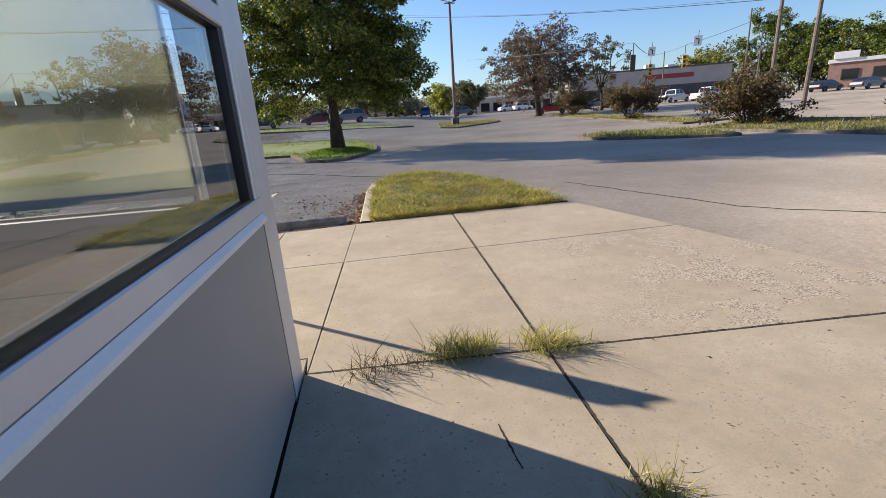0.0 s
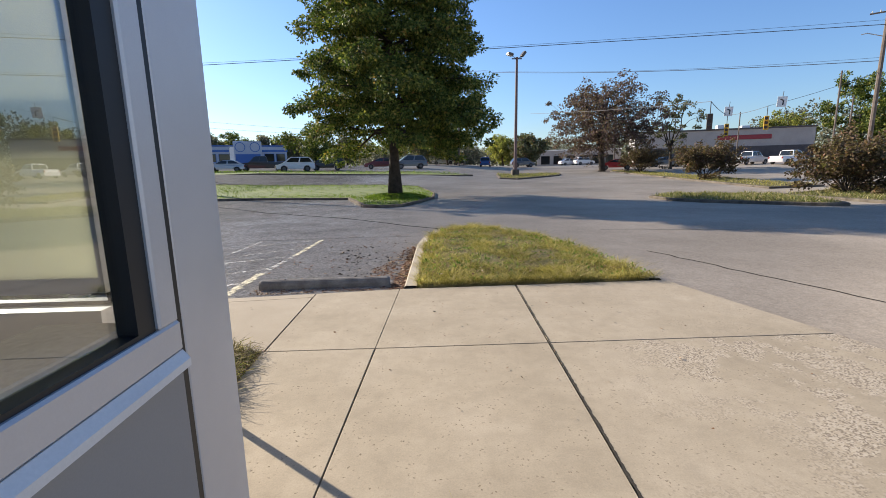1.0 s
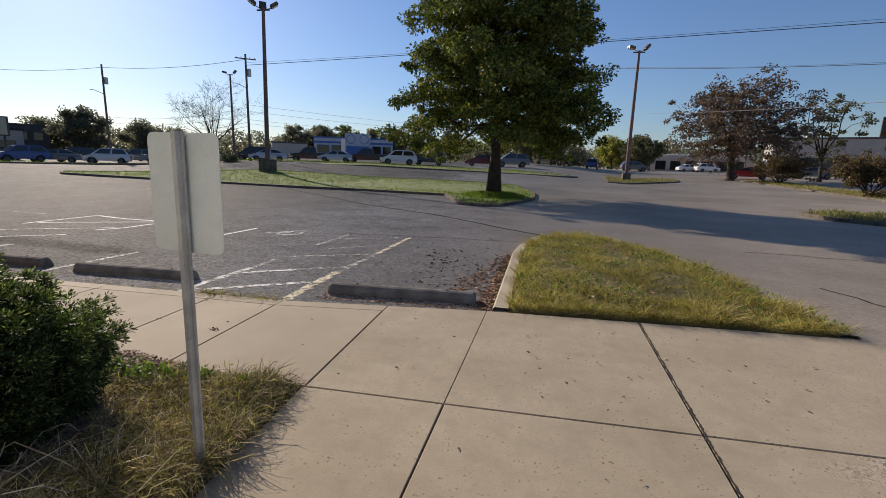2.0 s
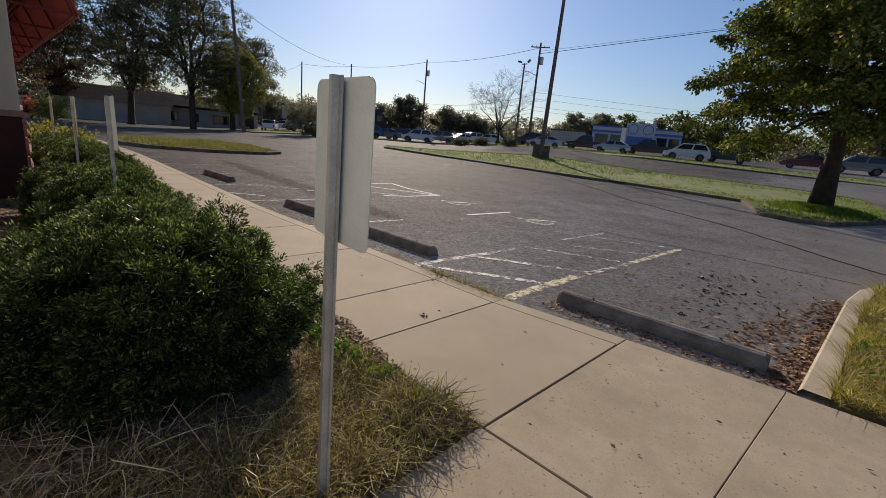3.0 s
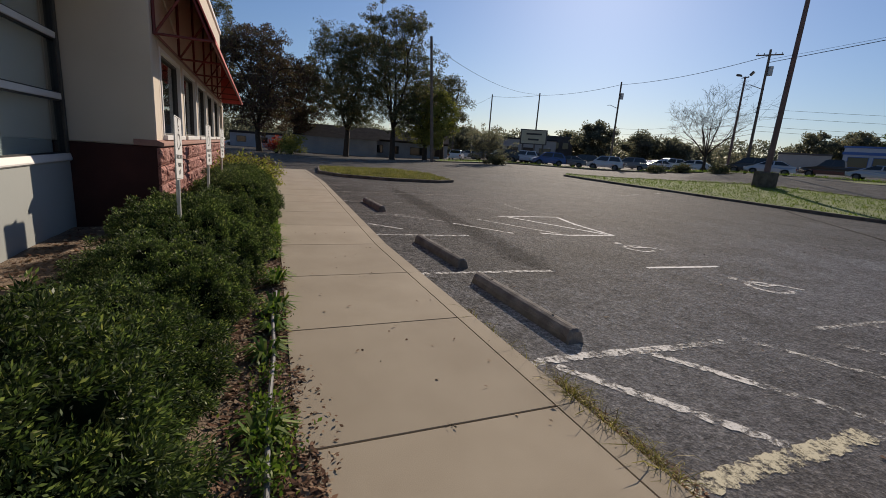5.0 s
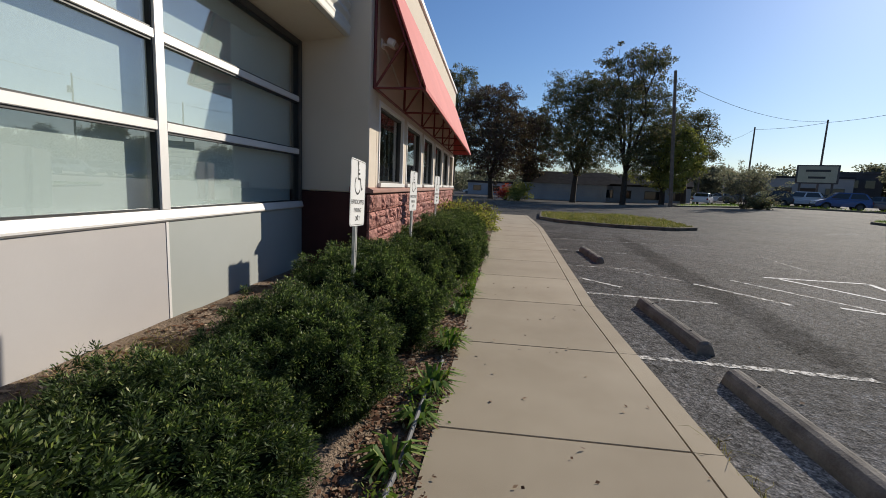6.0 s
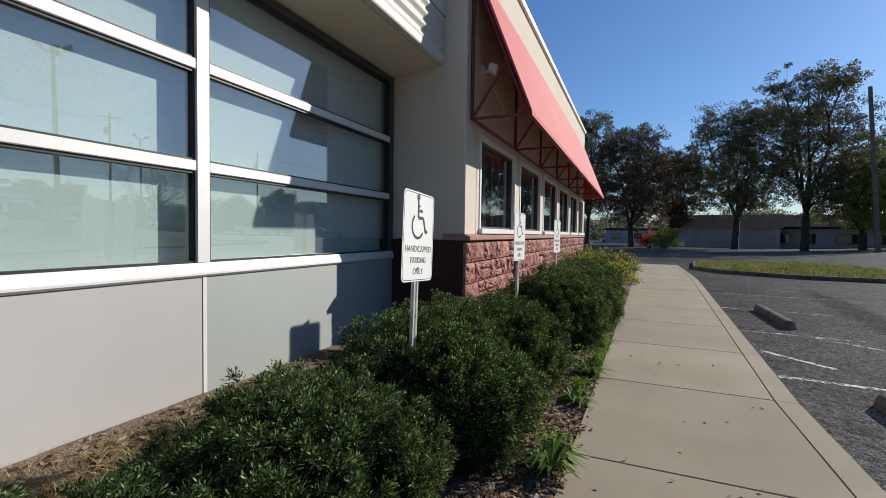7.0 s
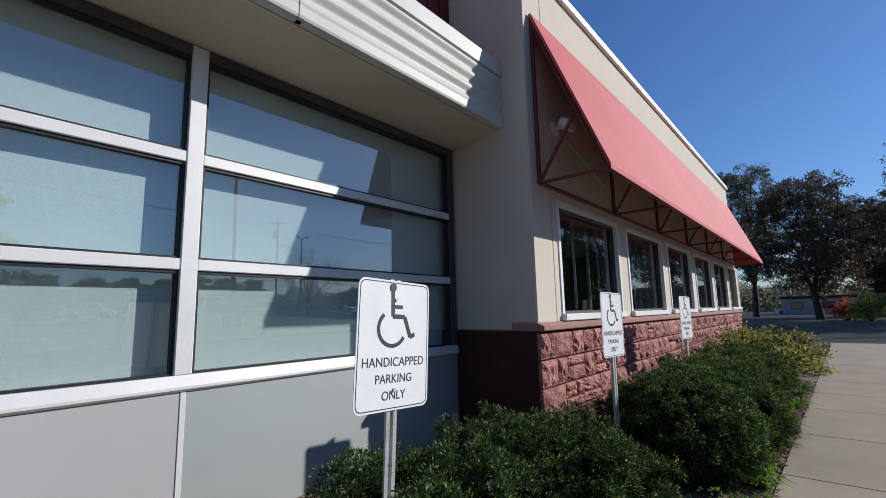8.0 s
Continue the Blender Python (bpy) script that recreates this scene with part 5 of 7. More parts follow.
# ---- hedge ----
def yew_meshes(seed, rx, ry, h):
    """A clipped yew: dark inside, lumps of growth with gaps between them, and thousands of short leafy shoots."""
    rng = np.random.default_rng(seed)
    off = seed * 7.3
    lumps = unit(rng.normal(0, 1, (330, 3)))
    grow = rng.uniform(0.35, 1.0, 330)
    def radius(d):
        d = np.atleast_2d(d)
        near = d @ lumps.T
        k = near.argmax(1)
        gap = np.arccos(np.clip(near.max(1), -1, 1)) / 0.135
        wave = np.array([0.10 * noise.noise((v[0] * 1.5 + off, v[1] * 1.5, v[2] * 1.5)) + 0.17 * noise.noise((v[0] * 3.8, v[1] * 3.8 + off, v[2] * 3.8)) for v in d])
        return 0.80 + wave + 0.21 * grow[k] * np.sqrt(np.clip(1 - gap ** 2, 0, 1))
    # near-black body: the shade between the shoots is in its colour
    core = bmesh.new()
    bmesh.ops.create_icosphere(core, subdivisions=4, radius=1.0)
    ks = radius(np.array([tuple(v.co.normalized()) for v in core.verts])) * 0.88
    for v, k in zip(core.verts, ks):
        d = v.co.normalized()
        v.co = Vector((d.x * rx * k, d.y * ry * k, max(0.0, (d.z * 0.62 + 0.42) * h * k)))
    n = 2700
    d = unit(rng.normal(0, 1, (n, 3)))
    d = d[d[:, 2] > -0.62]
    n = len(d)
    k = radius(d)[:, None] * rng.uniform(0.93, 1.05, (n, 1))
    p = np.stack([d[:, 0] * rx, d[:, 1] * ry, np.maximum(0.03, (d[:, 2] * 0.62 + 0.42) * h)], 1) * k
    out = d - lumps[(d @ lumps.T).argmax(1)]
    axis = unit(d + out * 4.0 + np.array([0, 0, 0.3]) + rng.normal(0, 0.25, d.shape))
    def sprays(per, r0, r1, opening, length, width, pick):
        i = np.repeat(pick, per)
        o = unit(axis[i] + rng.normal(0, opening, (len(i), 3)))
        base = p[i] + o * rng.uniform(r0, r1, (len(i), 1)) * rng.uniform(0.7, 1.3, n)[i][:, None]
        return leaf_quads(rng, base, o * 1.6, length, width, 0, 0.45)
    shoots = sprays(48, 0.0, 0.046, 0.75, 0.026, 0.0070, np.arange(n))
    tips = sprays(14, 0.034, 0.054, 0.5, 0.023, 0.0078, np.flatnonzero(d[:, 2] > -0.25))
    return finish(core, "yew_core"), quads_mesh("yew_leaves", shoots, YEW_L), quads_mesh("yew_tips", tips, YEW_TIP)


YEWS = [yew_meshes(s, 0.68, 0.78, 0.82) for s in (1, 2, 3)]
HEDGE = [(-2.86, 3.68, 1.13, 0), (-3.80, 3.87, 0.97, 110), (-4.97, 4.03, 0.97, 190), (-6.22, 4.07, 1.0, 290), (-7.22, 4.03, 0.98, 20), (-9.25, 4.34, 0.98, 75), (-10.35, 4.34, 1.0, 140), (-11.4, 4.30, 0.98, 230), (-12.6, 4.34, 0.95, 310), (-13.8, 4.38, 0.90, 60)]
for i, (x, y, s, a) in enumerate(HEDGE):
    core, leaves, tips = YEWS[i % 3]
    root = thing("yew_bush", "dense dark green clipped yew bush in the mulch bed", "bush", "hedge along the building", m=pose(x, y, bed_height(x, y) - 0.03, 0, 0, a))
    root.scale = (s, s * (0.86 if i == 2 else 1.0), s * (0.92, 0.78, 0.84, 0.95, 0.98, 0.98)[min(i, 5)])
    part("shade_core", core, YEW_CORE, root, "near-black core for the shade inside the bush")
    part("foliage", leaves, YEW_L, root)
    part("lit_growth", tips, YEW_TIP, root, "lighter green young shoots, brightened for the light on them")


# ---- small plants, weeds and litter ----
def tuft(x, y, z, n, height, width, material, label, name, category, group, seed, lean=0.5, spread=0.09):
    rng = np.random.default_rng(seed)
    p = np.stack([x + rng.normal(0, spread, n), y + rng.normal(0, spread * 0.8, n), np.full(n, z)], 1)
    ob = tagged(part(name, quads_mesh(name, blades(rng, p, height, width, lean), material)), label, category, group)
    return ob


for i, (x, y, n, h, s) in enumerate([(0.52, 2.36, 420, 0.15, 0.11), (0.70, 2.38, 260, 0.13, 0.09), (1.12, 2.31, 420, 0.14, 0.13), (1.33, 2.26, 120, 0.10, 0.09), (1.12, 1.02, 300, 0.09, 0.09), (-0.05, 2.28, 130, 0.14, 0.13), (0.2, 2.32, 80, 0.10, 0.12)]):
    tuft(x, y, -0.02, n, h, 0.0045, GRASS_DRY if i not in (5, 6) else WEED, "tuft of drying grass in a pavement joint", "grass_tuft", "grass", "tufts in the joints", 20 + i, 0.6, s * 0.7)["kind"] = "stuff"
rng = np.random.default_rng(5)
# straggly growth round the first post
def strands(g, p, length, width, lean=0.7, up=1.0):
    """Thin arching stems: each rises, bends over and tapers off."""
    n = len(p)
    a = g.uniform(0, 2 * np.pi, n)
    out = np.stack([np.cos(a), np.sin(a), np.zeros(n)], 1)
    ln = (length * g.uniform(0.45, 1.3, n))[:, None]
    k = np.abs(g.normal(lean, 0.35, n))[:, None]
    rise_ = np.array([0, 0, 1.0]) * up * g.uniform(0.55, 1.1, (n, 1))
    p1 = p + (out * k * 0.35 + rise_ * 0.55) * ln
    p2 = p1 + (out * k * 0.55 + rise_ * 0.22 + g.normal(0, 0.12, (n, 3))) * ln
    p3 = p2 + (out * k * 0.45 - rise_ * 0.12 + g.normal(0, 0.12, (n, 3))) * ln
    sd = np.stack([-out[:, 1], out[:, 0], g.normal(0, 0.5, n)], 1) * (width * g.uniform(0.6, 1.4, n))[:, None]
    return np.concatenate([np.stack([p - sd, p1 - sd, p1 + sd, p + sd], 1), np.stack([p1 - sd, p2 - sd * 0.8, p2 + sd * 0.8, p1 + sd], 1), np.stack([p2 - sd * 0.8, p3 - sd * 0.2, p3 + sd * 0.2, p2 + sd * 0.8], 1)])


pts = []
for cx, cy, n, sx, sy in [(-1.62, 3.55, 2600, 0.24, 0.24), (-1.50, 3.95, 2200, 0.17, 0.16), (-1.85, 4.25, 2600, 0.24, 0.20), (-1.58, 4.60, 2400, 0.12, 0.13), (-1.60, 3.05, 1800, 0.22, 0.22), (-2.0, 4.60, 1500, 0.20, 0.12), (-2.35, 4.50, 1100, 0.16, 0.14)]:
    x, y = cx + rng.normal(0, sx, n), cy + rng.normal(0, sy, n)
    x, y = np.minimum(x, -1.33 - 0.12 * rng.random(n)), np.minimum(y, 4.79 - 0.05 * rng.random(n))
    pts.append(np.stack([x, y, np.array([bed_height(a, b) for a, b in zip(x, y)]) - 0.005], 1))
p = np.concatenate(pts)
kind = rng.random(len(p))
tall = 0.6 + 0.55 * np.array([noise.noise((a * 4, b * 4, 2)) for a, b in p[:, :2]]) + 0.35 * np.exp(-((p[:, 0] + 1.55) / 0.3) ** 2)
for nm, sel, ln, wd, mat, lb in [
    ("dry_grass", kind < 0.22, 0.14, 0.0014, GRASS_DRY, "golden dry grass in the bed round the sign post"),
    ("dead_weeds", (kind >= 0.22) & (kind < 0.76), 0.13, 0.0017, WEED, "brown straggling dead weeds in the bed"),
    ("green_grass", kind >= 0.76, 0.12, 0.0021, GRASS_LONG, "olive green grass among the dead weeds"),
]:
    tagged(part(nm, quads_mesh(nm, strands(rng, p[sel], ln * tall[sel], wd), mat)), lb, "weeds", kind="stuff")
# crumbly seed heads on the golden clumps and a few broad leaves low among them
q = p[rng.integers(0, len(p), 5200)]
q = q + np.stack([rng.normal(0.02, 0.04, 5200), rng.normal(0, 0.04, 5200), rng.uniform(0.02, 0.13, 5200)], 1)
q[:, 0] = np.minimum(q[:, 0], -1.22)
tagged(part("seed_heads", quads_mesh("seed_heads", leaf_quads(rng, q, np.tile([0, 0, 0.3], (5200, 1)), 0.012, 0.006), WEED)), "rust-brown seed heads on the dead weeds", "weeds", kind="stuff")
q = np.array([(-1.50, 4.40, 0.03), (-1.72, 4.66, 0.05), (-2.05, 4.66, 0.05), (-2.25, 4.64, 0.05)])[rng.integers(0, 4, 260)] + rng.normal(0, 0.055, (260, 3)) * np.array([1, 1, 0.4])
q[:, 2] = np.maximum(q[:, 2], 0.012)
tagged(part("weed_leaves", quads_mesh("weed_leaves", leaf_quads(rng, q, np.tile([0, 0, 0.6], (260, 1)), 0.045, 0.022), STRAP_L)), "small green weed leaves in the bed", "weeds", kind="stuff")

# pale dead stems over the shaded end of the bed
n = 1100
p3 = np.stack([rng.uniform(-3.4, -1.42, n), rng.uniform(2.66, 3.75, n), np.zeros(n)], 1)
p3[:, 2] = [bed_height(a, b) for a, b in p3[:, :2]]
tagged(part("dead_stems", quads_mesh("dead_stems", strands(rng, p3, 0.20, 0.0013, 1.0, 0.85), STEM)), "pale dead grass stems over the bed", "dead grass", kind="stuff")
n = 2600
p4 = np.stack([rng.uniform(-5.4, -3.4, n), rng.uniform(2.62, 3.25, n), np.full(n, 0.15)], 1)
tagged(part("dry_grass", quads_mesh("dry_grass", blades(rng, p4, 0.10, 0.004, 0.8), GRASS_DRY)), "dry grass along the foot of the panel wall", "dead grass", kind="stuff")


def strap_plant(x, y, s, seed, yellow=False):
    """A low clump of arching strap leaves."""
    r = np.random.default_rng(seed)
    n = 46
    a = r.uniform(0, 2 * np.pi, n)
    o = np.stack([np.cos(a), np.sin(a), np.zeros(n)], 1)
    ln = s * r.uniform(0.6, 1.1, n)[:, None]
    up = r.uniform(0.35, 1.0, n)[:, None] * np.array([[0, 0, 1.0]])
    base = np.array([x, y, bed_height(x, y)]) + o * 0.02
    mid = base + (o * 0.45 + up * 0.75) * ln
    tip = base + (o * 1.0 + up * 0.55) * ln
    sd = np.stack([-o[:, 1], o[:, 0], np.zeros(n)], 1) * 0.013
    q = np.concatenate([np.stack([base - sd * 0.5, mid - sd, mid + sd, base + sd * 0.5], 1), np.stack([mid - sd, tip - sd * 0.15, tip + sd * 0.15, mid + sd], 1)])
    tagged(part("lily_clump", quads_mesh("lily_clump", q, STRAP_L)), "clump of bright green strap leaves at the walkway edge", "plant", "clumps along the walkway", "stuff")


for i, (x, y, s) in enumerate([(-3.5, 4.70, 0.20), (-4.45, 4.74, 0.22), (-4.9, 4.80, 0.20), (-5.35, 4.83, 0.26), (-6.15, 4.86, 0.26), (-7.3, 4.88, 0.20), (-8.1, 4.92, 0.26), (-9.3, 4.96, 0.24), (-10.8, 4.98, 0.34), (-11.6, 4.98, 0.30), (-13.0, 5.0, 0.34), (-14.3, 5.0, 0.38)]):
    strap_plant(x, y, s * 0.85, 40 + i)



def leafy_clump(x, y, r, n, seed, material, label, tall=1.0):
    """A low spreading weed with broad leaves."""
    g = np.random.default_rng(seed)
    p = np.stack([x + g.normal(0, r, n), np.minimum(y + g.normal(0, r * 0.55, n), 4.98), np.zeros(n)], 1)
    p[:, 2] = [bed_height(a, b) for a, b in p[:, :2]] + g.uniform(0.02, 0.11, n) * tall * np.exp(-((p[:, 0] - x) / (1.6 * r)) ** 2)
    tagged(part("leafy_weed", quads_mesh("leafy_weed", leaf_quads(g, p, np.tile([0, 0.25, 0.35], (n, 1)), 0.036, 0.0165, 0, 0.8), material)), label, "plant", "weeds along the walkway", "stuff")


for i, (x, y, r, n) in enumerate([(-2.45, 4.62, 0.11, 200), (-2.8, 4.66, 0.11, 220), (-3.15, 4.72, 0.09, 190), (-3.4, 4.74, 0.12, 300), (-3.7, 4.72, 0.12, 200), (-4.1, 4.74, 0.10, 100), (-5.2, 4.78, 0.14, 160), (-6.4, 4.84, 0.12, 120), (-7.6, 4.86, 0.10, 150), (-8.3, 4.94, 0.16, 420), (-9.4, 4.98, 0.2, 520), (-10.8, 5.02, 0.25, 700), (-11.5, 5.04, 0.2, 600), (-12.4, 5.06, 0.25, 700)]):
    leafy_clump(x, y, r, int(n * 1.6), 140 + i, STRAP_L, "low bright green leafy weed at the walkway edge", 1.0 if x > -8 else 2.2)

# bare edging pipe beside the walkway
pipe = bmesh.new()
tube(pipe, [(-2.45, 4.70, 0.02), (-2.7, 4.70, 0.035), (-3.1, 4.72, 0.05), (-3.7, 4.74, 0.055), (-4.4, 4.79, 0.045), (-5.2, 4.80, 0.04), (-5.8, 4.85, 0.03)], 0.014, 8)
tagged(part("edging_pipe", pipe, PIPE), "thin grey irrigation pipe lying along the bed", "pipe")


def litter(n, poly, size, z, seed, label, name="leaf_litter", material=None):
    r = np.random.default_rng(seed)
    x, y = scatter(r, poly, n)
    m = len(x)
    zz = np.array([z(a, b) for a, b in zip(x, y)]) + r.uniform(0.003, 0.016, m)
    a = r.uniform(0, 2 * np.pi, m)
    u = np.stack([np.cos(a), np.sin(a), r.normal(0, 0.25, m)], 1) * (size * r.uniform(0.5, 1.3, m))[:, None]
    w = np.stack([-np.sin(a), np.cos(a), r.normal(0, 0.35, m)], 1) * (size * 0.6 * r.uniform(0.5, 1.2, m))[:, None]
    c = np.stack([x, y, zz], 1)
    q = np.stack([c - u, c - w * 0.8, c + u * 1.1, c + w], 1)
    q[:, :, 2] = np.maximum(q[:, :, 2], zz[:, None] - 0.004)
    tagged(part(name, quads_mesh(name, q, material or LITTER)), label, "leaf litter", kind="stuff")


def lot_z(a, b):
    return LOT


litter(1500, [(-0.40, 7.0), (-0.2, 6.93), (-0.08, 10.2), (-0.2, 10.4), (-0.26, 9.0)], 0.036, lot_z, 21, "brown fallen leaves heaped along the kerb")
litter(900, [(-0.85, 7.3), (-0.2, 6.93), (-0.08, 10.2), (-0.28, 10.4), (-0.5, 9.0), (-0.8, 8.2)], 0.034, lot_z, 1, "brown fallen leaves heaped along the kerb")
litter(190, [(-2.4, 7.35), (-0.4, 7.35), (-0.3, 12.5), (-3.0, 12.0)], 0.034, lot_z, 2, "scattered fallen leaves on the asphalt")
litter(500, [(-2.3, 6.85), (-0.25, 6.95), (-0.4, 7.12), (-2.3, 7.1)], 0.022, lot_z, 3, "dry leaves and grit before the wheel stop")
litter(160, [(-14, 7.5), (0, 7.5), (0, 20), (-14, 20)], 0.028, lot_z, 4, "a few scattered leaves on the asphalt")
litter(110, [(-9, 5.0), (2.5, 4.95), (2.5, 6.6), (-9, 6.4)], 0.016, lambda a, b: 0.0, 5, "small dark crumbs of leaves on the walkway")
litter(60, [(-0.2, 1.0), (3.6, 1.0), (3.3, 6.7), (-0.2, 6.6)], 0.014, lambda a, b: 0.0, 6, "small dark crumbs on the apron")
litter(9000, [(-1.34, 4.45), (-1.34, 4.84), (-10, 5.06), (-16, 5.22), (-16, 4.75), (-10, 4.65), (-4, 4.45)], 0.024, bed_height, 7, "dead leaves lying in the bed edge")
litter(1600, [(-1.5, 2.62), (-8.2, 2.62), (-8.2, 3.3), (-1.5, 3.3)], 0.03, bed_height, 8, "bark chips and dead leaves along the wall")
litter(5200, [(-2.2, 4.52), (-2.2, 4.82), (-3.0, 4.92), (-3.5, 4.86), (-4.1, 4.97), (-4.7, 4.88), (-5.4, 4.98), (-6.2, 4.92), (-7.0, 5.02), (-8.0, 4.97), (-8.0, 4.6), (-5.0, 4.5)], 0.019, bed_height, 14, "red-brown leaf litter spilling over the walkway edge")
litter(18, [(-2.69, 5.55), (-2.62, 5.55), (-2.62, 5.61), (-2.69, 5.61)], 0.013, lambda a, b: 0.0, 15, "small dark clump of leaves on the walkway", "leaf_clump", SEAL)
litter(8, [(-3.36, 5.65), (-3.31, 5.65), (-3.31, 5.69), (-3.36, 5.69)], 0.011, lambda a, b: 0.0, 16, "small dark clump of leaves on the walkway", "leaf_clump", SEAL)
litter(170, [(-4.4, 4.86), (-3.0, 4.80), (-2.9, 5.0), (-3.6, 5.12), (-4.4, 5.0)], 0.015, lambda a, b: 0.002, 9, "dry leaves spilled onto the walkway")
litter(90, [(-2.2, 7.5), (-0.3, 7.4), (-0.2, 11.0), (-2.6, 12.0)], 0.022, lot_z, 13, "dark crumbs strewn on the asphalt", "crumbs", SEAL)
litter(200, [(-1.3, 7.9), (-0.5, 7.5), (-0.35, 8.6), (-0.9, 10.6), (-1.7, 10.2)], 0.036, lot_z, 10, "dark crumbs and leaves strewn on the asphalt", "crumbs", SEAL)
def island_z(a, b):
    return 0.06 + LOT + 0.05 + 0.03


litter(900, [(0.05, 7.1), (3.2, 7.1), (3.0, 9.5), (2.2, 12.0), (0.4, 12.0), (0.1, 10.0)], 0.028, island_z, 12, "dead leaves caught in the grass of the island")
g = np.random.default_rng(61)
x, y = scatter(g, [(0.0, 6.96), (3.3, 7.02), (3.1, 9.5), (2.2, 12.2), (0.5, 12.2), (0.1, 10)], 3800)
k = np.array([noise.noise((a * 1.3, b * 1.3, 4)) for a, b in zip(x, y)]) > g.uniform(-0.5, 0.3, len(x))
pp = np.stack([x[k], y[k], np.full(k.sum(), 0.05) + g.uniform(0, 0.05, k.sum())], 1)
tagged(part("clover", quads_mesh("clover", leaf_quads(g, pp, np.tile([0, -0.2, 0.5], (len(pp), 1)), 0.05, 0.03, 0, 0.8), STRAP_L)), "low broad-leaved weeds among the island grass", "weeds", kind="stuff")
n = 2600
pp = np.stack([g.uniform(0.0, 3.35, n), 6.96 + g.uniform(0, 0.1, n), np.full(n, 0.0)], 1)
tagged(part("edge_grass", quads_mesh("edge_grass", blades(g, pp, 0.12, 0.0042, 0.9), GRASS_LONG)), "ragged grass edge hanging over the slabs", "grass", kind="stuff")
# straw and grit caught along the walkway's outer edge
rng = np.random.default_rng(11)
n = 800
x = np.concatenate([rng.normal(-3.46, 0.09, 300), rng.normal(-3.12, 0.13, 160), rng.normal(-2.78, 0.1, 190), rng.uniform(-5.2, -2.4, 150)])
y = np.array([edge_y(a) for a in x]) + np.abs(rng.normal(0, 0.035, n))
p = np.stack([x, y, np.full(n, LOT)], 1)
half = rng.random(n) < 0.6
tagged(part("kerb_weeds", quads_mesh("kerb_weeds", strands(rng, p[half], 0.11, 0.0017, 0.9), GRASS_DRY)), "dry straw-coloured weeds along the walkway edge", "weeds", kind="stuff")
tagged(part("kerb_weeds", quads_mesh("kerb_weeds", strands(rng, p[~half], 0.09, 0.0018, 0.9), WEED)), "brown dead weeds along the walkway edge", "weeds", kind="stuff")
litter(1100, [(-2.15, 4.70), (-3.4, 4.76), (-3.4, 4.95), (-2.9, 5.0), (-2.6, 4.93), (-2.25, 4.88)], 0.02, lambda a, b: 0.003, 18, "brown leaf crumbs spilled over the walkway edge")
litter(420, [(-3.7, 6.57), (-2.5, 6.57), (-2.5, 6.70), (-3.7, 6.68)], 0.017, lot_z, 17, "dry leaf crumbs along the walkway edge")


# ---- trees ----
def limbs(rng, bm, base, direction, length, r0, levels, ends, twist=0.25, split=(3, 4), sag=0.0, sides=6, inner=False):
    """A limb that bends, tapers and branches; collects the twigs' places in ends."""
    p, d = Vector(base), Vector(direction).normalized()
    pts, rad = [p.copy()], [r0]
    n = 5
    for i in range(n):
        d = (d + Vector((rng.gauss(0, twist), rng.gauss(0, twist), rng.gauss(0, twist) - sag)) * 0.5).normalized()
        p = p + d * (length / n)
        pts.append(p.copy())
        rad.append(max(0.008, r0 * (1 - 0.75 * (i + 1) / n)))
    tube(bm, pts, rad, sides)
    if levels == 0:
        ends.append((pts[2], pts[-1]))
        return
    for k in range(rng.randint(*split)):
        i = rng.randint(2, n)
        side = Vector((rng.gauss(0, 1), rng.gauss(0, 1), rng.gauss(0.15, 0.6)))
        limbs(rng, bm, pts[i], (d * 0.9 + side * 0.65), length * rng.uniform(0.45, 0.68), rad[i] * 0.6, levels - 1, ends, twist, split, sag, max(3, sides - 1), inner)
    ends.append((pts[3], pts[-1]))
    if inner:
        ends.append((pts[1], pts[3]))
        ends.append((pts[0], pts[2]))


def crown_leaves(seed, ends, n, spread, length, width, material, droop=0.2):
    rng = np.random.default_rng(seed)
    a = np.array([tuple(e[0]) for e in ends])
    b = np.array([tuple(e[1]) for e in ends])
    k = rng.integers(0, len(ends), n)
    t = rng.uniform(0.15, 1.12, (n, 1))
    p = a[k] + (b - a)[k] * t + rng.normal(0, 1, (n, 3)) * np.array([spread, spread, spread * 0.55])
    out = unit(b[k] - a[k] + rng.normal(0, 0.4, (n, 3)))
    return quads_mesh("crown", leaf_quads(rng, p, out, length, width, droop, 0.8), material)


def clump_leaves(rng, centres, per, radius, flat, length, width, droop=0.35):
    """Tufts of leaves round twig ends: each a loose, flattened ball with its leaves pointing outwards."""
    n = len(centres)
    k = np.repeat(np.arange(n), (per * rng.uniform(0.5, 1.4, n)).astype(int))
    o = unit(rng.normal(0, 1, (len(k), 3))) * rng.uniform(0.15, 1.0, (len(k), 1)) ** 0.6
    o *= (radius * rng.uniform(0.6, 1.35, n))[k][:, None] * np.array([1, 1, flat])
    return leaf_quads(rng, centres[k] + o, o / radius * 1.3, length, width, droop, 0.55)


def bend_to(bm, a, b, r0, r1, lift, rng, sides=5):
    """A limb from a to b that bows by lift and wavers."""
    a, b = Vector(a), Vector(b)
    ln = (b - a).length
    pts = [a]
    for i in (1, 2, 3):
        t = i / 4
        q = a.lerp(b, t)
        pts.append(q + Vector((rng.gauss(0, 0.035), rng.gauss(0, 0.035), rng.gauss(0, 0.02))) * ln + Vector((0, 0, lift * 4 * t * (1 - t))))
    pts.append(b)
    tube(bm, pts, [r0 + (r1 - r0) * i / 4 for i in range(5)], sides)
    return pts


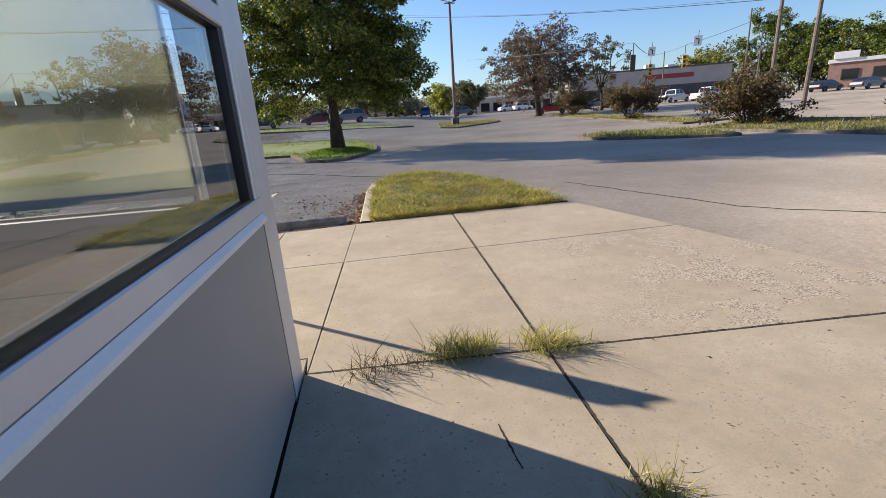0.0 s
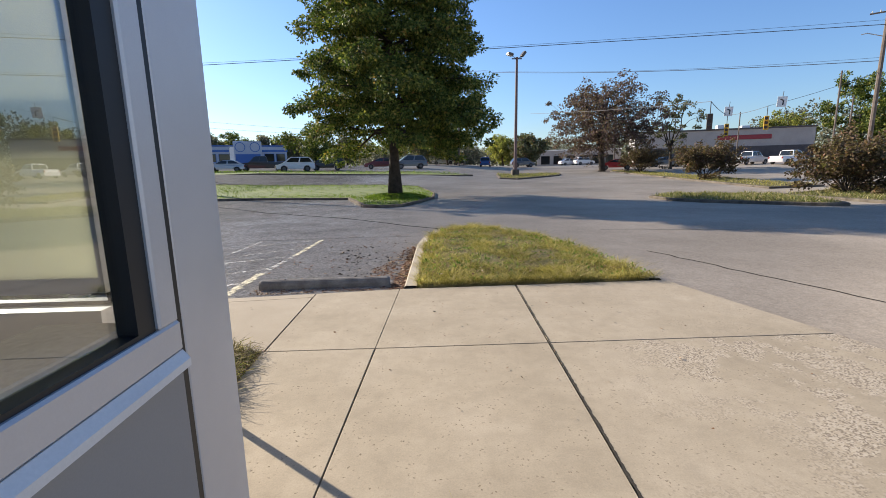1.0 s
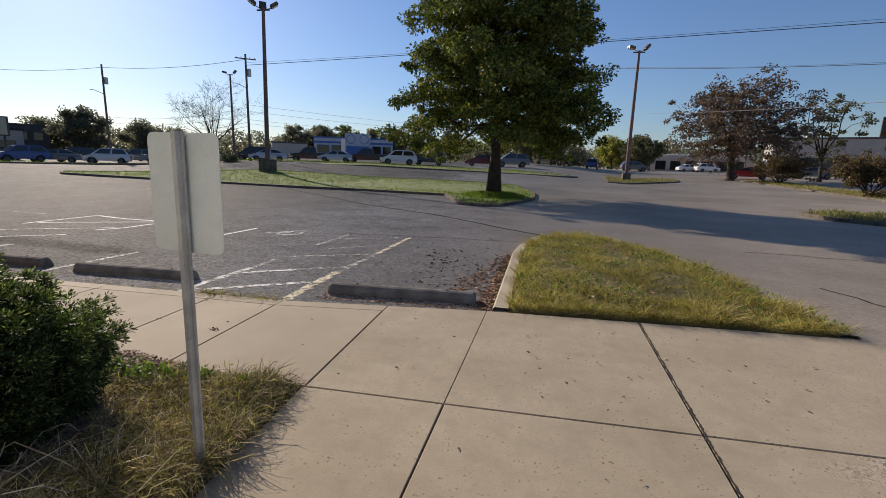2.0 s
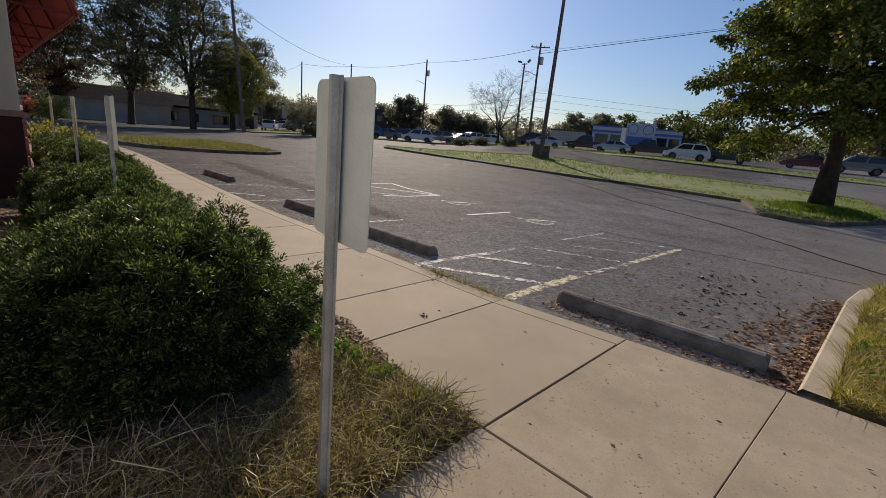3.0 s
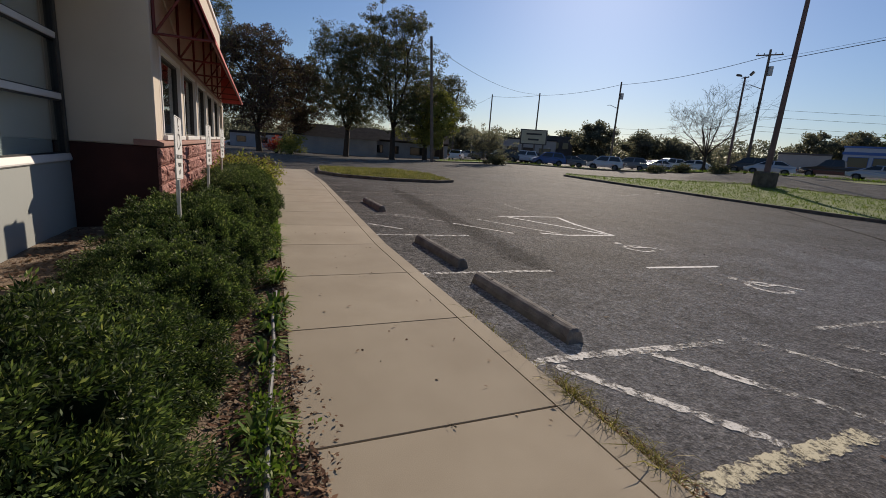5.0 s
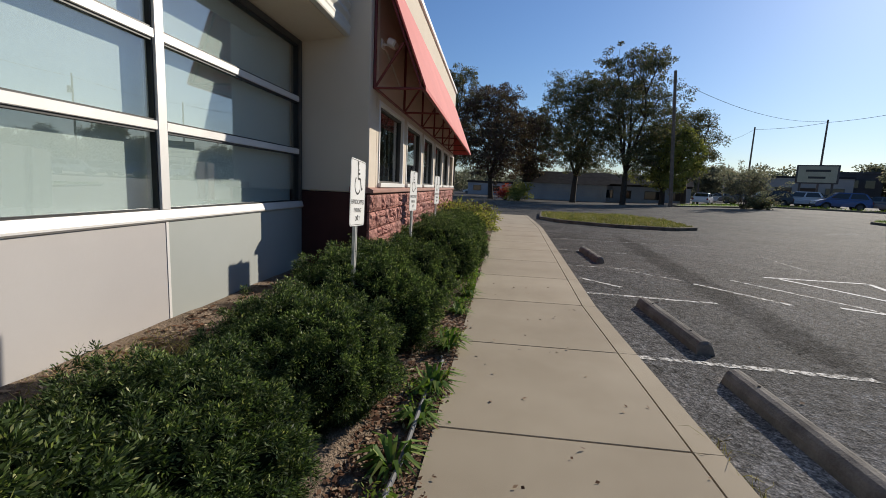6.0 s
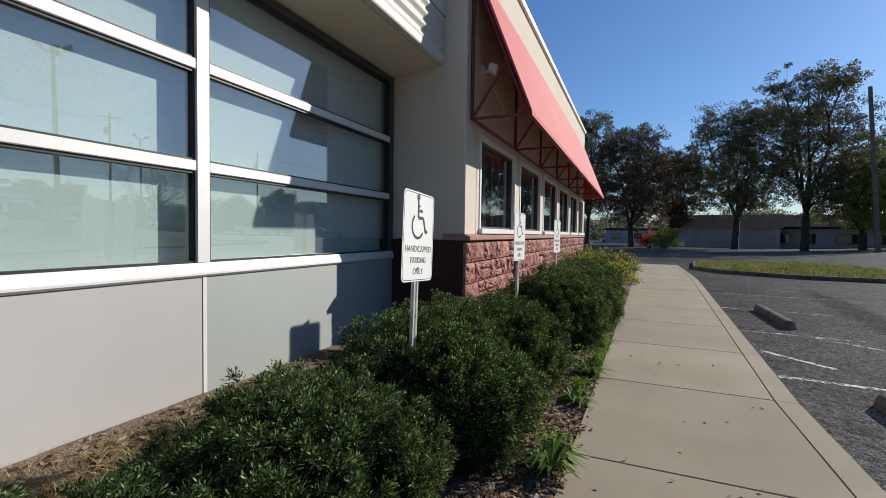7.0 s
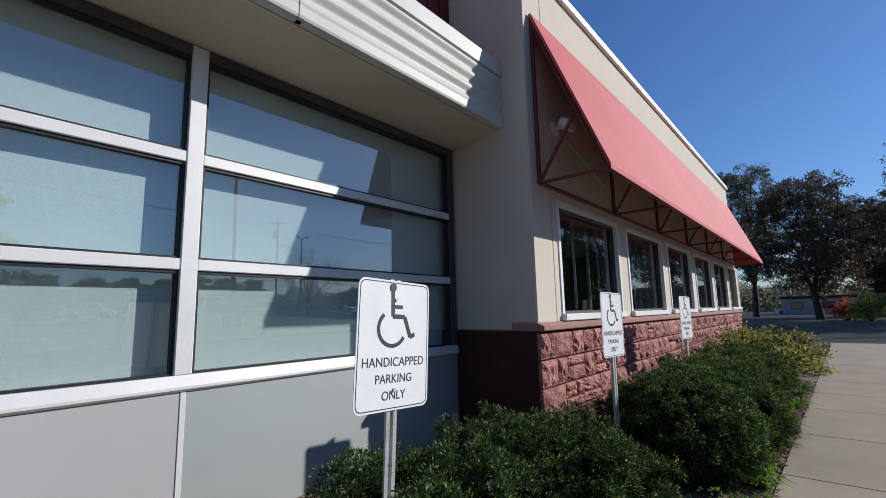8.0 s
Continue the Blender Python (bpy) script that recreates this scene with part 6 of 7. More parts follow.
def tree(x, y, z, seed, height, fork, spread, r0, leaf, n, label, size=(0.2, 0.11), lobes=16, clumps=22, radius=0.5, bare=0.0, lean=(0, 0)):
    """A broad tree: a forked trunk, limbs that end in lobes of the crown, and tufts of leaves on the lobes' twigs."""
    rng, nr = random.Random(seed), np.random.default_rng(seed)
    root = thing("tree", label, "tree", m=pose(x, y, z))
    bm = bmesh.new()
    top = Vector((rng.gauss(0, 0.1), rng.gauss(0, 0.1), fork))
    tube(bm, [(0, 0, -0.2), (0.02, 0.0, 0.25), (top.x * 0.5, top.y * 0.5, fork * 0.6), top], [r0 * 1.5, r0 * 1.1, r0, r0 * 0.9], 10)
    stems = []
    for i in range(5):
        a = i * 2.4 + rng.uniform(-0.5, 0.5)
        out = (0.12 if i == 0 else 0.42) * spread
        tip = Vector((out * math.cos(a) + lean[0] * 0.6, out * math.sin(a) + lean[1] * 0.6, fork + (height - fork) * rng.uniform(0.62, 0.80)))
        stems.append(bend_to(bm, top, tip, r0 * 0.62, r0 * 0.14, -0.03 * height, rng, 7))
    mid, half = (fork * 0.75 + height) / 2, (height - fork * 0.75) / 2
    centres = []
    for i in range(lobes):
        u = 1 - 2 * (i + 0.5) / lobes
        a = i * 2.39996 + rng.uniform(-0.35, 0.35)
        k = rng.uniform(0.52, 0.78) if i % 4 else rng.uniform(0.15, 0.4)
        w = math.sqrt(max(0.0, 1 - u * u))
        c = Vector((spread * k * w * math.cos(a) + lean[0] * (0.5 + u / 2), spread * k * w * math.sin(a) + lean[1] * (0.5 + u / 2), mid + half * u * (0.74 if i % 4 else 0.55)))
        stem = min(stems, key=lambda st: min((q - c).length + 2.0 * max(0.0, q.z - c.z + 0.8) for q in st))
        base = min(stem, key=lambda q: (q - c).length + 2.0 * max(0.0, q.z - c.z + 0.8))
        bend_to(bm, base, c, r0 * 0.24, r0 * 0.07, 0.03 * height, rng, 5)
        size_l = spread * rng.uniform(0.25, 0.36)
        for _ in range(clumps):
            d = Vector((rng.gauss(0, 1), rng.gauss(0, 1), rng.gauss(0, 0.8))).normalized() * size_l * rng.uniform(0.35, 1.0)
            e = c + d
            if e.z > fork + 0.72 * (height - fork) and math.hypot(e.x, e.y) > 0.6 * spread:
                continue
            if rng.random() < 0.75:
                tube(bm, [c + d * 0.12, c + d * 0.6 + Vector((0, 0, 0.05 * size_l)), e], [r0 * 0.055, r0 * 0.04, 0.008], 3)
            if rng.random() >= bare:
                centres.append(e)
    part("trunk", smooth(finish(bm, "trunk")), BARK, root, "dark rough bark")
    q = clump_leaves(nr, np.array([tuple(c) for c in centres]), n / max(1, len(centres)), radius, 0.62, size[0], size[1])
    part("crown", quads_mesh("crown", q, leaf), leaf, root)
    return root


def bare_tree(x, y, z, seed, height, fork, spread, r0, label):
    rng = random.Random(seed)
    root = thing("tree", label, "tree", m=pose(x, y, z))
    bm = bmesh.new()
    tube(bm, [(0, 0, -0.2), (0.03, 0.02, fork * 0.5), (0.0, 0.06, fork)], [r0 * 1.3, r0, r0 * 0.85], 10)
    for i in range(7):
        a = i * 2 * math.pi / 7 + rng.uniform(-0.3, 0.3)
        out = 0.1 if i == 0 else 1.5 * spread / height * rng.uniform(0.7, 1.25)
        limbs(rng, bm, (0, 0.05, fork * rng.uniform(0.8, 1.0)), (math.cos(a) * out, math.sin(a) * out, 1.0), (height - fork) * rng.uniform(0.55, 0.72), r0 * 0.55, 4, [], 0.22, (3, 5), 0.0, 6)
    part("trunk", smooth(finish(bm, "trunk")), BARK, root, "dark rough bark")


def pin_oak(x, y, z, seed, height, low, spread, r0, leaf, label):
    """A pin oak: a straight leader with many tiers of level branches, drooping below, with flat sprays of leaves."""
    rng, nr = random.Random(seed), np.random.default_rng(seed)
    root = thing("tree", label, "tree", m=pose(x, y, z))
    bm = bmesh.new()
    tube(bm, [(0.10 * math.sin(i * 1.3) * i / 8, 0.1 * math.cos(i * 1.7) * i / 8, height * i / 9 - 0.1) for i in range(10)], [r0 * 1.9, r0 * 1.05] + [r0 * (1 - 0.105 * i) for i in range(1, 9)], 10)
    tufts = []
    m = 170
    for i in range(m):
        t = i / (m - 1)
        h = low + (height * 0.985 - low) * t ** 0.95
        reach = spread * (1.16 - 0.62 * min(t, 0.4)) * (1 - max(0.0, (t - 0.30) / 0.70) ** 1.5) * rng.uniform(0.70, 1.08) + 0.3
        a = i * 2.39996 + rng.uniform(-0.35, 0.35)
        rise_ = reach * (-0.20 + 0.72 * t + rng.gauss(0, 0.13))
        d = Vector((math.cos(a), math.sin(a), 0))
        tip = d * reach + Vector((0, 0, h + rise_))
        pts = bend_to(bm, (0, 0, h), tip, 0.030 + 0.055 * (1 - t), 0.010, 0.05 * reach, rng, 5)
        side = Vector((-d.y, d.x, 0))
        k = max(3, int(reach / 0.62))
        for j in range(k):
            u = 0.24 + 0.76 * (j + rng.random() * 0.7) / k
            f = min(3.999, u * 4)
            q = pts[int(f)].lerp(pts[int(f) + 1], f - int(f))
            for s in (-1, 1):
                ln = (0.30 + 0.42 * reach * (1.06 - u)) * rng.uniform(0.5, 1.1)
                e = q + (side * s + d * rng.uniform(0.3, 0.9)).normalized() * ln + Vector((0, 0, -0.10 * ln + rng.gauss(0, 0.22)))
                tube(bm, [q, q.lerp(e, 0.55) + Vector((0, 0, 0.05)), e], [0.014, 0.010, 0.005], 3)
                for w in ((0.45, 1.0) if ln > 0.9 else (0.9,)):
                    tufts.append(q.lerp(e, w) + Vector((rng.gauss(0, 0.12), rng.gauss(0, 0.12), rng.gauss(0, 0.14))))
        tufts.append(tip)
    part("trunk", smooth(finish(bm, "trunk")), BARK, root, "dark rough bark")
    q = clump_leaves(nr, np.array([tuple(c) for c in tufts]), 100, 0.40, 0.62, 0.165, 0.095, 0.4)
    part("crown", quads_mesh("crown", q, leaf), leaf, root)


x, y = -1.68, 26.0
pin_oak(x, y, LOT + 0.22, 11, 20.0, 3.2, 4.9, 0.235, OAK_L, "tall pin oak with tiered green foliage turning in places")
tree(*far(21.3, 61), 12, 11.2, 2.4, 8.8, 0.36, PINKISH_L, 24000, "half-bare tree with dull red autumn leaves", (0.26, 0.18), 26, 26, 0.55, 0.10)
tree(*far(28.6, 66), 13, 10.5, 2.2, 4.4, 0.18, MAPLE_L, 2600, "thin tree with sparse yellowing leaves", (0.28, 0.18), 12, 14, 0.4, 0.6)
W_EYE = (-2.95, 5.3)
for az, d, seed, h, fork, sp, leaf, n, lb, lean in [
    (-80.2, 62, 21, 18.2, 3.4, 7.6, MAPLE_L, 46000, "large tree with thinning dark green leaves", (0, 0)),
    (-74.4, 60, 22, 20.4, 4.0, 8.0, MAPLE_L, 52000, "large tree with thinning dark green leaves", (0, 0)),
    (-70.2, 64, 23, 11.4, 2.0, 5.2, YELLOW_L, 34000, "smaller tree with yellow-green leaves", (0, 0)),
    (-90.4, 60, 24, 15.6, 2.6, 7.2, RUST_L, 52000, "spreading tree with dark reddish leaves", (0, 0)),
    (-95.4, 74, 25, 22.5, 4.0, 6.4, MAPLE_L, 46000, "tall dark green tree behind the building", (0, 0)),
    (-86.0, 74, 26, 15.0, 2.6, 6.4, RUST_L, 46000, "tree with dark reddish leaves beyond the lot", (0, 0)),
    (-68.0, 70, 27, 14.5, 3.4, 4.8, MAPLE_L, 22000, "slim tree with thinning green leaves", (0, 0)),
]:
    px_, py_, _ = far(az, d, W_EYE)
    tree(px_, py_, LOT, seed, h, fork, sp, 0.34, leaf, n, lb, (0.20, 0.13), 30, 30, 0.55, 0.03, lean)
bare_tree(*far(-38.0, 62, (-0.3, 3.46)), 31, 8.8, 2.0, 4.5, 0.16, "bare leafless tree on the planted strip")
for az, d, seed, h, sp, leaf, n in [(-48.5, 104, 33, 9.5, 3.4, HAZE_L, 9000), (-51.5, 112, 45, 7.5, 3.6, HAZE_L, 8000), (-43.5, 108, 46, 7.5, 3.6, HAZE_L, 8000), (-40.5, 112, 47, 6.5, 4, HAZE_L, 8000), (-64.5, 120, 48, 8, 4.5, HAZE_L, 8000), (12.5, 98, 34, 7, 3.4, MAPLE_L, 8000), (9.5, 104, 35, 7, 3.4, YELLOW_L, 8000), (2.5, 84, 36, 8, 3.6, OAK_L, 8000), (-0.5, 80, 44, 7.5, 3.4, MAPLE_L, 8000), (-28.4, 128, 81, 9.5, 4.5, HAZE_L, 8000), (-25.6, 132, 82, 10, 4.5, HAZE_L, 8000), (-22.6, 134, 83, 10, 4.5, OAK_L, 8000), (-19.4, 130, 84, 9, 4, HAZE_L, 8000), (-16.6, 126, 85, 9, 4, MAPLE_L, 8000), (-13.6, 128, 86, 9, 4, OAK_L, 8000), (-10.0, 124, 87, 8.5, 4, MAPLE_L, 8000), (44.0, 130, 37, 20, 5.2, OAK_L, 11000), (46.8, 126, 38, 16, 6, OAK_L, 11000), (48.5, 125, 39, 14, 7, OAK_L, 12000), (52.0, 118, 40, 13, 7, OAK_L, 12000), (38.5, 128, 41, 11, 6, YELLOW_L, 10000)]:
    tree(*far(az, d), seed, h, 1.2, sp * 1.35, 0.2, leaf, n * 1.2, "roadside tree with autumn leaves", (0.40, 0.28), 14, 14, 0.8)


def shrub(x, y, z, r, h, leaf, seed, n, label, size=0.16):
    """A twiggy roadside bush: stems fanning from the ground, with leaves."""
    rng = random.Random(seed)
    root = thing("shrub", label, "bush", "bushes on the verge", m=pose(x, y, z))
    bm, ends = bmesh.new(), []
    for i in range(24):
        a = i * 2.4
        limbs(rng, bm, (0.1 * math.cos(a), 0.1 * math.sin(a), 0), (math.cos(a) * 0.75 * r / h, math.sin(a) * 0.75 * r / h, rng.uniform(0.12, 1.1)), h * rng.uniform(0.6, 0.85), 0.03 * size / 0.16, 1, ends, 0.2, (3, 5), 0, 4)
    part("branching", bm, BARK, root)
    part("foliage", crown_leaves(seed, ends, n, size, size, size * 0.7, leaf), leaf, root)


SHRUB_LB = "rounded roadside bush with reddish-green autumn leaves"
shrub(24.0, 51.0, LOT + 0.1 + rise(24, 51), 1.4, 3.0, BUSH_L, 51, 9000, SHRUB_LB)
shrub(22.4, 36.6, LOT + 0.1 + rise(22.4, 36.6), 1.45, 2.7, BUSH_L, 52, 11000, SHRUB_LB)
shrub(21.0, 22.6, LOT + 0.1 + rise(21, 22.6), 1.65, 2.75, BUSH_L, 53, 13000, SHRUB_LB)
shrub(22.6, 14.0, LOT + 0.1, 1.6, 2.5, BUSH_L, 54, 12000, SHRUB_LB)
shrub(*far(-61.8, 52, (-0.3, 3.46)), 1.6, 3.7, HAZE_L, 66, 6000, "tall dark shrub on the planted strip")
for sx, sy, sh, ss, sl in [(-14.7, 4.45, 0.95, 71, YELLOW_L), (-15.6, 4.42, 0.95, 72, RUST_L), (-16.4, 4.5, 0.95, 73, YELLOW_L), (-17.4, 4.45, 0.9, 74, YELLOW_L)]:
    shrub(sx, sy, bed_height(sx, sy), 0.58, sh, sl, ss, 3200, "loose yellow-green leafy shrub at the end of the hedge", 0.065)
shrub(-58.0, 8.3, LOT, 1.0, 2.0, YELLOW_L, 91, 3000, "round yellow-green bush beside the garage", 0.2)
shrub(-59.5, 6.8, LOT, 0.55, 1.7, CRIMSON_L, 92, 1100, "small bright red autumn bush beside the garage", 0.2)
for az, d, s in [(-42.5, 55, 61), (-40.0, 57, 62), (-36.5, 56, 63), (-60.5, 50, 64)]:
    shrub(*far(az, d, (-0.3, 3.46)), 0.9, 1.0, MAPLE_L, s, 1500, "low dark shrub on the planted strip")


# ---- lamp posts, utility poles and cables ----
def lamp_post(x, y, z, h, plinth, heads, label, lean=0.0):
    root = thing("lamp_post", label, "lamp post", m=pose(x, y, z, 0, lean, 0))
    # the plinth's shaded face is put into its dark concrete colour
    part("plinth", boxed(-plinth / 2, plinth / 2, -plinth / 2, plinth / 2, -0.2, plinth * 0.95, 0.04), KERB_DK, root, "square concrete plinth")
    part("pole", tube(bmesh.new(), [(0, 0, plinth * 0.9), (0, 0, h)], [0.19, 0.125], 10), POLE_RED, root, "rust-red steel pole")
    part("crossbar", boxed(-0.55, 0.55, -0.05, 0.05, h - 0.2, h - 0.1, 0.01), LAMP_DK, root)
    for a, tilt in heads:
        m = pose(0, 0, h - 0.05) @ pose(0, 0, 0, 0, 0, a) @ pose(0.62, 0, 0.25, 0, -tilt, 0)
        hd = part("lamp_head", boxed(-0.1, 0.55, -0.28, 0.28, -0.13, 0.13, 0.05, m), LAMP_DK, root, "dark floodlight head")
        part("lens", boxed(-0.05, 0.5, -0.23, 0.23, -0.145, -0.133, 0, m), LENS, hd)
        part("arm", tube(bmesh.new(), [(0, 0, h - 0.15), (m @ Vector((0, 0, -0.1)))[:]], 0.03, 6), LAMP_DK, root)


lamp_post(-21.3, 36.4, LOT + 0.1 + rise(-21.3, 36.4), 12.6, 1.05, [(35, 35), (215, 35), (125, 60)], "tall rust-red lamp post with three floodlights on a concrete plinth", 0.9)
lamp_post(9.8, 50.6, LOT + 0.1 + rise(9.8, 50.6), 12.4, 0.75, [(200, 10), (20, 50)], "rust-red lamp post with two floodlights on a grass island", 0.3)
lamp_post(*far(-35.8, 82, (-0.3, 3.46)), 13.5, 0.6, [(200, 10), (20, 50)], "distant lamp post with two floodlights")

POLES = {}


def utility_pole(key, az, d, h, eye=(-0.3, 3.46), lean=0.0, arms=1, r=0.16, box_on=False):
    x, y, z = far(az, d, eye)
    root = thing("utility_pole", "weathered wooden utility pole beside the road", "utility pole", "utility poles along the road", m=pose(x, y, z, 0, lean, -az))
    part("pole", tube(bmesh.new(), [(0, 0, -0.3), (0, 0, h)], [r, r * 0.7], 8), POLE_WOOD, root)
    for k in range(arms):
        part("crossarm", boxed(-1.2, 1.2, -0.06, 0.06, h - 0.6 - k * 1.4, h - 0.48 - k * 1.4, 0.01), POLE_WOOD, root)
        for s in (-1.05, -0.5, 0.5, 1.05):
            part("insulator", tube(bmesh.new(), [(s, 0, h - 0.48 - k * 1.4), (s, 0, h - 0.30 - k * 1.4)], [0.05, 0.035], 6), LENS, root)
    if box_on:
        part("transformer", tube(bmesh.new(), [(0.35, 0, h - 2.6), (0.35, 0, h - 1.7)], 0.24, 10), STEEL, root, "grey transformer can")
        part("lamp_arm", tube(bmesh.new(), [(0, 0, h - 4.0), (-1.2, 0, h - 3.5), (-1.6, 0, h - 3.55)], 0.04, 6), STEEL, root)
    POLES[key] = Vector((x, y, z + h - 0.4))


utility_pole("a", -34.2, 62, 12.9, lean=0, arms=1, box_on=True)
utility_pole("b", -47.5, 80, 13.2, arms=0, box_on=True)
utility_pole("c", -56.4, 92, 12.6, arms=0)
utility_pole("d", -62.0, 98, 12.8, arms=0)
utility_pole("e", 44.1, 58, 15.5, (0.1, -0.3), 0.2, 2, 0.2, True)
utility_pole("f", 46.9, 47, 14.5, (0.1, -0.3), 1, 0, 0.17)
utility_pole("g", 41.8, 75, 11.0, (0.1, -0.3), 0, 0, 0.12)
utility_pole("h", 42.9, 84, 8.6, (0.1, -0.3), 0, 0, 0.12)
utility_pole("i", 34.8, 82, 7.6, (0.15, 1.0), 0, 0, 0.10)
utility_pole("j", -69.2, 52, 13.8, W_EYE, -4, 0, 0.2)
utility_pole("k", -66.7, 95, 11.0, W_EYE, 0, 0, 0.15)
utility_pole("m", 4.0, 80, 15.5, (0.15, 1.0), 0, 1, 0.15)
utility_pole("l", 22.6, 90, 13.5, (0.15, 1.0), 0, 0, 0.12)


def cable(a, b, sag, r, label="black overhead cable strung between poles"):
    a, b = Vector(a), Vector(b)
    pts = []
    for i in range(25):
        t = i / 24
        p = a.lerp(b, t)
        p.z -= 4 * sag * t * (1 - t)
        pts.append(p)
    tagged(part("overhead_cable", tube(bmesh.new(), pts, r * 0.75, 4), WIRE), label, "cable", "overhead cables")


up = Vector((0, 0, 1))
for da, de, sag, r, off in ((-0.9, -2.6, 0.1, 0.045, 0), (-0.6, -2.2, 0.3, 0.02, 0.4)):
    cable(POLES["a"] + up * da, POLES["e"] + up * de + Vector((off, 0, 0)), sag, r)
for da, de, sag, r, off in ((0.8, -5.6, 0.6, 0.045, 0), (1.1, -5.3, 0.8, 0.02, 0.4)):
    cable(POLES["m"] + up * da, POLES["e"] + up * de + Vector((off, 0, 0)), sag, r)
cable(POLES["e"] + up * -0.2, POLES["e"] + Vector((46, -25, 0)), 0.8, 0.03)
cable(POLES["e"] + up * -3.0, POLES["e"] + Vector((46, -25, -3)), 0.9, 0.03)
cable(POLES["f"], POLES["f"] + Vector((40, -30, 0)), 0.8, 0.025)
cable(POLES["a"] - up * 0.2, POLES["b"], 0.5, 0.04)
cable(POLES["b"], POLES["c"], 0.4, 0.04)
cable(POLES["c"], POLES["d"], 0.25, 0.04)
cable(POLES["d"], POLES["k"], 0.8, 0.03)
cable(POLES["c"] + up * 0.2, POLES["j"] + up * -1.0, 1.2, 0.03)
for dz in (-5.6, -6.4, -7.4, -7.9):
    cable(POLES["a"] + up * dz, POLES["a"] + Vector((36, 55, dz + 1.5)), 0.6, 0.025)
    cable(POLES["a"] + up * (dz - 0.3), POLES["b"] + up * (dz - 1), 0.8, 0.025)


def signal_head(az, el, d, material, label, parent_span=None):
    x, y, _ = far(az, d)
    z = 1.58 + d * math.tan(radians(el))
    root = thing("traffic_signal", label, "traffic signal", "traffic signals over the road", m=pose(x, y, z, 0, 0, -az))
    part("housing", boxed(-0.20, 0.20, -0.15, 0.15, -0.62, 0.62, 0.03), material, root)
    for k in (-0.4, 0.0, 0.4):
        part("lens", disc(bmesh.new(), (0, -0.151, k), (0, -1, 0), 0.14, 0.02, 12), SIGNAL_OFF, root)
        part("visor", boxed(-0.16, 0.16, -0.36, -0.152, k + 0.13, k + 0.16, 0), material, root)
    part("hanger", tube(bmesh.new(), [(0, 0, 0.6), (0, 0, 1.5)], 0.03, 6), LAMP_DK, root)
    return Vector((x, y, z + 1.5))


s1 = signal_head(33.7, 3.5, 56, SIGNAL_Y, "yellow traffic signal hanging over the road")
s2 = signal_head(37.1, 4.0, 52, SIGNAL_Y, "yellow traffic signal hanging over the road")
s3 = signal_head(32.1, 4.4, 40, LAMP_DK, "dark-backed traffic signal hanging over the road")
span_a, span_b = Vector((14.0, 62, 8.6)), Vector(tuple(POLES["e"])) - up * 6.5
cable(span_a, s3, 0.15, 0.03, "span cable of the traffic signals")
cable(s3, s1, 0.15, 0.03, "span cable of the traffic signals")
cable(s1, s2, 0.15, 0.03, "span cable of the traffic signals")
cable(s2, span_b, 0.15, 0.03, "span cable of the traffic signals")
for az, el, d in ((33.75, 5.4, 54), (38.2, 5.95, 52)):
    x, y, _ = far(az, d)
    z = 1.58 + d * math.tan(radians(el))
    rs = thing("road_sign", "white lane sign with a dark arrow hanging over the road", "sign", "signs over the road", m=pose(x, y, z, 0, 4, -az))
    part("plate", boxed(-0.36, 0.36, -0.02, 0.02, -0.45, 0.45, 0.01), SIGN_W, rs)
    bm = bmesh.new()
    strokes(bm, [(0.1, -0.3), (0.1, 0.1), (-0.15, 0.2)], 0.1, -0.023)
    part("arrow", bm, INK, rs, "dark arrow")
    part("hanger", tube(bmesh.new(), [(0, 0, 0.44), (0, 0, 0.9)], 0.025, 6), LAMP_DK, rs)


# ---- vehicles ----
def paint(name, col, metal=0.25):
    m, nt, b = nodes_of(name)
    b.inputs["Base Color"].default_value = (*col, 1)
    b.inputs["Metallic"].default_value = metal
    b.inputs["Roughness"].default_value = 0.32
    b.inputs["Coat Weight"].default_value = 0.35
    return m


CAR_PAINT = {"black": paint("black_car_paint", (0.006, 0.006, 0.007), 0.0), "white": paint("white_car_paint", (0.62, 0.62, 0.62), 0.0), "silver": paint("silver_car_paint", (0.36, 0.37, 0.38), 0.6), "red": paint("red_car_paint", (0.36, 0.02, 0.02)), "blue": paint("blue_car_paint", (0.03, 0.08, 0.22)), "grey": paint("grey_car_paint", (0.10, 0.105, 0.11), 0.5), "maroon": paint("maroon_car_paint", (0.10, 0.015, 0.02))}
# length, width, roof height, belt height, cabin outline along x: rear foot, rear roof, front roof, front foot, bed
SHAPES = {"sedan": (4.6, 1.8, 1.45, 0.95, (-1.95, -0.95, 0.30, 1.40), False), "suv": (4.45, 1.86, 1.72, 1.04, (-2.12, -1.62, 0.55, 1.42), False), "pickup": (5.7, 1.95, 1.85, 1.12, (-0.75, -0.6, 0.75, 1.45), True)}
CAR_CACHE = {}


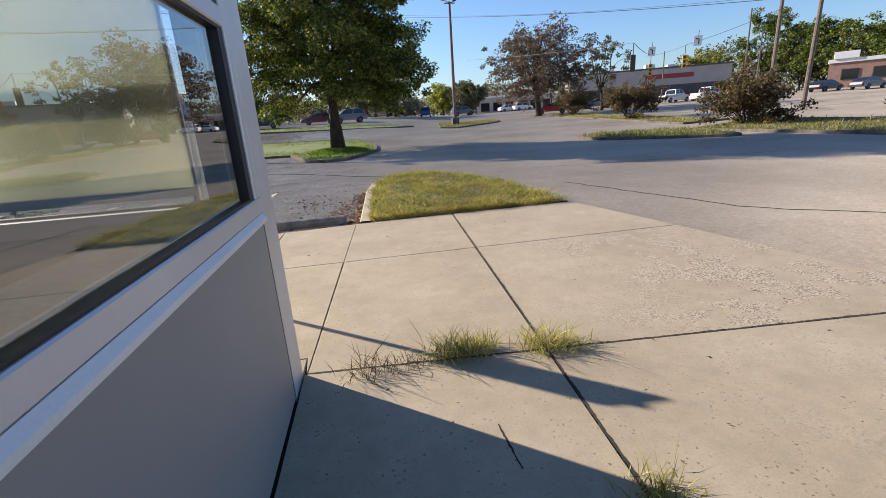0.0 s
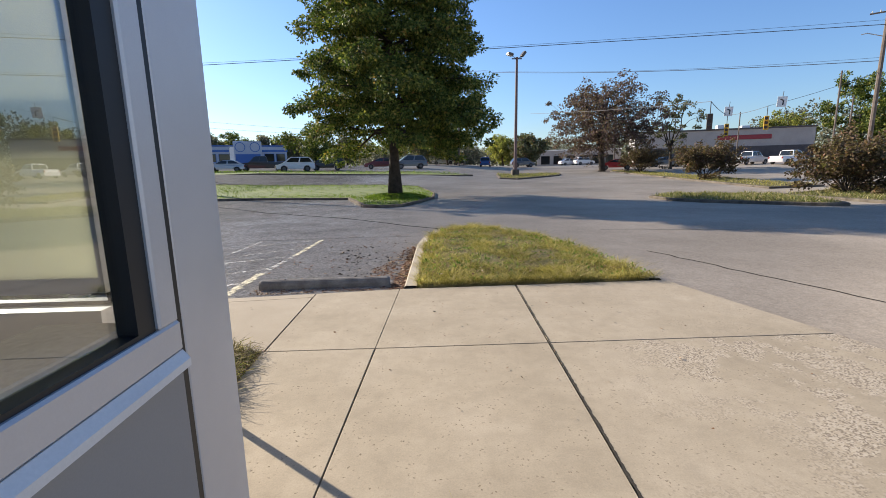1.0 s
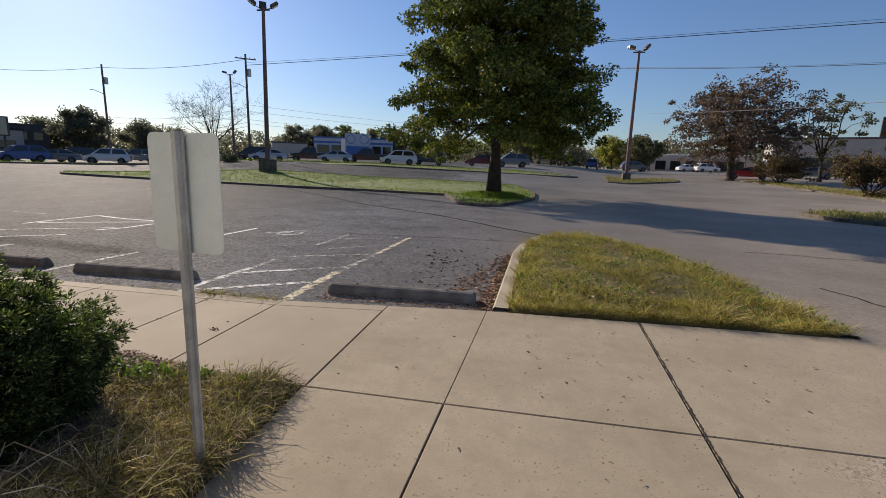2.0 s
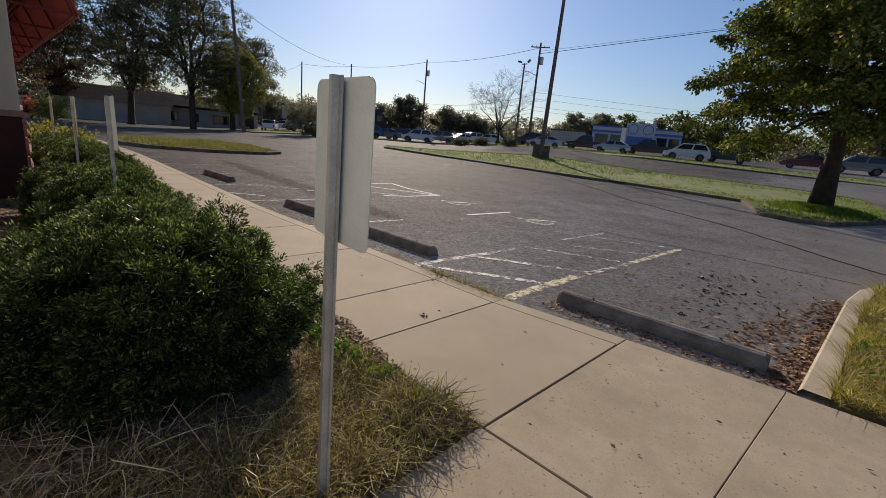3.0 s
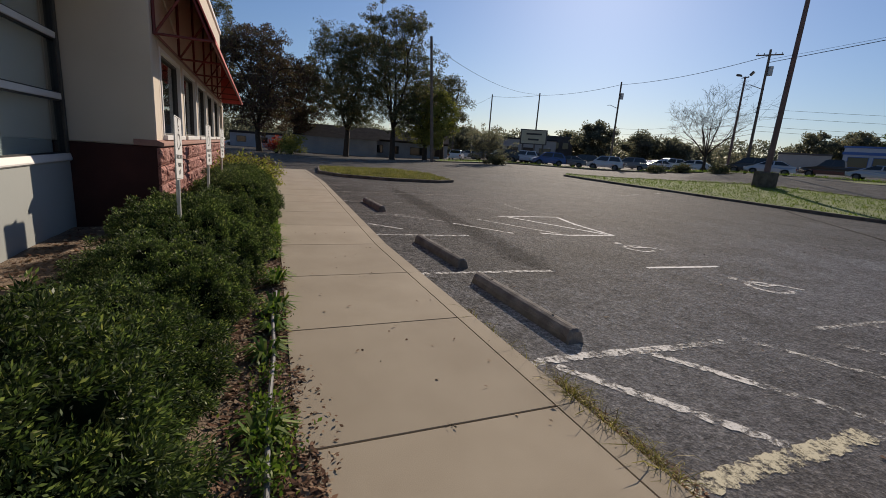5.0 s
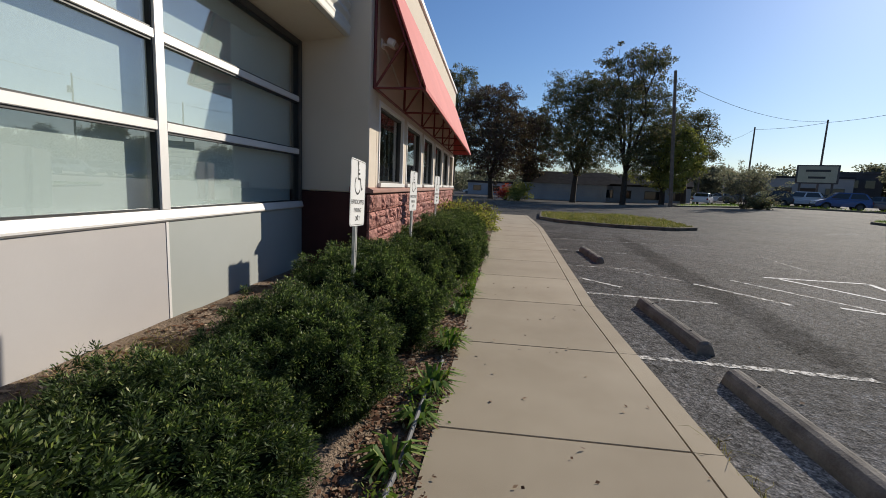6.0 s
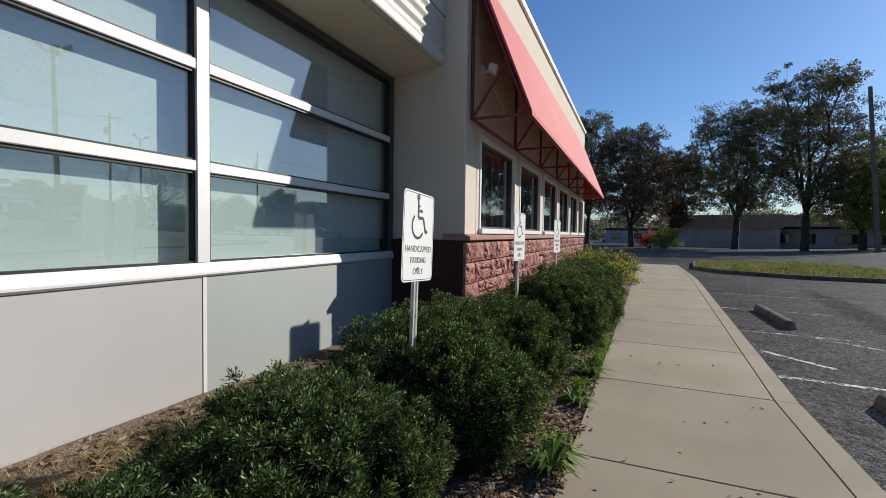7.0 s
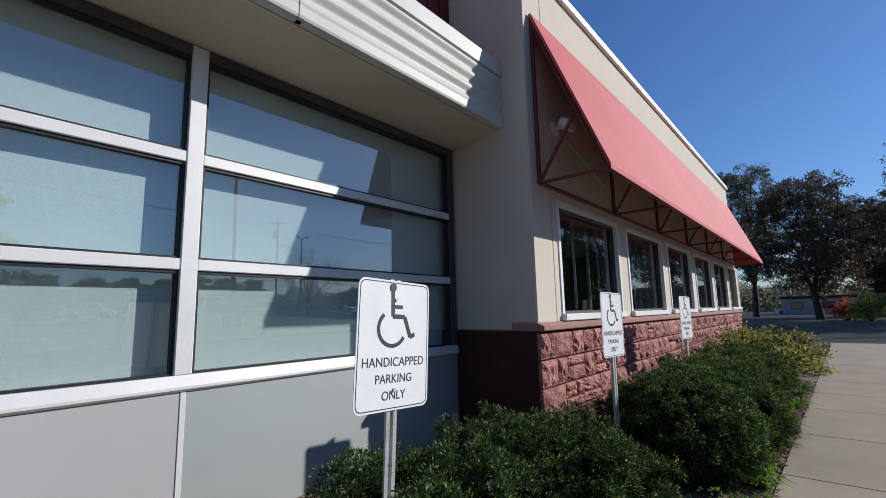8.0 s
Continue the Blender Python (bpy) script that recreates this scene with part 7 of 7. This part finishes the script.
def car(kind, colour, x, y, z, turn):
    key = (kind, colour)
    m = pose(x, y, z, 0, 0, turn)
    label = {"sedan": "%s sedan car parked on asphalt", "suv": "%s sport utility car parked on asphalt", "pickup": "%s pickup truck parked on asphalt"}[kind] % colour
    if key in CAR_CACHE:
        return copy_thing(CAR_CACHE[key], m)
    ln, w, roof, belt, (c0, c1, c2, c3), bed = SHAPES[kind]
    pm = CAR_PAINT[colour]
    root = thing("pickup_truck" if bed else "car", label, "car", "parked cars", m=m)
    h = ln / 2
    rw = 0.34 if kind != "sedan" else 0.31
    ax0, ax1 = -h + 0.95, h - 0.90
    def arch(cx):
        return [(cx + (rw + 0.07) * math.cos(a), rw + (rw + 0.07) * math.sin(a)) for a in np.linspace(math.pi, 0, 9)]
    side = [(-h + 0.05, 0.32)] + [(a, max(0.27, b)) for a, b in arch(ax0)] + [(a, max(0.27, b)) for a, b in arch(ax1)] + [(h - 0.12, 0.28), (h, 0.5), (h - 0.05, belt - 0.30), (h - 0.28, belt - 0.19), (c3 + 0.15, belt - 0.05), (c3 - 0.1, belt), (-h + 0.22, belt - 0.01), (-h + 0.06, belt - 0.08), (-h, belt - 0.35), (-h + 0.03, 0.45)]
    bm = bmesh.new()
    L = [bm.verts.new((a, -w / 2, b)) for a, b in side]
    R = [bm.verts.new((a, w / 2, b)) for a, b in side]
    for v in L + R:
        if v.co.z > belt - 0.1:
            v.co.y *= 0.95
        if abs(v.co.x) > h - 0.5:
            v.co.y *= 0.93
    n = len(side)
    bm.faces.new(L)
    bm.faces.new(R[::-1])
    for i in range(n):
        bm.faces.new((L[i], R[i], R[(i + 1) % n], L[(i + 1) % n]))
    bmesh.ops.bevel(bm, geom=[e for e in bm.edges if abs(e.verts[0].co.y - e.verts[1].co.y) < 0.2 and min(v.co.z for v in e.verts) > belt - 0.3], offset=0.06, segments=2, affect="EDGES")
    part("body", bm, pm, root)
    cab = bmesh.new()
    tw = w * 0.40
    lo = [(c0, belt - 0.01), (c3, belt - 0.01)]
    pts = [(c0, -w * 0.46, belt), (c3, -w * 0.46, belt), (c2, -tw, roof), (c1, -tw, roof)]
    A = [cab.verts.new(p) for p in pts]
    B = [cab.verts.new((p[0], -p[1], p[2])) for p in pts]
    cab.faces.new(A)
    cab.faces.new(B[::-1])
    for i in range(4):
        cab.faces.new((A[i], B[i], B[(i + 1) % 4], A[(i + 1) % 4]))
    bmesh.ops.bevel(cab, geom=[e for e in cab.edges if min(v.co.z for v in e.verts) > roof - 0.1], offset=0.11, segments=3, affect="EDGES")
    cabin = part("cabin", cab, pm, root)
    def lerp(a, b, t):
        return tuple(p + (q - p) * t for p, q in zip(a, b))
    for s in (1, -1):
        def sp(u, v):
            lo_ = lerp((c0, -w * 0.46, belt), (c3, -w * 0.46, belt), u)
            hi_ = lerp((c1, -tw, roof), (c2, -tw, roof), u)
            q = lerp(lo_, hi_, v)
            return (q[0], (q[1] - 0.012) * s, q[2])
        for u0, u1 in ((0.06, 0.47), (0.52, 0.93)):
            g = bmesh.new()
            g.faces.new([g.verts.new(sp(u, v)) for u, v in ((u0, 0.12), (u1, 0.12), (u1, 0.86), (u0, 0.86))])
            part("side_window", g, CAR_GLASS, cabin, "dark side window")
    for u, (fa, fb), nm in ((1, (c3, c2), "windscreen"), (-1, (c0, c1), "rear_window")):
        g = bmesh.new()
        g.faces.new([g.verts.new((fa + (fb - fa) * v + u * 0.014, yy, belt + (roof - belt) * v)) for v, yy in ((0.1, -w * 0.40), (0.1, w * 0.40), (0.86, w * 0.36), (0.86, -w * 0.36))])
        part(nm, g, CAR_GLASS, cabin, "dark glass")
    if bed:
        g = bmesh.new()
        box(g, -h + 0.14, c0 - 0.08, -w * 0.40, w * 0.40, belt + 0.001, belt + 0.012)
        part("bed_cover", g, LAMP_DK, root, "dark load bed")
    for cx in (ax0, ax1):
        for s in (1, -1):
            wh = part("wheel", disc(bmesh.new(), (cx, s * (w / 2 - 0.20), rw), (0, s, 0), rw, 0.19, 18), TYRE, root, "black tyre")
            part("rim", disc(bmesh.new(), (cx, s * (w / 2 - 0.012), rw), (0, s, 0), rw * 0.62, 0.008, 12), RIM, wh, "alloy rim")
    for s in (1, -1):
        part("headlight", boxed(h - 0.10, h + 0.004, s * w * 0.36 - 0.17, s * w * 0.36 + 0.17, belt - 0.36, belt - 0.20, 0.02), HEADLIGHT, root)
        part("taillight", boxed(-h - 0.004, -h + 0.08, s * w * 0.42 - 0.09, s * w * 0.42 + 0.09, belt - 0.38, belt - 0.14, 0.02), TAILLIGHT, root)
    part("bumper", boxed(h - 0.06, h + 0.05, -w * 0.46, w * 0.46, 0.34, 0.54, 0.04), LAMP_DK, root)
    CAR_CACHE[key] = root
    return root


N_EYE, NW_EYE, MID_EYE = (0.15, 1.0), (-0.3, 3.46), (-0.53, 3.91)
for kind, col, az, d, eye, turn in [
    ("pickup", "silver", 36.0, 78, N_EYE, 20), ("pickup", "white", 39.3, 76, N_EYE, 20), ("sedan", "red", 22.9, 66, N_EYE, 160), ("sedan", "grey", 28.0, 74, N_EYE, 170), ("sedan", "black", 31.5, 84, N_EYE, 15),
    ("suv", "grey", 43.8, 88, N_EYE, 20), ("sedan", "black", 49.0, 80, N_EYE, 10), ("sedan", "grey", 52.0, 78, N_EYE, 10),
    ("sedan", "white", 17.5, 105, N_EYE, 10), ("suv", "white", 19.2, 104, N_EYE, 10), ("suv", "grey", 11.9, 86, N_EYE, 5), ("suv", "blue", 7.3, 84, N_EYE, 80), ("suv", "black", 4.1, 86, N_EYE, 80), ("sedan", "silver", 2.0, 88, N_EYE, 180), ("sedan", "maroon", -5.8, 62, N_EYE, 185), ("suv", "grey", -2.2, 60, N_EYE, 190),
    ("suv", "black", -12.4, 56, MID_EYE, 190), ("suv", "white", -16.3, 54, MID_EYE, 200), ("pickup", "black", -20.2, 60, MID_EYE, 196), ("sedan", "silver", -24.2, 60, MID_EYE, 192), ("pickup", "black", -27.2, 62, MID_EYE, 200),
    ("sedan", "silver", -32.2, 60, MID_EYE, 205), ("suv", "black", -33.9, 61, MID_EYE, 205), ("sedan", "white", -39.1, 66, MID_EYE, 210), ("suv", "white", -41.4, 74, MID_EYE, 260), ("sedan", "white", -42.7, 72, MID_EYE, 262), ("sedan", "silver", -43.9, 74, MID_EYE, 262),
    ("suv", "grey", -45.4, 66, MID_EYE, 222), ("suv", "silver", -48.1, 62, MID_EYE, 222), ("suv", "black", -50.6, 66, MID_EYE, 225), ("sedan", "grey", -52.2, 63, MID_EYE, 226), ("suv", "blue", -54.7, 62, MID_EYE, 250), ("sedan", "black", -56.1, 70, MID_EYE, 250), ("suv", "white", -57.6, 68, MID_EYE, 230), ("sedan", "white", -58.9, 72, MID_EYE, 232), ("suv", "black", -60.2, 64, MID_EYE, 250), ("suv", "grey", -62.6, 70, MID_EYE, 240), ("sedan", "silver", -64.2, 72, MID_EYE, 238), ("sedan", "white", -65.8, 66, MID_EYE, 148), ("suv", "black", -64.0, 82, MID_EYE, 235),
    ("sedan", "white", -92.5, 95, W_EYE, 265),
]:
    x, y, z = far(az, d, eye)
    car(kind, col, x, y, z, turn)


# ---- buildings round about ----
def facade_block(x, y, z, turn, w, d, h, wall_m, label, trim_m=None, base_m=None, base_h=0.0, parapet=0.3):
    root = thing("building", label, "building", m=pose(x, y, z, 0, 0, turn))
    part("wall", boxed(-w / 2, w / 2, 0, d, -0.5, h), wall_m, root)
    part("roof", boxed(-w / 2 - 0.15, w / 2 + 0.15, -0.15, d + 0.15, h, h + parapet, 0.02), trim_m or wall_m, root)
    if base_m:
        part("base_band", boxed(-w / 2 - 0.05, w / 2 + 0.05, -0.06, 0, -0.4, base_h), base_m, root)
    return root


def block_window(root, x0, x1, z0, z1, glass=None, trim=None):
    win = part("window", boxed(x0, x1, -0.07, -0.003, z0, z1), trim or LAMP_DK, root, "framed window")
    part("window_pane", boxed(x0 + 0.08, x1 - 0.08, -0.085, -0.071, z0 + 0.08, z1 - 0.08), glass or CAR_GLASS, win)


TAN = surface("tan_render", (0.35, 0.325, 0.30), (0.41, 0.38, 0.35), 0.6, 20, 0.9, 0.1)
GREYBAND = surface("dark_grey_band", (0.07, 0.065, 0.065), (0.11, 0.10, 0.10), 0.8, 20, 0.85, 0.1)
FARBRICK = surface("far_brick", (0.30, 0.17, 0.13), (0.38, 0.23, 0.18), 1.5, 20, 0.9, 0.1)
# white walls in dim blue-grey: the shade on them is in the colour
WHITEBLK = surface("shaded_white_render", (0.28, 0.315, 0.365), (0.36, 0.385, 0.43), 0.6, 15, 0.8, 0.05)
BLUETRIM = plain("blue_trim", (0.03, 0.12, 0.36), 0.5)
REDSIGN = plain("red_sign_shape", (0.26, 0.02, 0.03), 0.5)
# near-black shingle: the trees' shade on the roofs is in the colour
SHADED_ROOF = surface("shaded_shingle", (0.030, 0.030, 0.033), (0.055, 0.053, 0.055), 1, 12, 0.95, 0.2, spec=0.03)

x, y, z = far(33.2, 106)
store = facade_block(x, y, z, -33.2 + 12, 31, 24, 6.2, TAN, "long low tan shop with dark base and red sign", GREYBAND, GREYBAND, 3.0)
part("sign_shape", boxed(-0.5, 8.6, -0.12, 0.0, 4.3, 5.15, 0.05), REDSIGN, store, "red sign lettering as a plain bar")
for k, (a, b) in enumerate([(-13.5, -11.5), (-10, -8.6), (-6.5, -5.5), (1.0, 3.0), (5.5, 7.0)]):
    part("roof_unit", boxed(a, b, 8, 10, 6.45, 7.5 + 0.3 * (k % 2), 0.05), CORNICE, store, "white rooftop machine")
for k in range(3):
    block_window(store, -15 + k * 2.2, -13.2 + k * 2.2, 0.6, 2.6)
x, y, z = far(56.5, 92, (0.1, -0.3))
bb = facade_block(x, y, z, -50, 26, 15, 3.5, FARBRICK, "brick building with a pale roof edge beyond the road", CORNICE, None, 0, 0.5)
for k in range(7):
    block_window(bb, -11.5 + k * 3.4, -9.6 + k * 3.4, 1.1, 2.6)
part("roof_sign", boxed(-12.6, -9.8, -0.3, -0.1, 4.01, 5.0, 0.03), CORNICE, bb, "white sign panel on the roof edge")
x, y, z = far(18.5, 118)
beige = facade_block(x, y, z, -18, 20, 10, 3.6, TAN, "low beige shop row beyond the road", CORNICE)
for k in range(6):
    block_window(beige, -9 + k * 3.1, -6.8 + k * 3.1, 0.3, 2.4)
x, y, z = far(-22.0, 92, NW_EYE)
# the shop's white render, tinted blue-grey for its shaded front
WHITE_SHADED = surface("shaded_shop_render", (0.38, 0.43, 0.50), (0.45, 0.49, 0.55), 0.6, 15, 0.8, 0.05)
blue = facade_block(x, y, z, 22, 15.5, 9, 3.9, WHITE_SHADED, "white shop with blue stripes and a raised entrance parapet", BLUETRIM, BLUETRIM, 0.9, 0.25)
part("raised_parapet", boxed(-1.8, 3.2, -0.35, 1.5, 0.0, 4.9, 0.1), WHITE_SHADED, blue)
part("blue_stripe", boxed(-7.9, -1.82, -0.10, -0.003, 2.9, 3.3), BLUETRIM, blue)
part("blue_stripe", boxed(3.22, 7.9, -0.10, -0.003, 2.9, 3.3), BLUETRIM, blue)
for cx in (-0.6, 2.0):
    arc = [(cx + 0.85 * math.cos(a), 3.8 + 0.85 * math.sin(a)) for a in np.linspace(0, 2 * math.pi, 22)]
    ring = bmesh.new()
    strokes(ring, arc, 0.13, -0.37)
    part("blue_ring", ring, BLUETRIM, blue, "blue ring shape")
part("entrance_panel", boxed(-1.5, 2.9, -0.40, -0.352, 0.8, 2.5), BLUETRIM, blue, "blue entrance panel")
for a, b in ((-7.2, -4.8), (-4.4, -2.2), (3.6, 5.4), (5.7, 7.4)):
    block_window(blue, a, b, 1.0, 2.6, None, BLUETRIM)
block_window(blue, 0.0, 1.6, 0.0, 2.4)
bx_, by_, bz_ = far(-23.6, 84, NW_EYE)
fl = thing("feather_flag", "white feather flag on a pole by the road", "flag", m=pose(bx_, by_, bz_, 0, 0, 20))
part("pole", tube(bmesh.new(), [(0, 0, 0), (0, 0, 3.4), (0.3, 0, 3.8)], 0.03, 6), LAMP_DK, fl)
part("flag_cloth", boxed(0.03, 0.75, -0.015, 0.015, 0.8, 3.7, 0.01), SIGN_W, fl)
x, y, z = far(-29.6, 112, NW_EYE)
facade_block(x, y, z, 30, 8, 8, 3.6, TAN, "small grey-tan building beyond the road", GREYBAND)
x, y, z = far(-54.3, 104, NW_EYE)
sb = facade_block(x, y, z, 54, 8.5, 8, 5.2, GREYBAND, "dark two-storey shop beyond the parked cars", GREYBAND)
for k in range(4):
    block_window(sb, -3.9 + k * 2.0, -2.6 + k * 2.0, 2.8, 4.2)
x, y, z = far(-59.0, 100, NW_EYE)
lowrow = facade_block(x, y, z, 58, 18, 8, 4.2, TAN, "low tan shop row beyond the parked cars", SHADED_ROOF)
for k in range(5):
    block_window(lowrow, -8 + k * 3.4, -5.6 + k * 3.4, 0.6, 2.6)
x, y, z = far(-56.5, 72, NW_EYE)
bs = thing("sign_board", "pale yellow sign board with dark bars on two posts", "sign", m=pose(x, y, z, 0, 0, 56))
part("board", boxed(-2.0, 2.0, -0.12, 0.12, 2.7, 4.9, 0.04), GREYBAND, bs)
part("face", boxed(-1.8, 1.8, -0.15, -0.121, 2.85, 4.75), surface("sign_cream", (0.40, 0.38, 0.27), (0.48, 0.45, 0.33), 1, 20, 0.6, 0.02), bs, "cream sign face")
for k, (a, b) in enumerate(((-1.1, 1.2), (-0.8, 0.8))):
    part("dark_bar", boxed(a, b, -0.165, -0.151, 4.1 - k * 0.8, 4.35 - k * 0.8), INK, bs)
for sx in (-1.5, 1.5):
    part("post", tube(bmesh.new(), [(sx, 0, -0.2), (sx, 0, 2.7)], 0.12, 8), LAMP_DK, bs)
x, y, _ = far(-81.3, 72, W_EYE)
gar = facade_block(x, y, LOT, 81 - 4, 12.5, 9, 2.6, WHITEBLK, "long white garage with a wide roll door under trees", WHITEBLK, None, 0, 0.05)
part("roll_door", boxed(-4.6, 5.6, -0.06, -0.003, -0.1, 2.2, 0.01), WHITEBLK, gar, "white sectional door")
for k in range(4):
    part("door_rib", boxed(-4.6, 5.6, -0.075, -0.061, 0.4 + k * 0.5, 0.43 + k * 0.5), TAN, gar)
g = bmesh.new()
profile(g, [(-0.5, 2.6), (9.5, 2.6), (4.5, 4.6)], "x", -6.6, 6.6)
part("gable_roof", g, SHADED_ROOF, gar, "grey shingle roof")
x, y, _ = far(-72.4, 76, W_EYE)
wb = facade_block(x, y, LOT, 72, 13.5, 8, 2.6, WHITEBLK, "low white house with dark windows under trees", SHADED_ROOF, None, 0, 0.3)
for a, b in ((-5.6, -4.2), (-2.6, -1.5), (0.4, 2.6), (4.0, 5.6)):
    block_window(wb, a, b, 0.7, 2.0)
g = bmesh.new()
profile(g, [(-0.5, 2.9), (8.5, 2.9), (4, 4.6)], "x", -7, 7)
part("gable_roof", g, SHADED_ROOF, wb, "grey shingle roof")
x, y, _ = far(-90.5, 92, W_EYE)
ob_ = facade_block(x, y, LOT, 90, 9, 8, 2.4, WHITEBLK, "low pale house behind the trees", SHADED_ROOF, None, 0, 0.4)
for k in range(2):
    block_window(ob_, -3.4 + k * 3.8, -1.8 + k * 3.8, 0.8, 1.9)

# ---- far woods ----
rng = np.random.default_rng(77)
pts, sizes = [], []
for az in np.arange(-100, 66, 1.1):
    d = rng.uniform(135, 165)
    h = rng.uniform(4.5, 8.5) if az > -60 else rng.uniform(5, 9)
    if 36 < az < 62:
        h += 5
    x, y, z = far(float(az), float(d))
    n = 950
    u = unit(rng.normal(0, 1, (n, 3))) * (rng.uniform(0.2, 1, (n, 1)) ** 0.4)
    pts.append(np.array([x, y, z + h * 0.5]) + u * np.array([rng.uniform(3, 5.5), rng.uniform(3, 5), h * 0.55]))
pts = np.concatenate(pts)
tagged(part("far_woods", quads_mesh("far_woods", leaf_quads(rng, pts, np.zeros((len(pts), 3)), 0.62, 0.5, 0, 1.0), HAZE_L)), "distant belt of trees with haze in their colour", "woods", kind="stuff")


# ---- split-face blocks of the wall base ----
def block_mesh(seed, w, h):
    """One rough-faced block: proud, with a broken, pillowed face."""
    r = random.Random(seed)
    bm = bmesh.new()
    nx, nz = 7, 5
    g = [[bm.verts.new((w * (i / nx - 0.5), (0.0 if i in (0, nx) or j in (0, nz) else 0.018 + r.uniform(-0.008, 0.013)), h * j / nz)) for j in range(nz + 1)] for i in range(nx + 1)]
    back = [bm.verts.new((a, -0.034, b)) for a, b in ((-w / 2, 0), (w / 2, 0), (w / 2, h), (-w / 2, h))]
    for i in range(nx):
        for j in range(nz):
            bm.faces.new((g[i][j], g[i + 1][j], g[i + 1][j + 1], g[i][j + 1]))
    bm.faces.new([g[i][0] for i in range(nx + 1)][::-1] + [back[0], back[1]])
    bm.faces.new([g[i][nz] for i in range(nx + 1)] + [back[2], back[3]])
    bm.faces.new([g[0][j] for j in range(nz + 1)] + [back[3], back[0]])
    bm.faces.new([g[nx][j] for j in range(nz + 1)][::-1] + [back[1], back[2]])
    me = finish(bm, "block")
    me.materials.append(STONE)
    return me


BLOCKS = {}
rnd = random.Random(4)


def lay_block(x, z, w, h):
    key = (round(w, 2), round(h, 2), rnd.randint(0, 2))
    if key not in BLOCKS:
        BLOCKS[key] = block_mesh(len(BLOCKS) + 1, w - 0.017, h - 0.017)
    ob = part("block", BLOCKS[key], STONE, wall_n)
    ob.location = (x - w / 2, NY + 0.034, z)


for course in range(5):
    z = 0.05 + course * 0.246
    x = PX + 0.03
    while x > BX + 0.05:
        w = min(rnd.choice((0.21, 0.26, 0.32, 0.39, 0.46)), x - BX)
        if w > 0.3 and rnd.random() < 0.4:
            low = rnd.choice((0.10, 0.146))
            lay_block(x, z, w, low)
            if rnd.random() < 0.5:
                half = round(w * rnd.choice((0.4, 0.6)), 2)
                lay_block(x, z + low, half, 0.246 - low)
                lay_block(x - half, z + low, w - half, 0.246 - low)
            else:
                lay_block(x, z + low, w, 0.246 - low)
        else:
            lay_block(x, z, w, 0.246)
        x -= w
